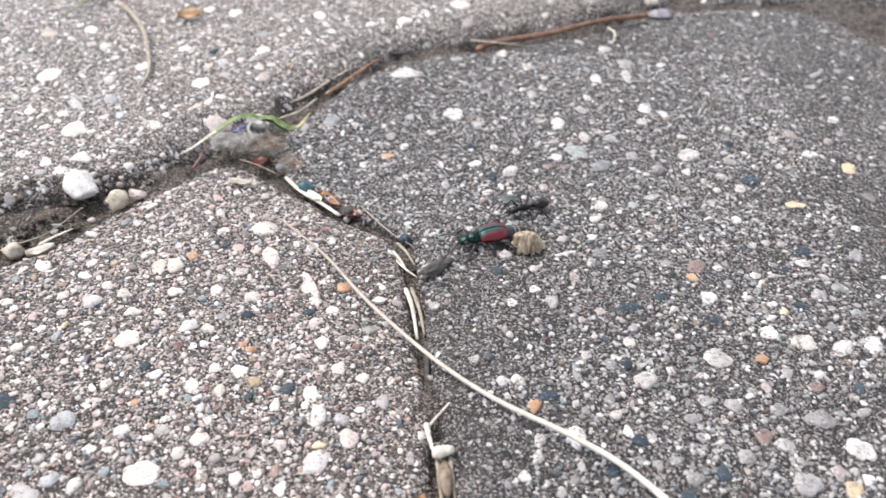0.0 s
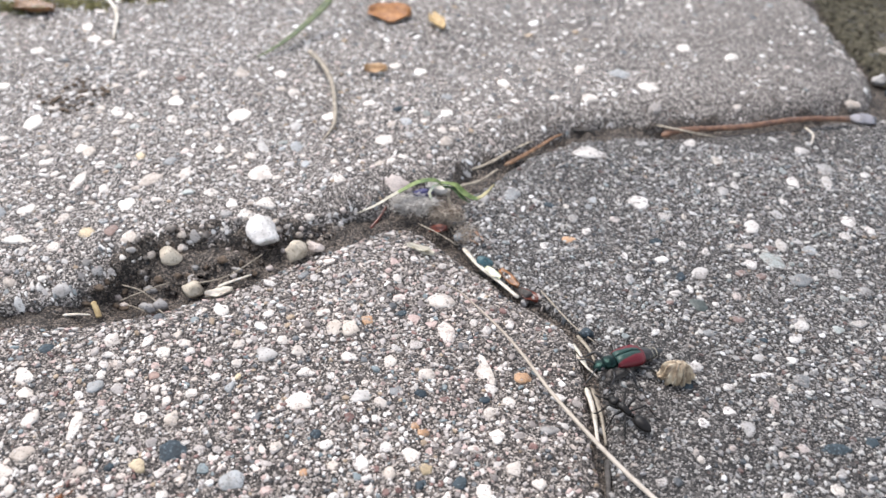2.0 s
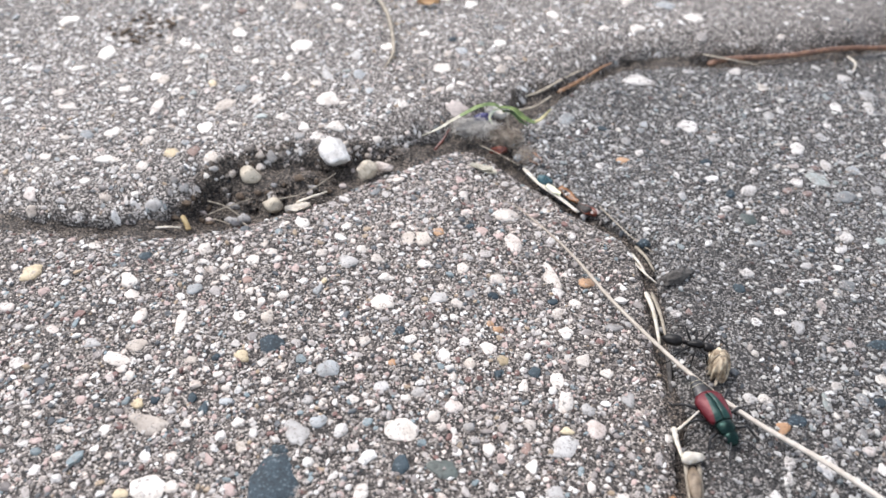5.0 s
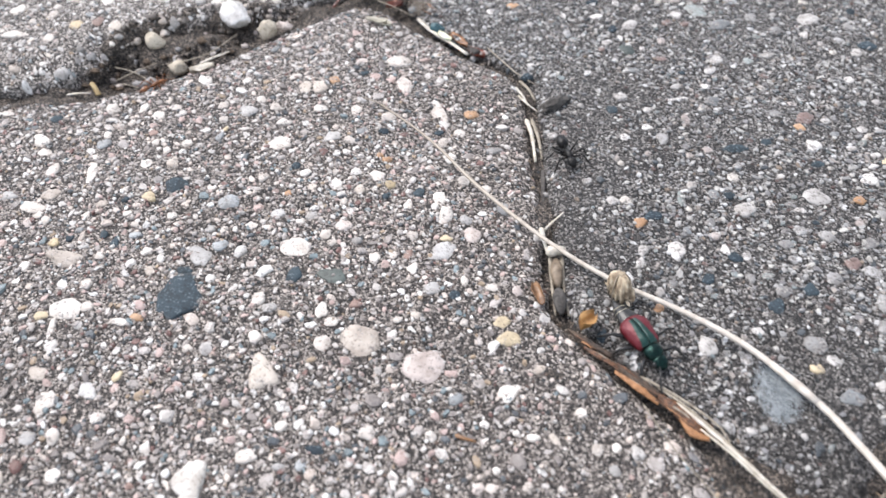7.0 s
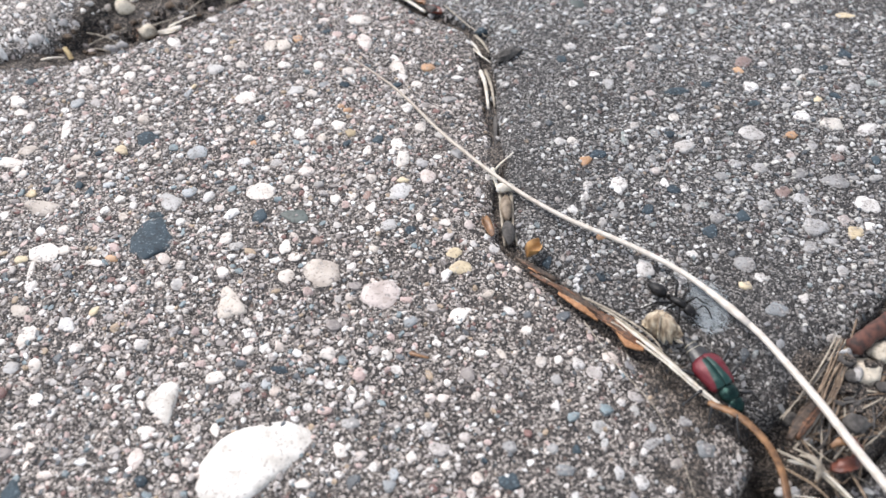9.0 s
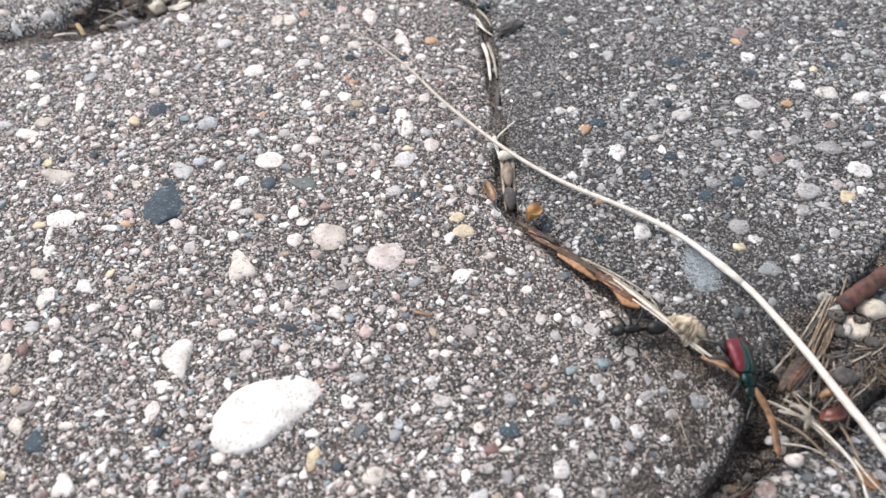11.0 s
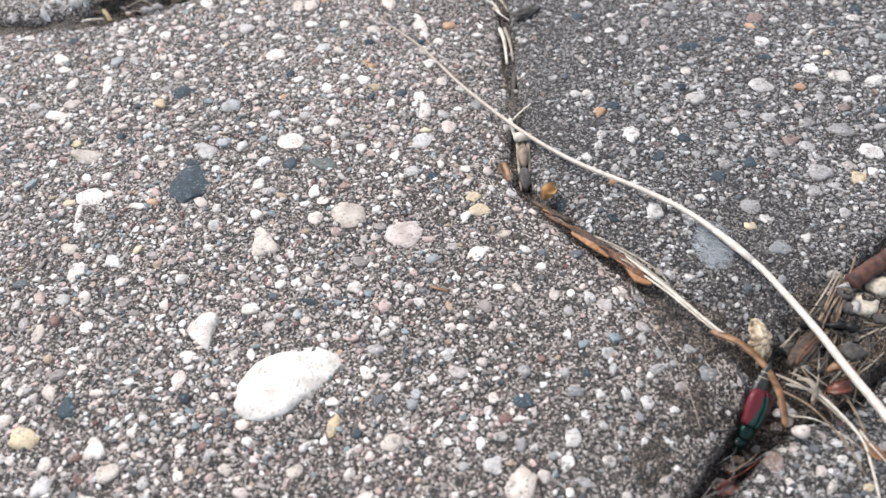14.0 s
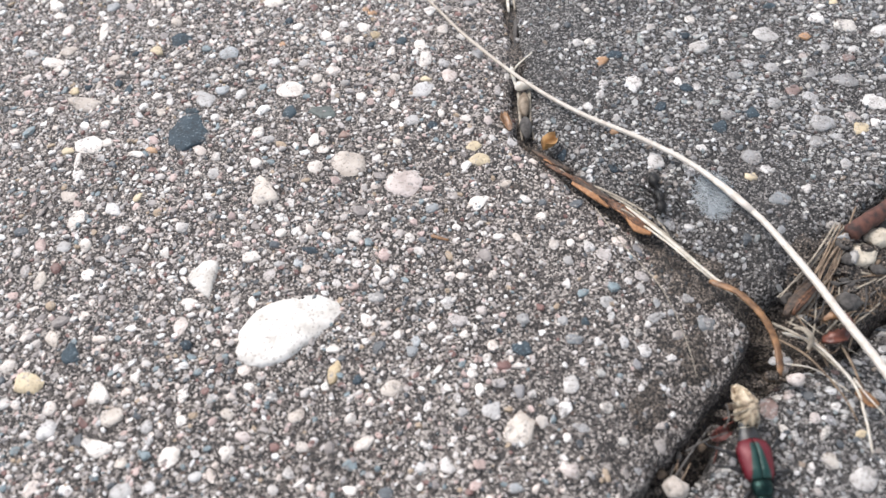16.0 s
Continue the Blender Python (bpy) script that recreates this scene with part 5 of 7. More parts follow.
for k, (pts, r_) in enumerate([([(10.3, 23.3, 0.2), (12.5, 21.1, 0.4), (15.1, 18.5, 0.4), (18.0, 15.6, 0.3), (20.7, 13.5, 0.1)], 0.19), ([(11.6, 22.5, 0.1), (13.3, 20.7, 0.3), (15.6, 18.0, 0.2), (19.0, 15.0, 0.0), (21.6, 12.8, -0.4)], 0.14),
                              ([(12.1, 21.1, 0.1), (14.4, 18.9, 0.3), (16.7, 16.6, 0.2), (19.4, 14.3, 0.0)], 0.13), ([(8.8, 24.6, 0.2), (11.1, 22.8, 0.4), (14.0, 20.0, 0.4), (16.1, 17.7, 0.3)], 0.11)]):
    straw("straw", "long pale straw running along the joint to the corner", pts, r_, (STRAW, GREYSTRAW)[k % 2], 0.7, 0.8)
straw("straw", "greenish thin straw beside the joint", [(7.5, 25.4, 0.3), (10.6, 23.6, 0.4), (13.3, 21.6, 0.3), (14.3, 20.1, 0.2)], 0.15, GREYSTRAW)
straw("pine_needle", "curved glossy orange-brown needle hanging into the gap", [(17.5, 15.4, 0.2), (19.7, 14.2, 0.5), (21.6, 12.1, 0.3), (22.6, 9.9, -0.3), (22.8, 7.2, -0.8)], 0.34, NEEDLE, 0.4, 0.95, "needle", end=0.05)
straw("plant_hair", "hair-thin pale thread lying on the stone", [(7.6, 22.8, 0.3), (10.0, 18.8, 0.3), (13.2, 14.4, 0.4), (15.0, 10.0, 0.2), (15.9, 6.1, 0.0)], 0.05, GREYSTRAW, 1, 0.8, "plant hair")
straw("pine_needle", "tiny orange needle scrap on the stone", [(-7.3, 18.3, 0.2), (-6.5, 18.0, 0.3), (-5.6, 17.9, 0.2)], 0.22, NEEDLE, 0.6, 0.5, "needle")

# upper part of that joint
straw("straw", "pale split straw along the joint", [(-19.0, 77.4, 0.0), (-16.6, 74.4, 0.1), (-14.0, 72.2, 0.1), (-11.8, 70.2, 0.0)], 0.3, STRAW, 0.5, 0.8)
straw("straw", "thin grey straw along the joint", [(-9.4, 71.8, 0.0), (-7.6, 69.2, 0.2), (-5.6, 66.9, 0.1), (-3.2, 64.9, 0.0)], 0.13, GREYSTRAW)
straw("straw", "grey straw fragment in the joint", [(-5.1, 66.0, -0.4), (-4.0, 64.3, -0.2), (-3.0, 62.3, -0.4)], 0.25, GREYSTRAW)
straw("straw", "pale straw fragment in the joint", [(-5.6, 64.8, -0.4), (-4.6, 63.0, -0.2), (-3.8, 61.5, -0.5)], 0.22, STRAW)
flake("leaf_scrap", "brown leaf scrap wedged in the joint", (-13.2, 73.1, -0.1), 3.4, 1.3, -48, organic("amber_scrap", (0.05, 0.022, 0.01), (0.3, 0.13, 0.045), 1600, 0.4), "leaf scrap", seed=7)
flake("leaf_scrap", "pale papery leaf scrap in the joint", (-15.1, 73.4, 0.1), 2.4, 1.2, -40, PALELEAF, "leaf scrap", seed=8)
flake("leaf_scrap", "reddish leaf scrap in the joint", (-17.8, 79.3, 0.0), 2.6, 1.5, -60, organic("reddish_scrap", (0.1, 0.045, 0.025), (0.32, 0.19, 0.13), 1500), "leaf scrap", seed=9)
flake("leaf_scrap", "dark red leaf scrap in the joint", (-10.7, 71.0, -0.4), 2.4, 1.4, -30, SCALE, "leaf scrap", seed=10)
flake("leaf_scrap", "red-brown leaf scrap under the fluff", (-22.5, 80.1, 0.1), 2.2, 1.4, 20, SCALE, "leaf scrap", seed=11)
lump("pebble", "blue-green pebble lodged in the joint", (-16.2, 75.2, 0.2), (2.0, 1.6, 1.3), stone("blue_green_pebble", (0.03, 0.09, 0.11), (0.05, 0.13, 0.15)), seed=5)
lump("pebble", "dark blue pebble lodged in the joint", (-4.2, 66.3, 0.0), (1.7, 1.4, 1.1), STONES["S"], seed=6)
lump("pebble", "dull grey pebble lodged in the joint", (-19.9, 79.4, 0.0), (1.6, 1.3, 1.0), STONES["B"], seed=16)
lump("soil_crumb", "black soil crumb in the joint", (-11.1, 71.6, -0.5), (2.6, 1.8, 1.2), BARK, "soil", seed=17, rough=0.3)
for k in range(14):
    t = k / 13
    lump("soil_crumb", "small dark crumb of soil in the joint", (-17 + 13.5 * t + rng.uniform(-0.5, 0.5), 77.2 - 15.5 * t + rng.uniform(-0.5, 0.5), -1.0 + rng.uniform(-0.2, 0.4)),
         (rng.uniform(0.7, 1.5), rng.uniform(0.6, 1.2), rng.uniform(0.5, 0.9)), (SOIL, SOIL, STONES["G"], BARK)[k % 4], "soil", "soil crumbs", 40 + k, 0.35)
for k in range(16):
    t = k / 15
    lump("soil_crumb", "small dark crumb of soil in the joint", (-2.6 + 3.6 * t + rng.uniform(-0.4, 0.4), 58 - 26 * t + rng.uniform(-0.5, 0.5), -1.2 + rng.uniform(-0.2, 0.3)),
         (rng.uniform(0.7, 1.4), rng.uniform(0.6, 1.2), rng.uniform(0.5, 0.9)), (SOIL, SOIL, STONES["G"], SOIL)[k % 4], "soil", "soil crumbs", 60 + k, 0.35)

# ---------------------------------------------------------------- weed and fluff where three stones meet
def blade(name, points, halves, mat, parent, fold=0.35):
    """A grass-like leaf with a folded midrib and thickness."""
    p = [Vector(q) for q in spline(points, 6)]
    n = len(p) - 1
    w = np.interp(np.linspace(0, len(halves) - 1, n + 1), range(len(halves)), halves)
    bm, rings = bmesh.new(), []
    for i, q in enumerate(p):
        d = (p[min(i + 1, n)] - p[max(i - 1, 0)]).normalized()
        s = d.cross(Vector((0, 0, 1))).normalized()
        u = s.cross(d)
        h = 0.05
        rings.append([bm.verts.new((q + s * a * w[i] + u * b) * MM) for a, b in ((-1, fold * w[i]), (0, h), (1, fold * w[i]), (1, fold * w[i] - h), (0, -h), (-1, fold * w[i] - h))])
    for a, b in zip(rings, rings[1:]):
        for k in range(6):
            bm.faces.new((a[k], a[(k + 1) % 6], b[(k + 1) % 6], b[k]))
    bm.faces.new(rings[0])
    bm.faces.new(rings[-1][::-1])
    bmesh.ops.recalc_face_normals(bm, faces=bm.faces)
    return part(name, bm, mat, parent)


WITHERED = organic("withered_leaf", (0.32, 0.29, 0.22), (0.56, 0.53, 0.45), 900, 0.6)
weed = thing("seedling", "small curled green seedling leaf with a withered tip", "seedling")
blade("leaf", [(-22.6, 86.1, 2.0), (-24.0, 85.7, 3.2), (-25.9, 84.9, 3.2), (-28.0, 83.1, 2.7)], [0.25, 0.42, 0.4, 0.28], LEAF, weed, 0.6)
blade("leaf_tip", [(-27.9, 83.2, 2.7), (-28.9, 82.3, 2.4), (-30.5, 80.6, 2.0), (-32.4, 79.3, 1.6)], [0.28, 0.26, 0.18, 0.05], WITHERED, weed, 0.6)
blade("leaf", [(-23.3, 85.8, 3.0), (-21.5, 85.8, 2.8), (-20.2, 85.1, 2.2), (-18.9, 84.8, 1.9), (-18.2, 85.0, 2.0)], [0.25, 0.42, 0.48, 0.36, 0.3], LEAF, weed, 0.6)
blade("leaf_tip", [(-18.5, 84.9, 1.95), (-17.9, 85.2, 2.2), (-17.3, 85.8, 2.7), (-16.7, 86.4, 3.4)], [0.33, 0.27, 0.22, 0.06], organic("yellowed_leaf", (0.16, 0.15, 0.06), (0.38, 0.34, 0.19), 900, 0.6), weed, 0.6)
# lower blade in a darker green: the shade under the leaf is in its colour
blade("leaf", [(-22.9, 85.6, 2.7), (-21.6, 85.5, 2.5), (-20.4, 84.8, 1.9), (-19.4, 84.5, 1.6)], [0.2, 0.28, 0.26, 0.1], organic("shaded_leaf", (0.03, 0.06, 0.016), (0.09, 0.14, 0.05), 900), weed, 0.5)
blade("leaf", [(-22.4, 85.9, 2.8), (-23.9, 85.3, 2.8), (-24.4, 84.4, 2.2), (-23.7, 83.6, 1.6)], [0.16, 0.22, 0.18, 0.06], PALELEAF, weed)
straw("stem", "", [(-21.2, 82.8, -0.6), (-21.8, 84.3, 0.8), (-22.6, 85.9, 2.4)], 0.35, GREYSTRAW, parent=weed)


def fluff(name, label, centre, spread, count, mat, seed, radius=0.035, length=2.2, category="fluff", low=0.0, hug=None):
    """A tuft of fine fibres joined into one mesh."""
    r = random.Random(seed)
    bm = bmesh.new()
    for _ in range(count):
        a, d = r.uniform(0, math.tau), math.sqrt(r.random())
        c = Vector((centre[0] + spread[0] * d * math.cos(a), centre[1] + spread[1] * d * math.sin(a), centre[2] + r.uniform(low, spread[2])))
        t = r.uniform(0, math.tau)
        way = Vector((math.cos(t), math.sin(t), r.uniform(-0.25, 0.25) if hug is None else 0)) * length * r.uniform(0.3, 0.6)
        bend = Vector((r.uniform(-0.3, 0.3), r.uniform(-0.3, 0.3), r.uniform(0.0, 0.3) if hug is None else 0.03)) * length * 0.5
        q = [c - way, c + bend, c + way]
        vs = []
        for pnt in q:
            vs.append([bm.verts.new((pnt + Vector((radius * math.cos(k * 2.094), radius * math.sin(k * 2.094) * 0.5, radius * math.sin(k * 2.094)))) * MM) for k in range(3)])
        for x, y in zip(vs, vs[1:]):
            for k in range(3):
                bm.faces.new((x[k], x[(k + 1) % 3], y[(k + 1) % 3], y[k]))
    ob = part(name, bm, mat)
    return tagged(ob, label, category)


WOOL = organic("brown_grey_wool", (0.16, 0.12, 0.09), (0.42, 0.37, 0.31), 1500, 0.9)
fluff("plant_fluff", "grey matted plant fluff caught in the joint", (-26.0, 83.4, 0.2), (2.7, 1.1, 1.6), 620, FLUFF, 5, 0.034, 2.0)
fluff("plant_fluff", "brown-grey matted plant fluff hanging into the joint", (-21.9, 82.5, -0.2), (1.9, 1.5, 1.8), 340, WOOL, 6, 0.034, 1.9)
fluff("plant_fluff", "small brown wisp of plant fluff along the joint", (-19.1, 80.2, -0.3), (1.2, 1.6, 0.9), 140, WOOL, 7, 0.03, 1.6)
flake("petal", "crumpled violet-blue petal in the fluff", (-25.3, 85.0, 1.5), 2.6, 1.5, 30, organic("violet_petal", (0.035, 0.035, 0.11), (0.11, 0.11, 0.26), 700), "petal", 0.4, seed=12)
flake("petal", "crumpled white petal in the fluff", (-23.7, 86.2, 1.6), 3.2, 2.6, -20, FLUFF, "petal", 0.5, seed=13)
flake("petal", "pale papery petal beside the fluff", (-27.1, 82.9, 1.0), 3.0, 1.6, 25, FLUFF, "petal", 0.5, seed=14)
for k, (px, py, turn) in enumerate([(-24.1, 75.9, -8), (-23.4, 75.6, -22)]):
    flake("petal", "pale tan papery dry petal on the warm stone", (px, py, float(PAVERS["A"].height(np.array([px]), np.array([py]))[0]) + 0.25), 2.9, 1.0, turn, WITHERED, "petal", 0.4, 0.08, seed=33 + k)
straw("twig", "thin red-brown twig leaning in the joint", [(-30.5, 78.6, 0.2), (-29.7, 80.1, 0.9), (-29.2, 81.6, 1.6)], 0.25, SCALE, category="twig")
straw("straw", "thin pale straw over the edge of the stone", [(-24.9, 79.9, 0.9), (-21.9, 78.4, 0.8), (-19.6, 77.0, 0.6)], 0.1, GREYSTRAW)
straw("twig", "short brown twig in the joint behind the fluff", [(-21.2, 88.6, 1.0), (-18.9, 90.7, 0.8), (-17.1, 94.1, 0.6)], 0.3, GREYSTRAW, category="twig")
lump("pebble", "pale pebble in the joint beside the fluff", (-21.4, 82.3, 0.2), (1.8, 1.4, 1.2), STONES["G"], seed=18)

# brown needles in the joint beyond
straw("straw", "flattened brown straw in the far joint", [(-22.5, 93.3, -0.2), (-19.0, 95.7, 0.0), (-15.6, 100.5, 0.0), (-12.7, 104.0, 0.0)], 0.36, GREYSTRAW, 0.4)
straw("straw", "flattened orange-brown straw in the far joint", [(-16.4, 96.6, -0.3), (-13.2, 100.5, 0.0), (-10.7, 104.2, 0.1), (-9.2, 106.2, 0.0)], 0.42, NEEDLE, 0.4)
straw("straw", "dark straw in the far joint", [(-19.1, 97.3, -0.6), (-15.3, 101.9, -0.2), (-12.0, 106.8, -0.2), (-4.7, 108.7, -0.3)], 0.5, BARK, 0.5)
straw("pine_needle", "long red-brown needle lying along the far joint", [(4.9, 109.2, -0.2), (8.1, 110.7, 0.3), (16.3, 112.9, 0.6), (24.9, 116.7, 0.8), (32.1, 118.2, 0.9)], 0.6, organic("red_brown_needle", (0.065, 0.028, 0.016), (0.2, 0.1, 0.055), 1500, 0.5), 0.6, 0.9, "needle")
straw("straw", "pale straw crossing the red-brown needle", [(4.1, 111.0, 0.4), (7.9, 109.3, 0.9), (12.5, 109.7, 0.2)], 0.28, GREYSTRAW)
straw("straw", "bent pale straw at the far joint", [(25.6, 115.3, 0.3), (26.3, 113.0, 0.5), (25.7, 110.7, 0.2)], 0.25, STRAW)
lump("lichen_lump", "dull lavender-grey crust lump at the far corner", (34.6, 119.9, 0.3), (3.8, 3.0, 1.1), stone("lavender_crust", (0.2, 0.195, 0.215), (0.27, 0.262, 0.285)), "lichen", "", 21, 0.3)
for k, (place, s, c) in enumerate([((44.5, 145.8, -0.5), 5.2, "K"), ((40.9, 135.5, -0.5), 3.2, "G"), ((42.2, 131.7, -0.5), 3.4, "S"),
                                   ((42.4, 145.0, -0.5), 3.4, "B"), ((33.9, 123.7, 0.5), 2.3, "K"), ((44.4, 140.3, -0.5), 4.0, "Y")]):
    lump("gravel_stone", "loose gravel stone in the far corner gap", place, (s, s * 0.75, s * 0.6), STONES[c], "stone", "loose stones", 70 + k, 0.32, 40 * k)
fluff("moss", "brown-green moss along the far edge of the paving", (46, 162, -0.9), (9.5, 31, 1.8), 2600, organic("brown_moss", (0.07, 0.062, 0.042), (0.2, 0.18, 0.125), 700, 0.95), 8, 0.12, 3.0, "moss")

# ---------------------------------------------------------------- on the raised stone
straw("twig", "thin curved grey-brown twig on the raised stone", [(-50.3, 118.0, 3.0), (-46.9, 113.7, 3.2), (-44.0, 108.8, 3.0), (-42.0, 103.6, 2.8), (-40.4, 97.9, 2.6), (-40.7, 93.5, 2.3)], 0.5, GREYSTRAW, 0.8, 0.4, "twig", "")
grassy = thing("fallen_grass", "green blade of grass lying over the raised stone", "grass")
blade("leaf", [(-50.6, 132.0, 6.0), (-52.3, 127.1, 4.5), (-55.0, 119.8, 3.2), (-58.0, 114.9, 2.4)], [0.8, 0.7, 0.5, 0.15], organic("dark_leaf", (0.03, 0.055, 0.015), (0.1, 0.125, 0.045), 900), grassy)
straw("straw", "pale curved straw at the back of the raised stone", [(-94.3, 133.6, 2.6), (-87.0, 125.4, 2.9), (-83.0, 116.5, 2.3)], 0.42, STRAW, 0.7, 0.6, "straw", "")
flake("leaf_scrap", "orange-brown dry leaf scrap on the raised stone", (-41.6, 136.4, 2.6), 7.5, 5.2, 10, organic("orange_leaf", (0.2, 0.075, 0.02), (0.42, 0.19, 0.06), 900), "leaf scrap", 0.12, 0.3, group="leaf scraps", seed=22)
flake("leaf_scrap", "small orange-brown leaf scrap on the raised stone", (-38.8, 115.0, 2.5), 3.6, 2.0, 15, organic("tan_orange_scrap", (0.28, 0.15, 0.06), (0.46, 0.3, 0.16), 900), "leaf scrap", 0.3, 0.2, group="leaf scraps", seed=23)
flake("leaf_scrap", "narrow yellow-brown leaf scrap on the raised stone", (-32.7, 134.5, 2.6), 6.0, 2.4, -60, organic("tan_scrap", (0.3, 0.2, 0.08), (0.5, 0.36, 0.18), 900), "leaf scrap", 0.3, 0.2, group="leaf scraps", seed=24)
flake("leaf_scrap", "orange leaf scrap at the back of the raised stone", (-101.5, 123.8, 2.6), 7.5, 4, 0, NEEDLE, "leaf scrap", 0.3, 0.2, group="leaf scraps", seed=25)
yellow_moss = organic("yellow_green_moss", (0.06, 0.06, 0.022), (0.24, 0.22, 0.09), 700, 0.95)
for k, (mx, my) in enumerate([(-107, 123), (-98, 127), (-90, 132), (-82, 137), (-75, 141)]):
    fluff("moss", "green moss tuft at the back of the raised stone", (mx, my + 1.2, 1.6), (8.5, 1.6, 0.9), 170, yellow_moss, 9 + k, 0.12, 3.2, "moss")

CRUMB = stone("earthy_grit", (0.1, 0.085, 0.072), (0.2, 0.175, 0.155))
DUST = organic("brown_earth", (0.05, 0.035, 0.024), (0.16, 0.115, 0.08), 2500, 0.95)
for k in range(36):
    a_, d_ = rng.uniform(0, math.tau), 5.0 * math.sqrt(rng.uniform(0, 1))
    lump("soil_crumb", "dark earth crumb scattered on the raised stone", ((-80.0, 98.2, 2.0)[0] + d_ * math.cos(a_), (-80.0, 98.2, 2.0)[1] + 1.1 * d_ * math.sin(a_), 2.05), (rng.uniform(0.4, 1.3), rng.uniform(0.4, 1.0), 0.4), DUST, "soil", "soil crumbs", 300 + k, 0.3)

# ---------------------------------------------------------------- in the pit under the raised stone
CLEANK = stone("clean_cream_pebble", (0.46, 0.4, 0.31), (0.52, 0.46, 0.37), coated=False)
lump("pebble", "round beige pebble lodged under the raised stone", (-51.2, 68.6, 0.5), (2.9, 2.3, 2.3), CLEANK, seed=37, rough=0.03)
lump("pebble", "angular white stone on the flank of the raised stone", (-42.4, 74.3, 1.1), (5.6, 3.6, 3.0), stone("bright_white_stone", (0.62, 0.6, 0.58), (0.7, 0.68, 0.66), coated=False), seed=41, turn=-50)
lump("pebble", "cream angular pebble in the pit", (-47.3, 65.1, -0.8), (2.4, 2.0, 1.9), CLEANK, seed=31)
lump("pebble", "cream angular pebble wedged in the joint", (-37.7, 72.5, 0.2), (2.6, 2.6, 2.8), CLEANK, seed=32)
lump("pebble", "pale flat pebble on the edge of the joint", (-35.7, 73.8, 0.3), (2.2, 1.4, 1.0), STONES["P"], seed=33)
lump("pebble", "grey pebble in the pit", (-49.8, 62.3, -1.2), (1.8, 1.6, 1.4), STONES["G"], seed=34)
lump("pebble", "grey flat pebble in the pit", (-51.1, 61.9, -1.4), (2.0, 1.2, 1.2), STONES["G"], seed=35)
straw("straw", "short split yellow straw standing in the pit", [(-56.7, 60.9, -0.6), (-56.0, 60.2, -1.0), (-55.4, 59.5, -1.4)], 0.32, organic("yellow_straw", (0.25, 0.17, 0.07), (0.42, 0.32, 0.16), 1500), 0.3, 1.0)
straw("straw", "pale straw at the edge of the pit", [(-59.0, 58.7, -1.0), (-57.5, 58.9, -0.8), (-56.2, 59.3, -1.0)], 0.22, STRAW)
straw("straw", "pale straw in the pit", [(-44.5, 65.6, -0.4), (-43.1, 66.4, 0.0), (-41.4, 67.9, 0.0)], 0.25, STRAW)
flake("leaf_scrap", "pale papery scrap in the pit", (-44.0, 64.8, -0.6), 3.0, 1.4, 30, STRAW, "leaf scrap", seed=36)
for k, q in enumerate([((-54.8, 63.8, -0.4), (-52.6, 63.7, -0.8), (-49.8, 62.4, -1.2)), ((-54.3, 62.2, -1.2), (-52.6, 63.6, -0.9), (-49.9, 65.3, -0.4)), ((-53.5, 61.9, -1.4), (-52.2, 61.5, -1.2), (-51.0, 61.3, -1.4)),
                       ((-47.2, 60.5, -1.0), (-46.2, 61.1, -0.9), (-45.2, 62.1, -1.0)), ((-44.5, 63.1, -0.8), (-44.1, 63.9, -0.6), (-43.8, 64.9, -0.6)), ((-49.6, 61.5, -1.0), (-48.7, 61.0, -1.0), (-47.9, 60.4, -1.0)),
                       ((-47.9, 65.1, -0.3), (-43.9, 66.8, 0.2), (-41.1, 70.9, 0.6))]):
    straw("root_fibre", "thin pale rootlet in the pit", list(q), 0.1, GREYSTRAW, 1, 0.7, "rootlet", "rootlets in the pit", 5)
for k in range(70):
    x = rng.uniform(-70, -40)
    y = 57.5 + (x + 68) * 0.42 + rng.uniform(-0.6, 2.6)
    lump("soil_crumb", "crumb of dark soil in the pit", (x, y, float(soil_height(np.array([x]), np.array([y]))[0]) + 0.2), (rng.uniform(0.5, 1.7), rng.uniform(0.5, 1.3), rng.uniform(0.4, 1.0)),
         [SOIL, DUST, SOIL, SOIL, DUST, STONES["G"], SOIL, STONES["P"]][k % 8], "soil", "soil crumbs", 90 + k, 0.3)

for k in range(110):
    x = rng.uniform(-58, -34)
    y = float(np.interp(x, [-58, -55.3, -51, -46, -42, -38, -34], [61, 66, 69.7, 73, 74.2, 75.5, 79])) + rng.uniform(-1.0, 2.6)
    s_ = 0.4 + 0.9 * rng.random() ** 2
    lump("soil_crumb", "crumb of grit on the raised stone's broken edge", (x, y, max(float(PAVERS["C"].height(np.array([x]), np.array([y]))[0]), float(soil_height(np.array([x]), np.array([y]))[0])) + 0.15 * s_),
         (s_ * rng.uniform(0.8, 1.4), s_, 0.8 * s_), [SOIL, STONES["G"], SOIL, STONES["K"], CRUMB, SOIL, STONES["P"], CRUMB, STONES["W"]][k % 9], "soil", "soil crumbs", 500 + k, 0.3)

# ---------------------------------------------------------------- litter in the corner gap
BROWNSTRAW = organic("brown_straw", (0.08, 0.05, 0.03), (0.24, 0.17, 0.11), 1600, 0.6)
lump("pebble", "angular yellowish-white stone in the corner gap", (31.2, 20.1, -1.0), (3.0, 2.6, 2.2), CLEANK, seed=51, turn=20)
lump("pebble", "cream stone behind the red twig", (33.2, 21.8, -0.6), (3.4, 2.6, 2.0), CLEANK, seed=52)
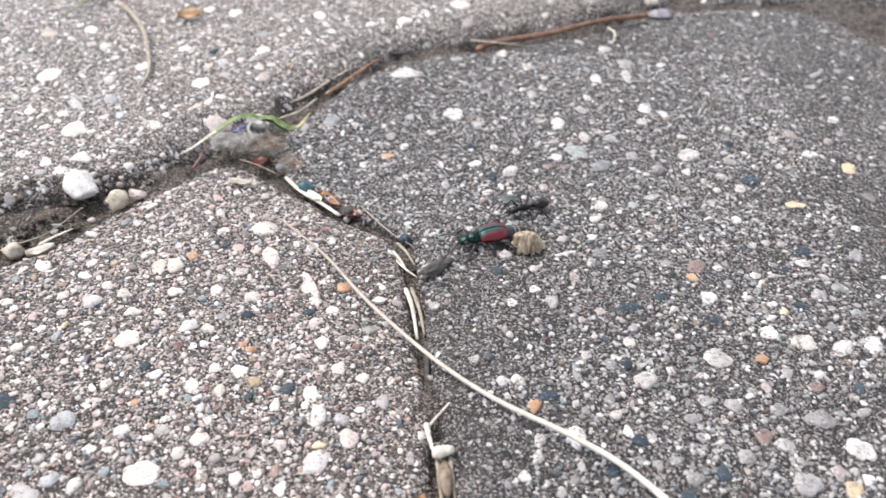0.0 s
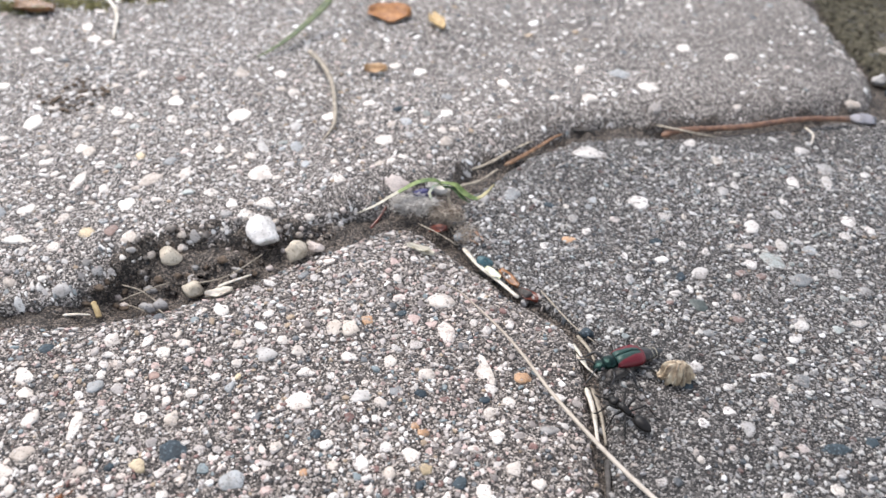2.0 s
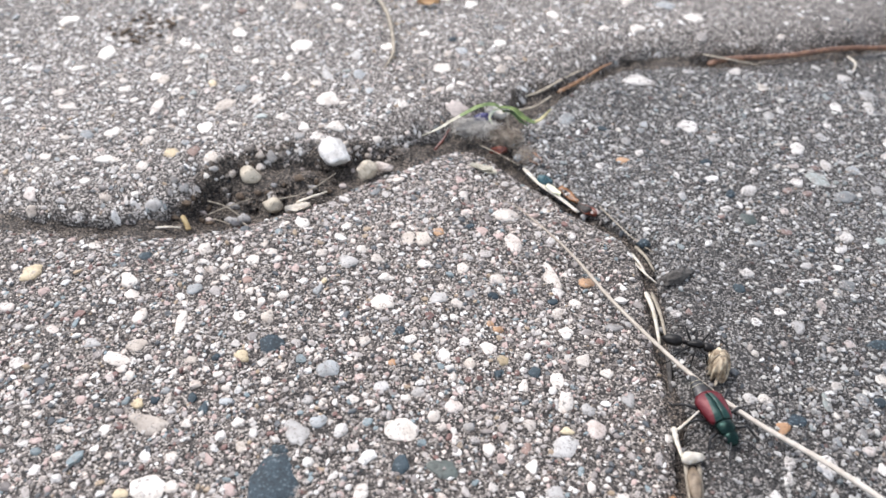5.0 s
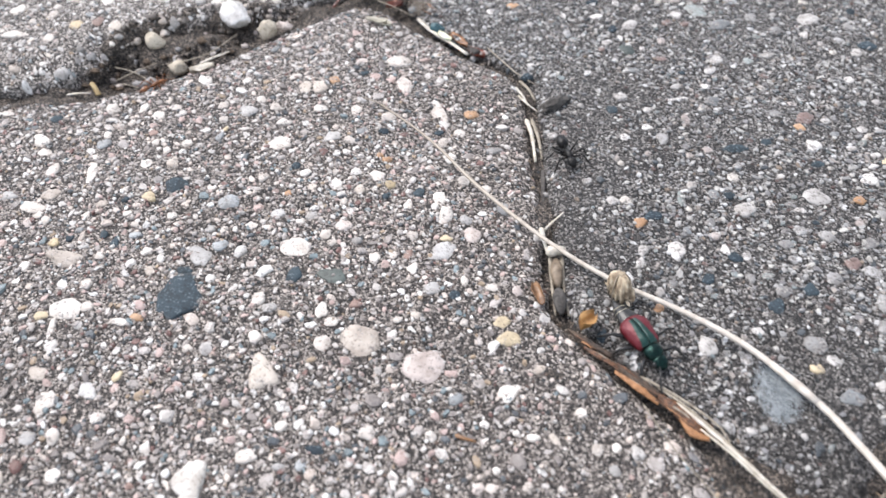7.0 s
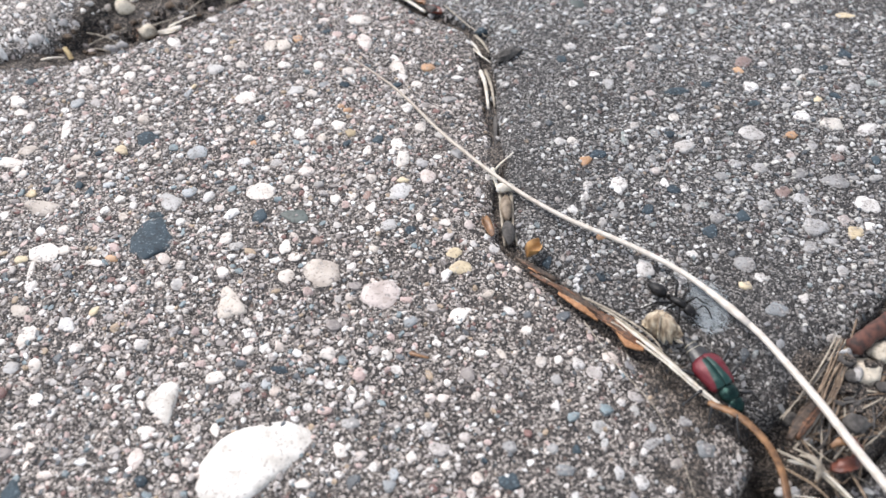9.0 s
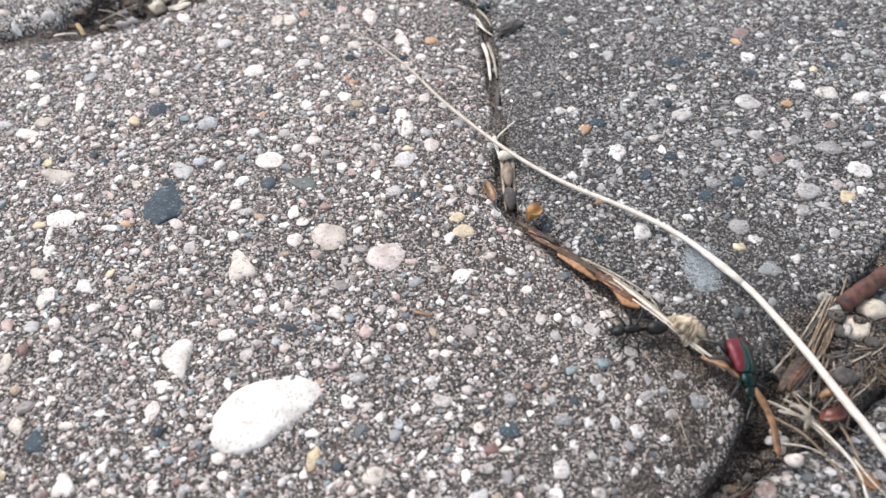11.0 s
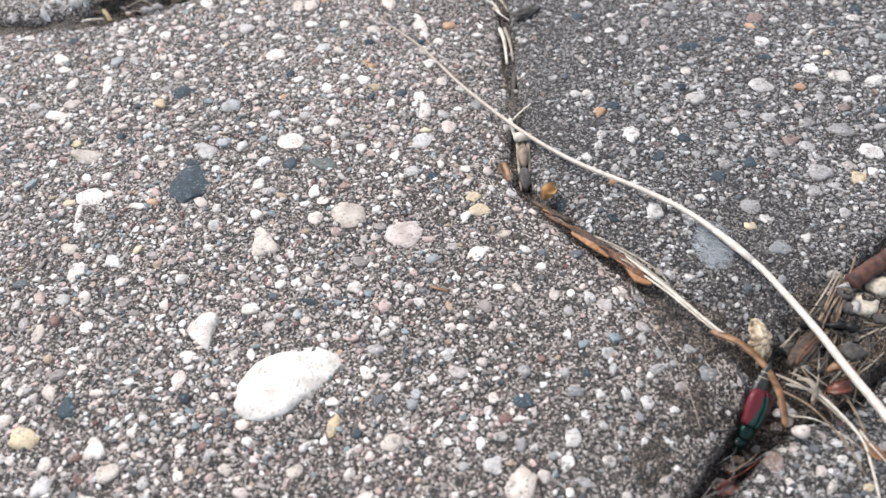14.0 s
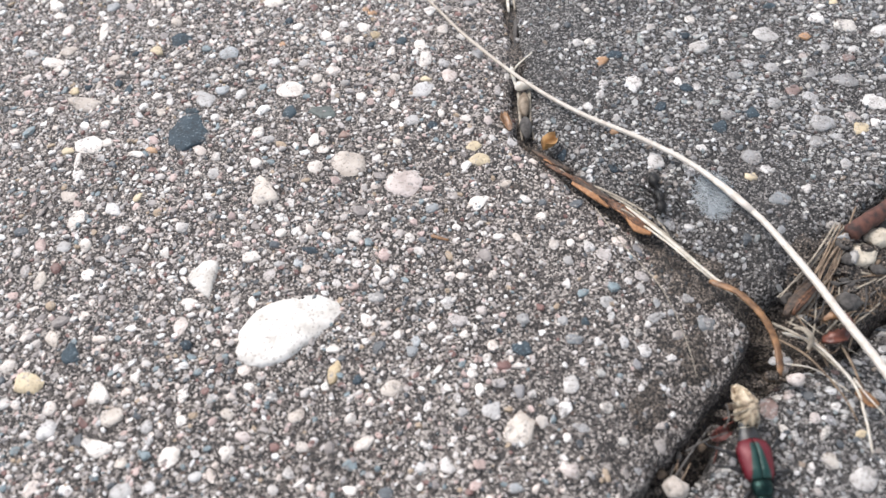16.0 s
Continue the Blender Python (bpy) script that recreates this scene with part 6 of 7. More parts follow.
straw("twig", "broken red-brown twig with a hollow end", [(30.0, 21.4, 0.3), (31.8, 22.9, 0.5), (35.0, 25.5, 0.4), (38.3, 28.3, 0.2)], 0.8, organic("red_brown_bark", (0.016, 0.008, 0.006), (0.1, 0.036, 0.023), 1500, 0.75), 0.9, 1.0, "twig", sides=12)
for k, (a, b, c, r_) in enumerate([((30.9, 24.2, 1.0), (29.6, 21.0, 0.2), (27.9, 17.0, -1.2), 0.14), ((29.9, 20.7, -0.2), (28.7, 18.6, -0.8), (27.8, 17.1, -1.4), 0.3), ((29.5, 20.5, -0.4), (28.2, 17.8, -1.0), (26.5, 15.4, -1.6), 0.34),
                                  ((27.5, 16.8, -1.0), (25.8, 14.5, -1.2), (24.4, 12.8, -1.4), 0.28), ((26.9, 16.4, -1.4), (25.5, 14.7, -1.6), (24.2, 13.7, -1.9), 0.26), ((28.9, 19.5, -0.8), (27.5, 16.4, -1.2), (25.4, 13.2, -1.4), 0.22),
                                  ((33.7, 21.6, -1.0), (32.3, 19.1, -1.2), (31.8, 17.4, -1.4), 0.3), ((29.9, 18.9, -1.2), (31.1, 18.3, -1.0), (32.7, 18.4, -1.4), 0.2), ((32.9, 20.1, -0.8), (32.0, 18.2, -1.2), (31.0, 16.9, -1.6), 0.25)]):
    straw("straw", "weathered straw heaped in the corner gap", [a, b, c], r_ * 0.75, (BROWNSTRAW, GREYSTRAW, BROWNSTRAW, GREYSTRAW)[k % 4], 0.35, 0.5)
for k, (pts, r_) in enumerate([([(22.4, 11.7, 0.0), (24.8, 10.4, 0.0), (27.2, 8.4, -0.6), (29.8, 5.9, -0.9)], 0.26), ([(22.7, 10.5, -0.4), (25.1, 8.9, -0.4), (27.3, 6.0, -0.7), (28.2, 3.8, -0.9)], 0.22),
                              ([(23.3, 11.2, -0.6), (25.7, 10.2, -0.3), (28.3, 7.0, -0.6), (28.8, 4.3, -0.8), (28.9, 1.3, -1.0)], 0.3), ([(23.9, 12.3, -0.6), (25.5, 11.2, -0.4), (26.8, 9.0, -0.8), (27.8, 8.2, -1.0)], 0.2),
                              ([(27.9, 10.5, -0.6), (28.5, 8.5, -0.5), (29.2, 5.8, -0.9)], 0.26), ([(23.3, 8.6, -1.2), (25.6, 8.2, -1.0), (28.3, 6.3, -1.1)], 0.14), ([(25.0, 13.1, -0.8), (26.4, 11.4, -0.5), (29.4, 9.8, -0.9)], 0.12),
                              ([(26.2, 10.3, -0.5), (27.0, 9.5, -0.4), (28.0, 10.5, -0.5)], 0.1), ([(28.5, 7.6, -0.8), (29.1, 6.1, -0.6), (30.4, 4.5, -0.9)], 0.18)]):
    straw("straw", "pale straw spilling from the corner gap over the low stone", pts, r_ * 0.55, (GREYSTRAW, BROWNSTRAW, STRAW)[k % 3], 0.6, 0.6)
for k in range(60):
    u = rng.uniform(0, 1)
    c0 = np.array((26 + 9 * u + rng.uniform(-1.5, 1.5), 12.5 + 9 * u + rng.uniform(-2.5, 1.5), -1.6 + rng.uniform(-0.3, 0.6)))
    a_ = math.atan2(1, 1.1) + rng.uniform(-0.7, 0.7) + (math.pi / 2 if k % 5 == 0 else 0)
    half = rng.uniform(1.2, 2.8) * np.array((math.cos(a_), math.sin(a_), rng.uniform(-0.15, 0.15)))
    straw("straw", "fine weathered straw in the corner gap", [tuple(c0 - half), tuple(c0 + np.array((0.1, -0.1, 0.25))), tuple(c0 + half)], rng.uniform(0.05, 0.13), (BROWNSTRAW, BARK, GREYSTRAW, BARK, BROWNSTRAW)[k % 5], 0.7, 0.6)
for k in range(13):
    u = rng.uniform(-1, 1)
    a_, m_, z_ = np.array((30.2, 22.2, 0.2)), np.array((28.1, 18.1, -0.6)), np.array((25.4, 14.0, -1.3))
    off = np.array((1.0, -0.8, 0.0))
    p3 = [a_ + off * (u * 0.7 + rng.uniform(-0.4, 0.4)), m_ + off * (u + rng.uniform(-0.7, 0.7)), z_ + off * (1.6 * u + rng.uniform(-1.3, 1.3))]
    straw("straw", "thin tan straw fanned out in the corner gap", [tuple(q + np.array((0, 0, rng.uniform(-0.4, 0.3)))) for q in p3], rng.uniform(0.05, 0.12), (GREYSTRAW, BROWNSTRAW, BROWNSTRAW, BARK, BROWNSTRAW)[k % 5], 0.6, 0.6)
woody = thing("bark_curl", "curled dark brown woody bark in the corner gap", "bark", "litter in the joints")
plank("splinter", [(24.0, 13.3, -1.2), (25.0, 14.7, -0.6), (26.7, 16.8, -0.8)], [0.3, 0.6, 0.3], 0.25, DARKBARK, woody, 21)
plank("splinter", [(24.5, 13.3, -0.8), (25.3, 14.4, -0.3), (26.8, 16.2, -0.6)], [0.15, 0.35, 0.2], 0.2, SPLINTER, woody, 22)
plank("splinter", [(24.4, 14.5, -1.0), (25.4, 15.8, -0.8), (26.8, 17.5, -1.0)], [0.1, 0.3, 0.15], 0.2, DARKBARK, woody, 23)
lump("bark_chip", "grey weathered block of bark in the corner gap", (29.4, 15.0, -1.0), (2.4, 1.8, 1.4), BARK, "bark", "litter in the joints", 57, 0.3, 20)
curl = thing("curled_husk", "curled pale grey husk in the corner gap", "husk", "litter in the joints")
blade("leaf", [(24.1, 11.4, 0.0), (24.7, 10.9, 0.6), (25.2, 10.2, 0.4), (25.0, 9.5, -0.2)], [0.12, 0.25, 0.28, 0.1], GREYSTRAW, curl)
bud = thing("bud_scales", "curled dark red-brown bud scales in the corner gap", "bud scale", "litter in the joints")
BUD = organic("dark_red_bud", (0.04, 0.012, 0.008), (0.15, 0.045, 0.025), 1200, 0.4)
plank("scale", [(26.4, 10.8, -0.4), (26.9, 10.7, 0.1), (27.9, 11.0, 0.2), (28.6, 11.9, 0.1)], [0.35, 0.6, 0.6, 0.25], 0.22, BUD, bud, 5)
plank("scale", [(28.3, 11.5, 0.3), (28.3, 12.3, 0.5), (27.7, 12.8, 0.4), (26.9, 12.6, 0.0)], [0.25, 0.5, 0.5, 0.2], 0.2, BUD, bud, 6)
plank("scale", [(27.6, 12.3, 0.6), (27.1, 12.5, 0.7), (26.5, 12.2, 0.3)], [0.15, 0.35, 0.15], 0.15, NEEDLE, bud, 7)
for k, q in enumerate([(28.5, 16.9, -1.0), (29.4, 17.3, -1.0), (30.0, 17.0, -1.1), (29.5, 16.4, -1.2), (28.2, 16.1, -1.2)]):
    lump("seed_husk", "black shiny seed husk in the corner gap", q, (1.1, 0.5, 0.5), BARK, "seed", "seed husks", 110 + k, 0.1, 25 * k - 20)
flake("leaf_scrap", "red-brown leaf scrap by the low stone", (29.1, 5.7, -0.8), 1.9, 1.1, -40, NEEDLE, "leaf scrap", seed=64)
flake("leaf_scrap", "dark red leaf scrap in the gap between the stones", (18.3, 2.8, -3.6), 1.8, 1.3, 30, organic("dark_red_scrap", (0.025, 0.008, 0.006), (0.085, 0.02, 0.015), 1500, 0.5), "leaf scrap", seed=65)
lump("pebble", "pinkish flat stone at the edge of the low stone", (24.1, 7.3, -1.2), (1.7, 1.3, 0.9), STONES["P"], seed=54)
lump("pebble", "cream angular pebble in the gap", (14.0, -2.8, -1.2), (2.0, 1.8, 1.6), STONES["K"], seed=55)
for k, q in enumerate([(22.8, 9.1, -1.9), (23.4, 8.4, -1.9), (22.4, 7.8, -1.9), (23.8, 9.2, -1.9), (23.3, 10.0, -2.0)]):
    lump("pebble", "small gravel crumb in the gap by the corner", q, (1.1, 0.9, 0.8), (STONES["G"], STONES["K"], SOIL)[k % 3], seed=130 + k)
for k in range(40):
    u = rng.uniform(0, 1)
    x, y = 24 + 13 * u + rng.uniform(-1.5, 1.5), 13.5 + 11 * u + rng.uniform(-2, 2)
    lump("soil_crumb", "crumb of dark soil in the corner gap", (x, y, float(soil_height(np.array([x]), np.array([y]))[0]) + 0.3), (rng.uniform(0.8, 2.0), rng.uniform(0.7, 1.6), rng.uniform(0.6, 1.3)),
         [SOIL, BARK, SOIL, STONES["G"]][k % 4], "soil", "soil crumbs", 150 + k, 0.3)
for k, (a, b, c) in enumerate([((15.1, 0.5, -2.0), (16.6, 1.4, -1.6), (18.4, 2.2, -1.5)), ((14.0, -1.9, -2.2), (15.8, 0.9, -1.8), (17.3, 3.0, -2.0)), ((18.5, 4.8, -1.8), (18.5, 3.4, -1.4), (18.1, 2.6, -1.8))]):
    straw("straw", "short dark straw in the gap between the stones", [a, b, c], 0.1, BARK)
for k in range(12):
    u = rng.uniform(0, 1)
    c0 = np.array((14.0 + 8.5 * u + rng.uniform(-0.6, 0.6), -1.5 + 9.5 * u + rng.uniform(-0.6, 0.6), -3.9 + rng.uniform(-0.5, 0.7)))
    a_ = math.atan2(1.1, 0.85) + rng.uniform(-0.5, 0.5)
    half = rng.uniform(0.8, 2.0) * np.array((math.cos(a_), math.sin(a_), rng.uniform(-0.2, 0.2)))
    straw("straw", "fine brown straw in the gap beside the low stone", [tuple(c0 - half), tuple(c0 + np.array((0.1, -0.1, 0.2))), tuple(c0 + half)], rng.uniform(0.05, 0.12), (BROWNSTRAW, BARK, BROWNSTRAW, SCALE)[k % 4], 0.7, 0.6)
for k in range(14):
    u = k / 13
    lump("soil_crumb", "crumb of dark soil in the gap beside the low stone", (13.2 + 9.3 * u + rng.uniform(-0.5, 0.5), -2 + 10.6 * u + rng.uniform(-0.5, 0.5), -4.2 + rng.uniform(-0.3, 0.4)), (rng.uniform(0.7, 1.6), rng.uniform(0.6, 1.3), rng.uniform(0.6, 1.0)), (SOIL, DUST, SOIL, BARK)[k % 4], "soil", "soil crumbs", 360 + k, 0.3)
fluff("root_fibres", "tangled fine brown root fibres in the corner gap", (31, 17, -1.9), (3.6, 2.6, 0.6), 90, BROWNSTRAW, 31, 0.03, 2.6, "root fibres")
fluff("cobweb_patch", "thin whitish cobweb film on the dark stone", (18.6, 25.2, 0.12), (1.7, 2.7, 0.25), 700, organic("white_web", (0.42, 0.46, 0.48), (0.6, 0.64, 0.66), 900, 0.8), 15, 0.008, 1.6, "cobweb", hug=1)

# ---------------------------------------------------------------- the beetle
GREEN, n_, l_, b_ = material("metallic_green_cuticle", 0.28, 0.75)
t_ = texture(n_, l_, "ShaderNodeTexNoise", 6000, 3)
r_ = ramp(n_, [(0.3, (0.003, 0.01, 0.009)), (0.7, (0.009, 0.034, 0.028))])
l_.new(t_.outputs[0], r_.inputs[0])
l_.new(r_.outputs[0], b_.inputs["Base Color"])
relief(n_, l_, b_, t_.outputs[0], 0.00005, 0.6)

ELYTRA, n_, l_, b_ = material("red_and_green_wing_case", 0.4, 0.2)
c_, s_ = n_.new("ShaderNodeTexCoord"), n_.new("ShaderNodeSeparateXYZ")
l_.new(c_.outputs["Object"], s_.inputs[0])
def calc(kind, a, b):
    m = n_.new("ShaderNodeMath")
    m.operation = kind
    for i, v in enumerate((a, b)):
        if isinstance(v, bpy.types.NodeSocket):
            l_.new(v, m.inputs[i])
        else:
            m.inputs[i].default_value = v
    return m.outputs[0]
t_ = texture(n_, l_, "ShaderNodeTexNoise", 5000, 3)
edge = calc("SUBTRACT", calc("ADD", calc("MULTIPLY", s_.outputs["X"], 0.15), 0.00058), calc("ABSOLUTE", s_.outputs["Y"], 0))
edge = calc("ADD", calc("MULTIPLY", edge, 4500.0), calc("MULTIPLY", t_.outputs[0], 0.4))
back = calc("MULTIPLY", calc("ADD", s_.outputs["X"], 0.0016), 3000.0)
edge = calc("MINIMUM", edge, back)
r_ = ramp(n_, [(0.1, (0.105, 0.005, 0.011)), (0.5, (0.005, 0.034, 0.027))])
l_.new(edge, r_.inputs[0])
l_.new(r_.outputs[0], b_.inputs["Base Color"])
relief(n_, l_, b_, t_.outputs[0], 0.00006, 0.7)

BLACK = organic("black_cuticle", (0.008, 0.008, 0.009), (0.025, 0.022, 0.02), 3000, 0.3)
CREAM = organic("cream_band", (0.28, 0.25, 0.18), (0.4, 0.37, 0.28), 2000, 0.5)
ANTBLACK = organic("dark_brown_black_cuticle", (0.003, 0.0026, 0.0024), (0.01, 0.008, 0.007), 2500, 0.42)
ANTBLACK.node_tree.nodes["Principled BSDF"].inputs["Specular IOR Level"].default_value = 0.3


def limb(name, parent, hip, knee, foot, tip, r0, mat, label=""):
    """A jointed leg: the hip is its origin, so that it can swing."""
    h = Vector(hip)
    pts = [Vector(q) - h for q in (hip, knee, foot, tip)]
    line, rad = [], []
    for (a, b), (ra, rb) in zip(zip(pts, pts[1:]), ((r0, r0 * 0.8), (r0 * 0.62, r0 * 0.5), (r0 * 0.4, r0 * 0.25))):
        for k in range(4):
            u = k / 4
            line.append(tuple(a.lerp(b, u)))
            rad.append(ra + (rb - ra) * u + r0 * 0.18 * math.sin(math.pi * u))
    line.append(tuple(pts[-1]))
    rad.append(r0 * 0.15)
    ob = part(name, tube(line, rad, 7), mat, parent, label)
    ob.location = h * MM
    return ob


def wing_case(side):
    """One domed, hard wing case, with thickness; side is +1 or -1."""
    bm, rows, cols, g = bmesh.new(), 14, 9, {}
    for layer, off in ((0, 0.0), (1, -0.07)):
        for i in range(rows):
            u = i / (rows - 1)
            x = 1.15 - 3.1 * u
            w = float(np.interp(u, [0, 0.08, 0.4, 0.75, 0.92, 1], [0.85, 1.05, 1.22, 1.3, 1.0, 0.45])) + off
            h = float(np.interp(u, [0, 0.15, 0.6, 0.9, 1], [0.5, 0.72, 0.8, 0.55, 0.3])) + off
            for j in range(cols):
                a = radians(1.5 + 92 * j / (cols - 1))
                g[layer, i, j] = bm.verts.new((x * MM, side * (w * math.sin(a) + 0.01) * MM, (0.95 + h * math.cos(a) ** 0.8 * 1.0 if math.cos(a) > 0 else 0.95 + h * math.cos(a)) * MM))
        for i in range(rows - 1):
            for j in range(cols - 1):
                bm.faces.new([g[layer, p, q] for p, q in ((i, j), (i + 1, j), (i + 1, j + 1), (i, j + 1))])
    rim = [(i, 0) for i in range(rows)] + [(rows - 1, j) for j in range(1, cols)] + [(i, cols - 1) for i in range(rows - 2, -1, -1)] + [(0, j) for j in range(cols - 2, 0, -1)]
    for a, b in zip(rim, rim[1:] + rim[:1]):
        bm.faces.new((g[0, a[0], a[1]], g[1, a[0], a[1]], g[1, b[0], b[1]], g[0, b[0], b[1]]))
    bmesh.ops.recalc_face_normals(bm, faces=bm.faces)
    return bm


def beetle():
    top = thing("beetle", "soft-winged beetle with red wing cases and a metallic green back", "beetle")
    belly = part("abdomen", loft([(1.2, 0.5, 0.75, 0.35), (0.4, 0.95, 0.8, 0.5), (-1.0, 1.05, 0.8, 0.55), (-2.2, 0.9, 0.78, 0.5), (-2.9, 0.66, 0.75, 0.4), (-3.5, 0.46, 0.72, 0.3), (-3.95, 0.26, 0.7, 0.18), (-4.25, 0.06, 0.68, 0.06)]), BLACK, top, "black pointed abdomen")
    for x, w, h in ((-2.3, 0.87, 0.49), (-2.8, 0.7, 0.42), (-3.25, 0.56, 0.36)):
        part("band", loft([(x + 0.04, w, 0.75, h), (x, w + 0.02, 0.75, h + 0.02), (x - 0.04, w - 0.03, 0.75, h - 0.02)]), CREAM, belly, "pale band round the abdomen")
    for s in (1, -1):
        part("wing_case", wing_case(s), ELYTRA, top, "red wing case, green along the seam")
    part("thorax", loft([(1.1, 0.62, 0.95, 0.4), (1.3, 0.78, 0.98, 0.48), (1.75, 0.8, 0.98, 0.5), (2.15, 0.7, 0.95, 0.44), (2.35, 0.48, 0.92, 0.34)]), GREEN, top, "metallic green neck shield")
    head = part("head", loft([(2.2, 0.5, 0.88, 0.34), (2.45, 0.68, 0.86, 0.38), (2.8, 0.66, 0.8, 0.36), (3.1, 0.46, 0.72, 0.28), (3.3, 0.24, 0.66, 0.18)]), GREEN, top, "dark green head")
    for s in (1, -1):
        part("eye", loft([(2.42, 0.05, 0.92, 0.05), (2.52, 0.16, 0.92, 0.17), (2.66, 0.19, 0.92, 0.2), (2.8, 0.15, 0.92, 0.16), (2.88, 0.04, 0.92, 0.05)], 10), BLACK, head).location = (0, s * 0.62 * MM, 0)
        part("antenna", tube(spline([(3.0, s * 0.3, 0.85), (3.6, s * 0.75, 1.2), (4.3, s * 1.2, 1.0), (5.0, s * 1.5, 0.7)], 5), [0.09, 0.07, 0.1, 0.07, 0.1, 0.07, 0.1, 0.07, 0.1, 0.07, 0.1, 0.07, 0.09, 0.06, 0.07, 0.04], 6), BLACK, head)
    legs = []
    for s in (1, -1):
        for hip, knee, foot, tip in (((1.6, 0.6, 0.6), (2.2, 1.7, 0.95), (2.9, 2.2, 0.1), (3.3, 2.4, 0.03)), ((0.4, 0.8, 0.55), (0.3, 2.1, 1.0), (0.1, 2.9, 0.1), (-0.1, 3.3, 0.03)), ((-0.6, 0.8, 0.55), (-1.4, 2.0, 1.05), (-2.3, 2.7, 0.1), (-2.8, 2.9, 0.03))):
            legs.append(limb("leg", top, *((q[0], s * q[1], q[2]) for q in (hip, knee, foot, tip)), 0.18, BLACK))
    return top, legs


BEETLE, BEETLE_LEGS = beetle()
BEETLE.scale = (1.05, 1.04, 1.08)


# ---------------------------------------------------------------- the dry husk that is dragged
HUSK_MAT, n_, l_, b_ = material("tan_papery_husk", 0.65)
c_, s_ = n_.new("ShaderNodeTexCoord"), n_.new("ShaderNodeTexNoise")
s_.inputs["Scale"].default_value, s_.inputs["Detail"].default_value = 1300, 5
l_.new(c_.outputs["Object"], s_.inputs["Vector"])
r_ = ramp(n_, [(0.34, (0.09, 0.06, 0.038)), (0.48, (0.29, 0.22, 0.145)), (0.68, (0.54, 0.46, 0.34))])
l_.new(s_.outputs[0], r_.inputs[0])
l_.new(r_.outputs[0], b_.inputs["Base Color"])
relief(n_, l_, b_, s_.outputs[0], 0.00012, 0.9)


def husk():
    """A crumpled, pleated cup of dry flower bracts."""
    top = thing("dry_husk", "crumpled pleated tan flower husk dragged over the stone", "husk")
    bm, rings, cols = bmesh.new(), 8, 78
    g = {}
    for layer in (0, 1):
        for i in range(rings):
            u = i / (rings - 1)
            rad = (0.3 + 1.15 * math.sin(u * 1.75)) * (1 - 0.06 * layer)
            for j in range(cols):
                a = j * math.tau / cols
                pleat = 1 + 0.1 * math.sin(13 * a) * (0.3 + u) + 0.16 * math.sin(2 * a + 1) + 0.1 * math.sin(3 * a + 4 * u)
                g[layer, i, j] = bm.verts.new((rad * pleat * math.cos(a) * MM, 0.78 * rad * pleat * math.sin(a) * MM, (2.4 - 2.2 * u * u + 0.22 * math.sin(9 * a + 1) * u - 0.08 * layer) * MM))
        for i in range(rings - 1):
            for j in range(cols):
                k = (j + 1) % cols
                bm.faces.new((g[layer, i, j], g[layer, i + 1, j], g[layer, i + 1, k], g[layer, i, k]))
    for i in (0, rings - 1):
        for j in range(cols):
            k = (j + 1) % cols
            bm.faces.new((g[0, i, j], g[1, i, j], g[1, i, k], g[0, i, k]))
    bmesh.ops.recalc_face_normals(bm, faces=bm.faces)
    cup = part("cup", bm, HUSK_MAT, top)
    part("hollow", loft([(-0.32, 0.1, 2.38, 0.04), (-0.2, 0.28, 2.4, 0.08), (0.2, 0.28, 2.4, 0.08), (0.32, 0.1, 2.38, 0.04)], 12), HUSK_MAT, cup, "sunken crown at the top")
    for k in range(9):
        a = k * math.tau / 9 + 0.2
        part("rib", tube(spline([(0.4 * math.cos(a), 0.32 * math.sin(a), 2.4), (1.0 * math.cos(a), 0.78 * math.sin(a), 1.95), (1.48 * math.cos(a), 1.15 * math.sin(a), 0.9), (1.52 * math.cos(a), 1.2 * math.sin(a), 0.15)], 4), [0.06] * 12 + [0.03], 5), GREYSTRAW, cup)
    for k, (a, s, tl) in enumerate(((200, 2.3, 20), (20, 1.8, 30))):
        fl = flake("bract", "", (1.15 * math.cos(radians(a)), 0.95 * math.sin(radians(a)), 0.75), s, 1.5, a, HUSK_MAT, "", 0.3, 0.08, tl, seed=80 + k, parent=top)
    part("stalk", tube(spline([(1.2, 0, 0.5), (1.9, 0.1, 0.35), (2.6, 0.0, 0.5)], 4), [0.18] * 6 + [0.15, 0.13, 0.1], 8), GREYSTRAW, top)
    top.scale = (0.88, 0.88, 1.05)
    return top


HUSK = husk()


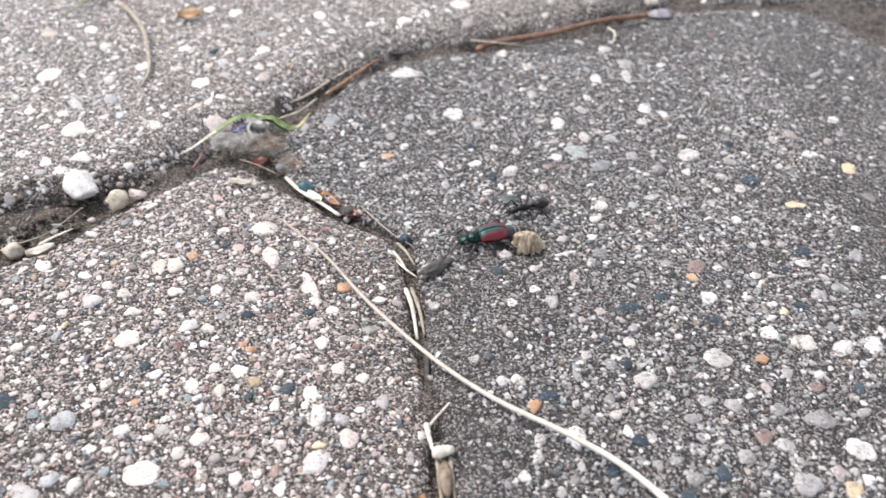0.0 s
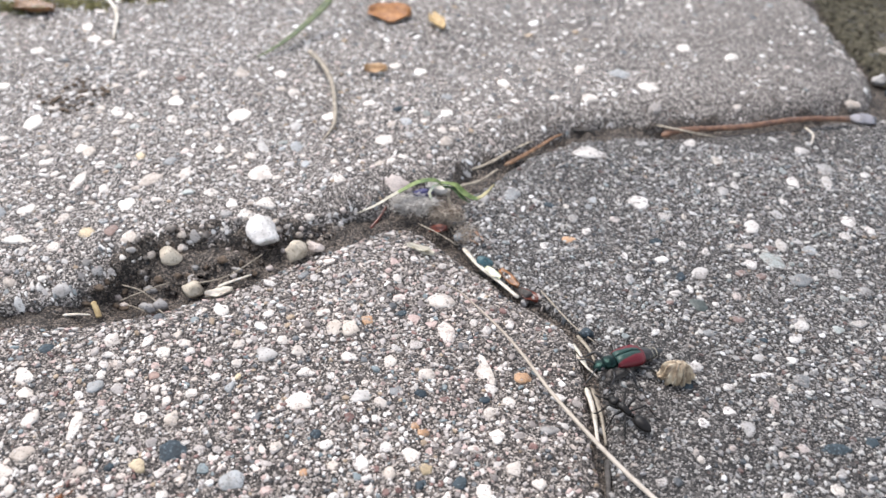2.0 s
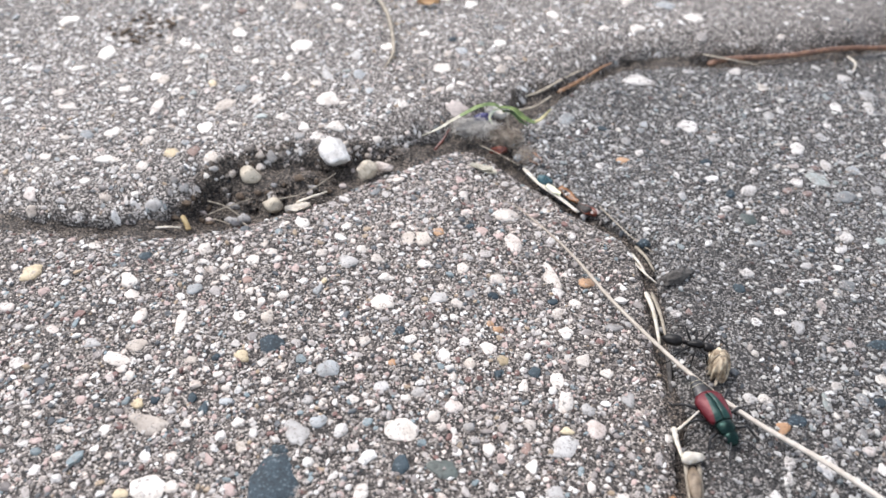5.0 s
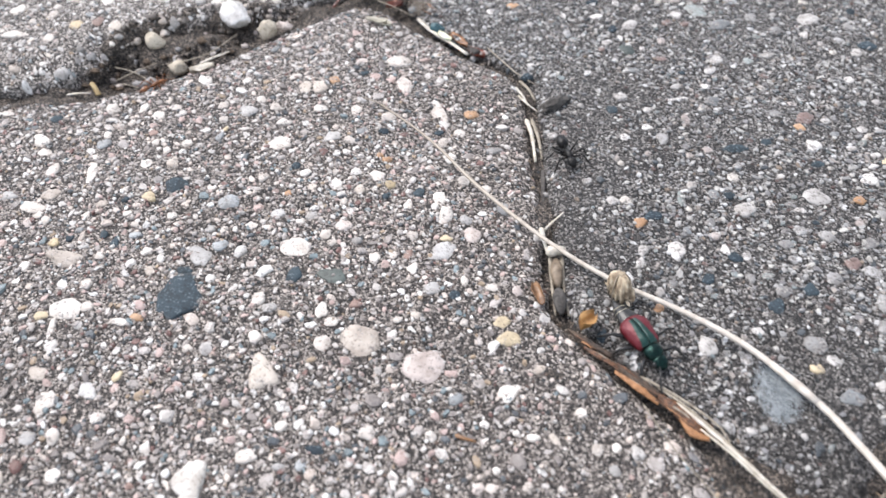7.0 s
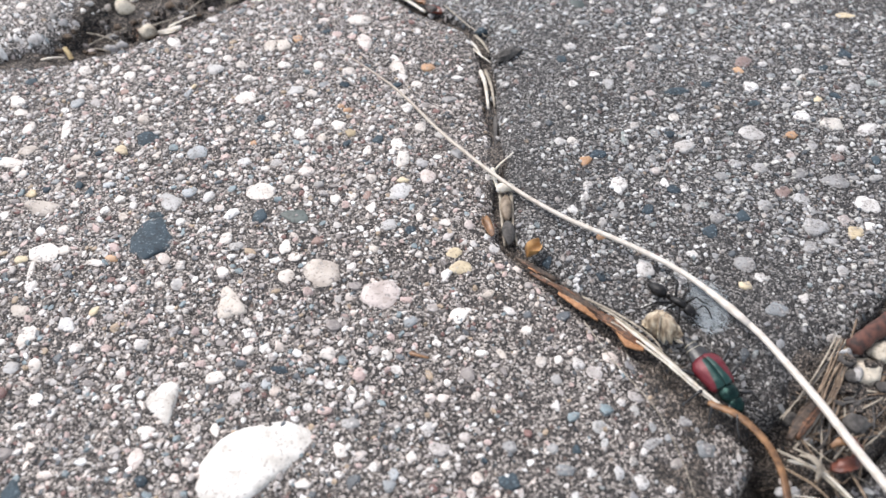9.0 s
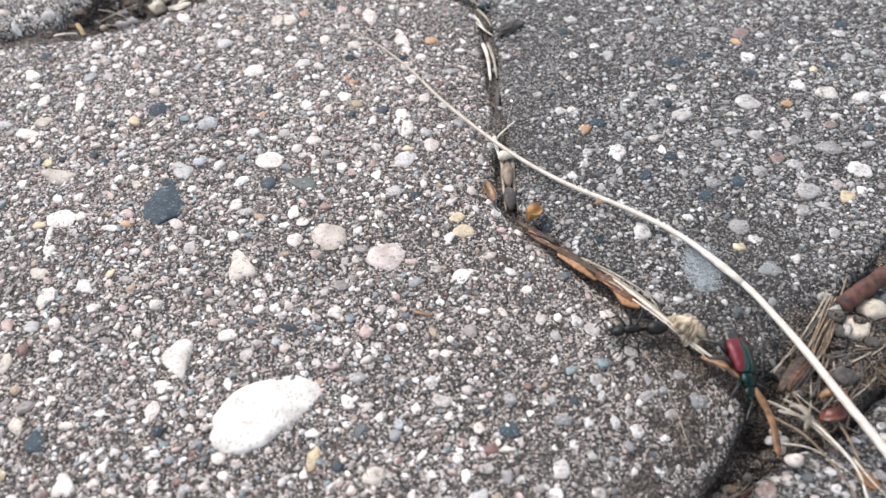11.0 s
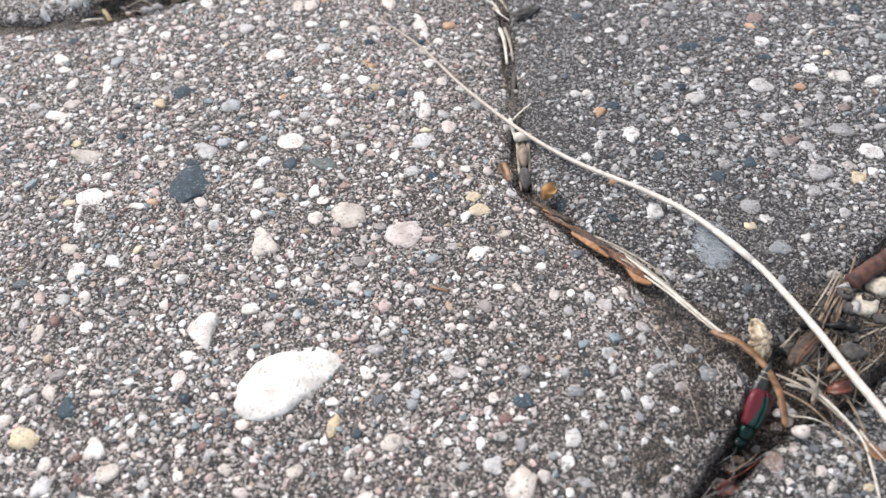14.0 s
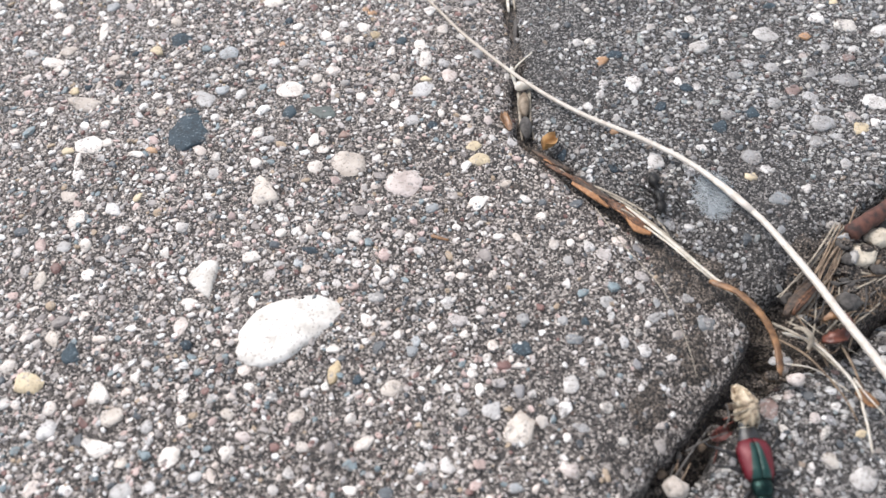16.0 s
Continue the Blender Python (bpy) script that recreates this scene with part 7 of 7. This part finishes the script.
# ---------------------------------------------------------------- the ant
def ant(cuticle, label):
    top = thing("ant", label, "ant", "ants")
    part("gaster", loft([(-0.75, 0.12, 0.75, 0.12), (-1.0, 0.5, 0.8, 0.46), (-1.5, 0.64, 0.82, 0.58), (-2.1, 0.6, 0.78, 0.52), (-2.6, 0.36, 0.72, 0.34), (-2.85, 0.08, 0.68, 0.08)]), cuticle, top)
    part("waist", loft([(-0.35, 0.16, 0.72, 0.16), (-0.5, 0.18, 0.85, 0.3), (-0.62, 0.17, 0.86, 0.3), (-0.8, 0.1, 0.74, 0.12)], 10), cuticle, top)
    part("thorax", loft([(-0.4, 0.2, 0.78, 0.2), (-0.1, 0.32, 0.85, 0.3), (0.4, 0.36, 0.95, 0.36), (0.9, 0.4, 0.98, 0.4), (1.2, 0.26, 0.92, 0.26), (1.35, 0.14, 0.9, 0.14)]), cuticle, top)
    head = part("head", loft([(1.25, 0.3, 0.9, 0.24), (1.45, 0.52, 0.9, 0.38), (1.8, 0.55, 0.85, 0.4), (2.15, 0.42, 0.78, 0.32), (2.4, 0.24, 0.72, 0.2)]), cuticle, top)
    for s in (1, -1):
        part("mandible", tube(spline([(2.3, s * 0.22, 0.7), (2.6, s * 0.26, 0.66), (2.78, s * 0.06, 0.64)], 4), [0.1, 0.1, 0.09, 0.09, 0.08, 0.07, 0.06, 0.05, 0.03], 6), cuticle, head)
        part("antenna", tube(spline([(2.15, s * 0.25, 0.98), (2.5, s * 0.95, 1.35), (3.1, s * 1.0, 1.05), (3.7, s * 0.7, 0.7)], 4), [0.055] * 6 + [0.065] * 6 + [0.05], 6), cuticle, head)
    legs = []
    for s in (1, -1):
        for hip, knee, foot, tip in (((0.9, 0.3, 0.75), (1.5, 1.3, 1.35), (2.0, 2.0, 0.15), (2.4, 2.3, 0.03)), ((0.5, 0.32, 0.7), (0.4, 1.6, 1.4), (0.3, 2.5, 0.15), (0.2, 2.9, 0.03)), ((0.05, 0.3, 0.7), (-0.8, 1.6, 1.45), (-1.8, 2.4, 0.15), (-2.3, 2.7, 0.03))):
            legs.append(limb("leg", top, *((q[0], s * q[1], q[2]) for q in (hip, knee, foot, tip)), 0.12, cuticle))
    return top, legs


ANT, ANT_LEGS = ant(ANTBLACK, "small black-brown ant running over the paving")
SMALL_ANT, SMALL_ANT_LEGS = ant(organic("amber_brown_cuticle", (0.07, 0.022, 0.006), (0.24, 0.085, 0.022), 3000, 0.35), "tiny amber-brown ant running over the pale paving")
ANT.scale = (0.96, 0.96, 0.96)
SMALL_ANT.scale = (0.66, 0.66, 0.66)


# ---------------------------------------------------------------- pebbles set in the stones, last
for key, pv in PAVERS.items():
    fixed = [(f, kind) for kind, rows in PLACED.get(key, {}).items() for f in rows]
    r = random.Random(ord(key))
    for n, (f, kind) in enumerate(fixed):
        embed(STONE_OBJECTS[key], pv, kind, *f[:5], shape=f[5] if len(f) > 5 else r.randrange(14))
    rows = sown(key, pv, [f for f, _ in fixed])
    near = {"A": (-60, -12, 22, 70), "B": (-10, 15, 42, 90), "C": (-80, 57, 0, 110), "D": (12, -8, 36, 20), "E": (40, 124, 60, 140)}[key]
    room = max(0, 300 - len(fixed)) if key in "AB" else 150
    singles, rest = [], []
    for row in rows:
        x, y = row[:2]
        (singles if len(singles) < room and row[2] > 1.2 and near[0] < x < near[2] and near[1] < y < near[3] else rest).append(row)
    kinds = "WWKWWKKPGGGPPSGBWKGWKKGVPRWWKKGPGWKGGWPKV" if key in "AC" else "WKWGVWVKBGSWPWVSKRGBKWSVWGKWGWWBVGKPSGVWWGS"
    for row in singles:
        embed(STONE_OBJECTS[key], pv, r.choice(kinds), *(float(q) for q in row), shape=r.randrange(14))
    # greyer gravel at A's low corner: shade on the slope put into colour
    darkened = [q for q in rest if key == "A" and math.hypot(q[0] - 18, q[1] - 6) < 14 + 5 * math.sin(2.3 * q[0] + q[1])]
    rest = [q for q in rest if q not in darkened] if darkened else rest
    bed = part("fine_gravel", gravel("fine_gravel", pv, rest, STONE_LABELS[key][4]), STONE_LABELS[key][4], STONE_OBJECTS[key], "fine mixed gravel set in the worn concrete")
    tagged(bed, kind="stuff")
    if darkened:
        tagged(part("fine_gravel", gravel("fine_gravel", pv, darkened, GRAVEL_B), GRAVEL_B, STONE_OBJECTS[key], "fine gravel still skinned with grey cement"), kind="stuff")
    if key in "ABCD":
        field = {"C": (-95, 56, 20, 135), "A": (-72, -12, 22, 82), "B": (-20, 15, 46, 108), "D": (8, -10, 40, 26)}[key]
        grains = part("sand_grains", sand("sand_grains", key, pv, field, {"A": 2.6, "C": 1.9}.get(key, 4.0)), STONE_LABELS[key][4], STONE_OBJECTS[key], "coarse sand grains in the worn cement")
        tagged(grains, kind="stuff")


# ---------------------------------------------------------------- what moves
def motions():
    # the beetle: seconds, x, y, z (mm), nose down, lean, heading
    beetle_rows = [
        (0, 5.0, 65.8, 0.0, 0, 0, -163),
        (0.2, 6.2, 68.9, -0.0, 0, 0, -174),
        (0.4, 5.4, 67.3, -0.0, 0, 0, -229),
        (0.6, 5.2, 63.2, -0.0, 0, 1, -231),
        (0.8, 5.2, 63.2, -0.0, 0, 1, -198),
        (1.0, 3.2, 64.2, -0.0, 0, 1, -187),
        (1.2, 2.2, 64.7, -0.0, 0, 1, -181),
        (1.4, 2.1, 63.8, -0.0, 0, 1, -198),
        (1.6, 1.3, 62.7, -0.0, 0, 1, -179),
        (1.8, 0.4, 62.1, -0.0, 0, 2, -158),
        (2.0, -0.4, 62.3, -0.0, 0, 2, -150),
        (2.2, -1.3, 61.4, -0.0, 0, 2, -139),
        (2.4, -1.3, 58.4, -0.0, 1, 2, -118),
        (2.6, -0.5, 56.7, -0.0, 1, 2, -114),
        (2.8, -0.4, 56.1, -0.0, 1, 2, -104),
        (3.0, -1.7, 55.2, -0.0, 1, 3, -78),
        (3.2, -2.7, 54.2, -0.0, 1, 3, -74),
        (5.3, 3.1, 42.3, -0.1, 1, 5, -62),
        (5.6, 4.4, 41.4, -0.1, 1, 5, -80),
        (5.8, 5.7, 40.8, -0.1, 1, 5, -81),
        (6.0, 5.8, 38.5, -0.1, 1, 5, -65),
        (6.2, 5.9, 37.1, -0.1, 1, 6, -70),
        (6.4, 6.7, 35.4, -0.1, 1, 6, -72),
        (6.6, 6.1, 33.9, -0.1, 1, 6, -69),
        (6.8, 6.0, 31.9, -0.1, 2, 6, -62),
        (7.0, 7.7, 29.2, -0.1, 2, 6, -57),
        (7.2, 9.2, 27.3, -0.1, 2, 6, -56),
        (7.4, 10.5, 26.9, -0.1, 2, 7, -55),
        (7.6, 11.0, 25.3, -0.1, 2, 7, -53),
        (7.8, 11.4, 24.1, -0.1, 2, 7, -51),
        (8.0, 12.5, 22.9, -0.1, 2, 7, -49),
        (8.3, 13.8, 21.8, -0.1, 2, 7, -49),
        (8.6, 15.6, 20.5, -0.2, 2, 8, -54),
        (8.8, 17.2, 18.9, -0.3, 2, 8, -57),
        (9.0, 18.4, 17.8, -0.4, 3, 8, -59),
        (9.2, 18.8, 16.6, -0.5, 4, 2, -56),
        (11.3, 20.1, 14.1, -0.2, 12, -38, -82),
        (11.5, 20.2, 11.9, -0.6, 18, -40, -85),
        (11.7, 21.2, 11.4, -1.0, 23, -40, -91),
        (11.9, 21.1, 11.0, -1.4, 29, -41, -98),
        (12.1, 20.8, 11.0, -1.8, 32, -41, -104),
        (12.3, 20.4, 11.2, -2.0, 32, -41, -103),
        (12.6, 19.3, 11.3, -1.8, 32, -43, -98),
        (12.8, 18.8, 11.1, -1.6, 31, -43, -98),
        (13.0, 19.1, 11.2, -1.6, 31, -43, -101),
        (13.2, 19.3, 11.2, -1.6, 31, -44, -103),
        (13.4, 19.4, 10.7, -1.6, 31, -44, -107),
        (13.6, 20.3, 10.0, -1.8, 31, -44, -110),
        (13.8, 20.4, 9.7, -2.1, 31, -44, -111),
        (14.0, 20.2, 9.5, -2.3, 31, -45, -112),
        (14.5, 19.9, 9.4, -2.3, 30, -46, -109),
        (14.8, 20.6, 8.8, -2.6, 30, -46, -105),
        (15.0, 20.7, 7.9, -2.4, 25, -30, -102),
        (15.2, 20.3, 6.6, -2.2, 20, -12, -98),
        (15.4, 19.8, 5.3, -2.1, 15, -4, -93),
        (15.6, 18.9, 3.4, -2.2, 10, 0, -91),
        (15.8, 19.5, 1.4, -2.3, 7, 0, -94),
        (16.0, 20.2, -0.3, -2.3, 4, 0, -81),
    ]
    walk(BEETLE, [(t, pose(x * MM, y * MM, z * MM, lean, down, turn)) for t, x, y, z, down, lean, turn in beetle_rows])
    # the husk behind it: seconds, x, y, z (mm), tip, turn
    husk_rows = [
        (0, 9.0, 64.3, 0.0, 0, 159),
        (0.2, 8.9, 65.5, 0.0, 0, 129),
        (0.4, 8.6, 64.7, 0.0, 0, 141),
        (0.6, 9.8, 62.1, 0.0, 0, 167),
        (0.8, 10.0, 62.4, 0.0, 0, 171),
        (1.0, 8.7, 63.4, 0.0, 0, 172),
        (1.2, 7.9, 63.3, 0.0, 0, 166),
        (1.4, 8.0, 62.6, 0.0, 0, 168),
        (1.6, 6.8, 61.7, 0.0, 0, 170),
        (1.8, 5.9, 61.7, 0.0, 0, 175),
        (2.0, 4.5, 61.3, 0.0, 0, 169),
        (2.2, 3.2, 60.5, 0.0, 0, 169),
        (2.4, 2.5, 59.8, 0.0, 0, 201),
        (2.6, 1.6, 59.7, 0.0, 0, 235),
        (2.8, 1.0, 60.2, 0.0, 0, 250),
        (3.0, -0.2, 59.7, 0.0, 0, 251),
        (3.2, -1.2, 55.6, 0.0, 0, 222),
        (5.3, 3.7, 49.1, 0.0, 0, 265),
        (5.6, 4.6, 48.8, 0.0, 0, 269),
        (5.8, 4.8, 47.4, 0.0, 0, 278),
        (6.0, 4.3, 44.6, 0.0, 0, 284),
        (6.2, 4.7, 43.1, 0.0, -6, 281),
        (6.4, 5.4, 41.5, 0.0, -12, 282),
        (6.6, 4.7, 39.2, 0.0, -15, 284),
        (6.8, 3.9, 37.0, 0.0, -15, 292),
        (7.0, 6.0, 34.1, 0.0, -15, 289),
        (7.2, 7.0, 32.4, 0.0, -15, 293),
        (7.4, 7.0, 31.5, 0.0, -15, 307),
        (7.6, 7.3, 28.9, 0.0, -15, 315),
        (7.8, 8.1, 27.1, 0.0, -15, 317),
        (8.0, 9.4, 26.5, 0.0, -15, 311),
        (8.3, 10.5, 26.1, 0.0, -15, 308),
        (8.6, 11.7, 25.3, 0.0, -15, 310),
        (8.8, 13.5, 23.4, -0.1, -15, 309),
        (9.0, 14.5, 22.1, -0.2, -15, 312),
        (9.2, 14.8, 21.1, -0.3, -13, 312),
        (11.3, 17.4, 17.6, -0.4, 14, 309),
        (11.5, 18.6, 17.4, -0.4, 16, 291),
        (11.7, 19.7, 17.2, -0.4, 19, 286),
        (11.9, 19.8, 16.4, -0.4, 21, 285),
        (12.1, 20.0, 16.7, -0.4, 24, 282),
        (12.3, 19.9, 16.8, -0.4, 26, 281),
        (12.6, 20.2, 16.5, -0.4, 30, 272),
        (12.8, 20.4, 15.8, -0.5, 33, 269),
        (13.0, 20.4, 15.6, -0.5, 35, 270),
        (13.2, 20.5, 15.5, -0.5, 35, 271),
        (13.4, 20.6, 15.6, -0.5, 35, 269),
        (13.6, 21.0, 15.4, -0.5, 35, 270),
        (13.8, 21.4, 15.3, -0.5, 35, 267),
        (14.0, 21.5, 15.2, -0.5, 35, 267),
        (14.5, 21.4, 14.3, -0.6, 35, 264),
        (14.8, 21.2, 14.4, -0.6, 35, 268),
        (15.0, 21.2, 13.6, -0.6, 35, 269),
        (15.2, 22.4, 11.3, -1.0, 32, 255),
        (15.4, 22.4, 7.7, -1.4, 29, 238),
        (15.6, 21.6, 5.8, -1.5, 26, 237),
        (15.8, 20.7, 4.8, -1.6, 23, 261),
        (16.0, 19.7, 4.4, -1.7, 20, 277),
    ]
    walk(HUSK, [(t, pose(x * MM, y * MM, z * MM, 0, tip, turn)) for t, x, y, z, tip, turn in husk_rows])
    # the ant: seconds, x, y, z (mm), heading
    ant_rows = [
        (0, 9.6, 70.7, 0.05, 200),
        (0.2, 10.3, 73.0, 0.05, 200),
        (0.4, 10.7, 74.5, 0.05, 240),
        (0.6, 16.6, 62.5, 0.05, 190),
        (0.8, 14.3, 61.7, 0.05, 170),
        (1.0, 12.7, 62.9, 0.05, 165),
        (1.2, 12.6, 63.1, 0.05, 163),
        (1.4, 12.4, 62.1, 0.05, 168),
        (1.6, 5.6, 58.1, 0.05, 185),
        (1.8, 0.2, 56.2, 0.05, 185),
        (2.0, -0.1, 55.6, 0.05, 140),
        (2.2, -0.8, 56.5, 0.05, 135),
        (2.4, 0.9, 53.6, 0.05, 145),
        (2.6, 3.4, 52.7, 0.05, 150),
        (2.8, 3.8, 52.9, 0.05, 152),
        (3.0, 7.2, 53.7, 0.05, 130),
        (3.2, 1.0, 66.0, 0.05, 100),
        (4.25, 0.6, 58.2, 0.05, 42),
        (5.3, 0.1, 50.5, 0.05, -15),
        (5.6, 1.7, 50.5, 0.05, -5),
        (5.8, 1.6, 50.1, 0.05, -5),
        (5.87, 1.1, 50.3, 0.05, 47),
        (5.93, 0.5, 50.6, 0.05, 98),
        (6.0, 0.0, 50.8, 0.05, 150),
        (6.2, -0.4, 50.5, 0.05, 130),
        (6.3, 6.2, 51.6, 0.05, 70),
        (6.4, 12.9, 52.8, 0.05, 10),
        (6.5, 11.3, 57.0, 0.05, 60),
        (6.6, 9.7, 61.2, 0.05, 110),
        (6.8, -4.8, 65.4, 0.05, 170),
        (6.9, -2.0, 59.0, 0.05, 230),
        (7.0, 0.7, 52.5, 0.05, 290),
        (7.2, 1.0, 43.7, 0.05, 280),
        (7.4, 2.8, 41.0, 0.05, 300),
        (7.6, 2.7, 40.4, 0.05, 270),
        (7.8, 6.6, 33.2, 0.05, 295),
        (8.0, 8.3, 30.6, 0.05, 300),
        (8.3, 10.2, 29.9, 0.05, 300),
        (8.6, 10.7, 29.7, 0.05, 320),
        (8.8, 13.8, 26.1, 0.05, 340),
        (9.0, 15.5, 25.2, 0.05, 320),
        (9.1, 16.4, 24.4, 0.05, 275),
        (9.2, 17.2, 23.5, 0.05, 230),
        (11.3, 9.3, 14.2, 0.05, 190),
        (11.5, -0.3, -0.5, 0.05, 230),
        (11.6, 2.5, -1.3, 0.05, 280),
        (11.7, 5.3, -2.1, 0.05, 330),
        (11.9, 14.8, 2.5, 0.05, 380),
        (12.1, 18.4, 4.1, 0.05, 420),
        (12.3, 18.4, 5.7, 0.05, 450),
        (12.45, 16.2, 4.9, 0.05, 500),
        (12.6, 14.0, 4.1, 0.05, 550),
        (12.8, 13.2, 3.1, 0.05, 560),
        (13.0, 7.3, 7.6, 0.05, 510),
        (13.1, 10.3, 14.1, 0.05, 468),
        (13.2, 13.4, 20.7, 0.05, 425),
        (13.4, 13.9, 21.1, 0.05, 400),
        (13.6, 14.7, 24.2, 0.05, 440),
        (13.7, 16.6, 21.8, 0.05, 380),
        (13.8, 18.5, 19.4, 0.05, 320),
        (14.0, 28.1, 17.5, -1.60, 360),
        (14.5, 35.9, 26.8, -1.60, 400),
        (14.65, 34.8, 29.2, 0.05, 445),
        (14.8, 33.6, 31.7, 0.05, 490),
        (15.0, 16.8, 33.0, 0.05, 535),
        (15.2, 14.0, 34.0, 0.05, 525),
        (15.4, 6.0, 40.4, 0.05, 500),
        (15.6, -1.4, 42.1, 0.05, 530),
        (15.67, 1.1, 40.7, 0.05, 583),
        (15.73, 3.5, 39.3, 0.05, 637),
        (15.8, 6.0, 37.9, 0.05, 690),
        (16.0, 13.3, 24.5, 0.05, 640),
    ]
    walk(ANT, [(t, pose(x * MM, y * MM, z * MM, 0, 0, turn)) for t, x, y, z, turn in ant_rows])
    # the stem, shoved along by the beetle: seconds, shift x, y (mm), turn
    stem_rows = [
        (0, -0.4, 8.2, -4.2),
        (0.5, 0.2, 8.4, -3.8),
        (1.0, 0.8, 8.4, -3.4),
        (3.2, 0.8, 8.4, -3.4),
        (5.3, 0.2, 7.8, -3.1),
        (6.0, 0.35, 4.98, -2.5),
        (6.3, -0.01, 4.39, -2.5),
        (6.6, 0.12, 2.88, -1.8),
        (7.0, 0.71, 0.33, 1.1),
        (7.5, 1.16, -0.51, -0.7),
        (16.0, 1.16, -0.51, -0.7),
    ]
    walk(STEM, [(t, pose((STEM_MID[0] + x) * MM, (STEM_MID[1] + y) * MM, 0, 0, 0, turn)) for t, x, y, turn in stem_rows])
    # the tiny brown ant: seconds, x, y, z (mm), heading
    small_rows = [
        (0, -47, 31, 0.1, 80), (1.7, -47, 32.5, 0.1, 80), (2.0, -46.6, 36.0, 0.1, 80), (2.2, -45.9, 38.9, 0.1, 78), (2.4, -45.5, 41.4, 0.1, 72), (2.6, -44.5, 44.4, 0.2, 64),
        (2.8, -42.9, 48.2, 0.2, 85), (2.9, -43.2, 48.9, 0.2, 130), (3.0, -44, 49.1, 0.2, 165), (3.1, -45.8, 48.7, 0.1, 190), (3.2, -47.9, 47.3, 0.1, 210), (3.6, -57, 41, 0.1, 212),
        (4.0, -65, 36.5, 0.1, 206), (4.5, -70.5, 33.5, 0.1, 230), (4.8, -71.5, 31.5, 0.1, 290), (5.1, -69.5, 31, 0.1, 340), (5.5, -64.5, 32.8, 0.1, 385), (5.9, -59.1, 36.5, 0.2, 400),
        (6.1, -56.5, 39.1, 0.2, 405), (6.3, -53.4, 41.8, 0.2, 415), (6.4, -52.2, 45.1, 0.1, 430), (6.5, -51.8, 47.6, 0.1, 445), (6.6, -52.6, 50.1, 0.1, 460), (6.7, -52.8, 52.3, 0.1, 440), (6.8, -52, 55.3, 0.1, 415),
        (7.0, -48.5, 60.5, -0.7, 410), (7.3, -47.5, 64.5, -1.6, 440), (7.8, -48.5, 66.5, -1.8, 500), (16, -48.7, 66.8, -1.8, 500),
    ]
    walk(SMALL_ANT, [(t, pose(x * MM, y * MM, z * MM, 0, 0, turn)) for t, x, y, z, turn in small_rows])
    # legs: quick tripod steps for the ants, slower ones for the beetle
    for legs, beat, swing in ((ANT_LEGS, 5.0, 16), (SMALL_ANT_LEGS, 5.0, 16), (BEETLE_LEGS, 2.2, 11)):
        for k, leg in enumerate(legs):
            phase = math.pi * (k % 3 + k // 3)
            side = 1 if k < 3 else -1
            hip = leg.location.copy()
            steps = [i * 0.1 for i in range(161)]
            walk(leg, [(t, Matrix.Translation(hip) @ pose(0, 0, 0, side * 5 * math.cos(math.tau * beat * t + phase), 0, side * swing * math.sin(math.tau * beat * t + phase))) for t in steps])


motions()
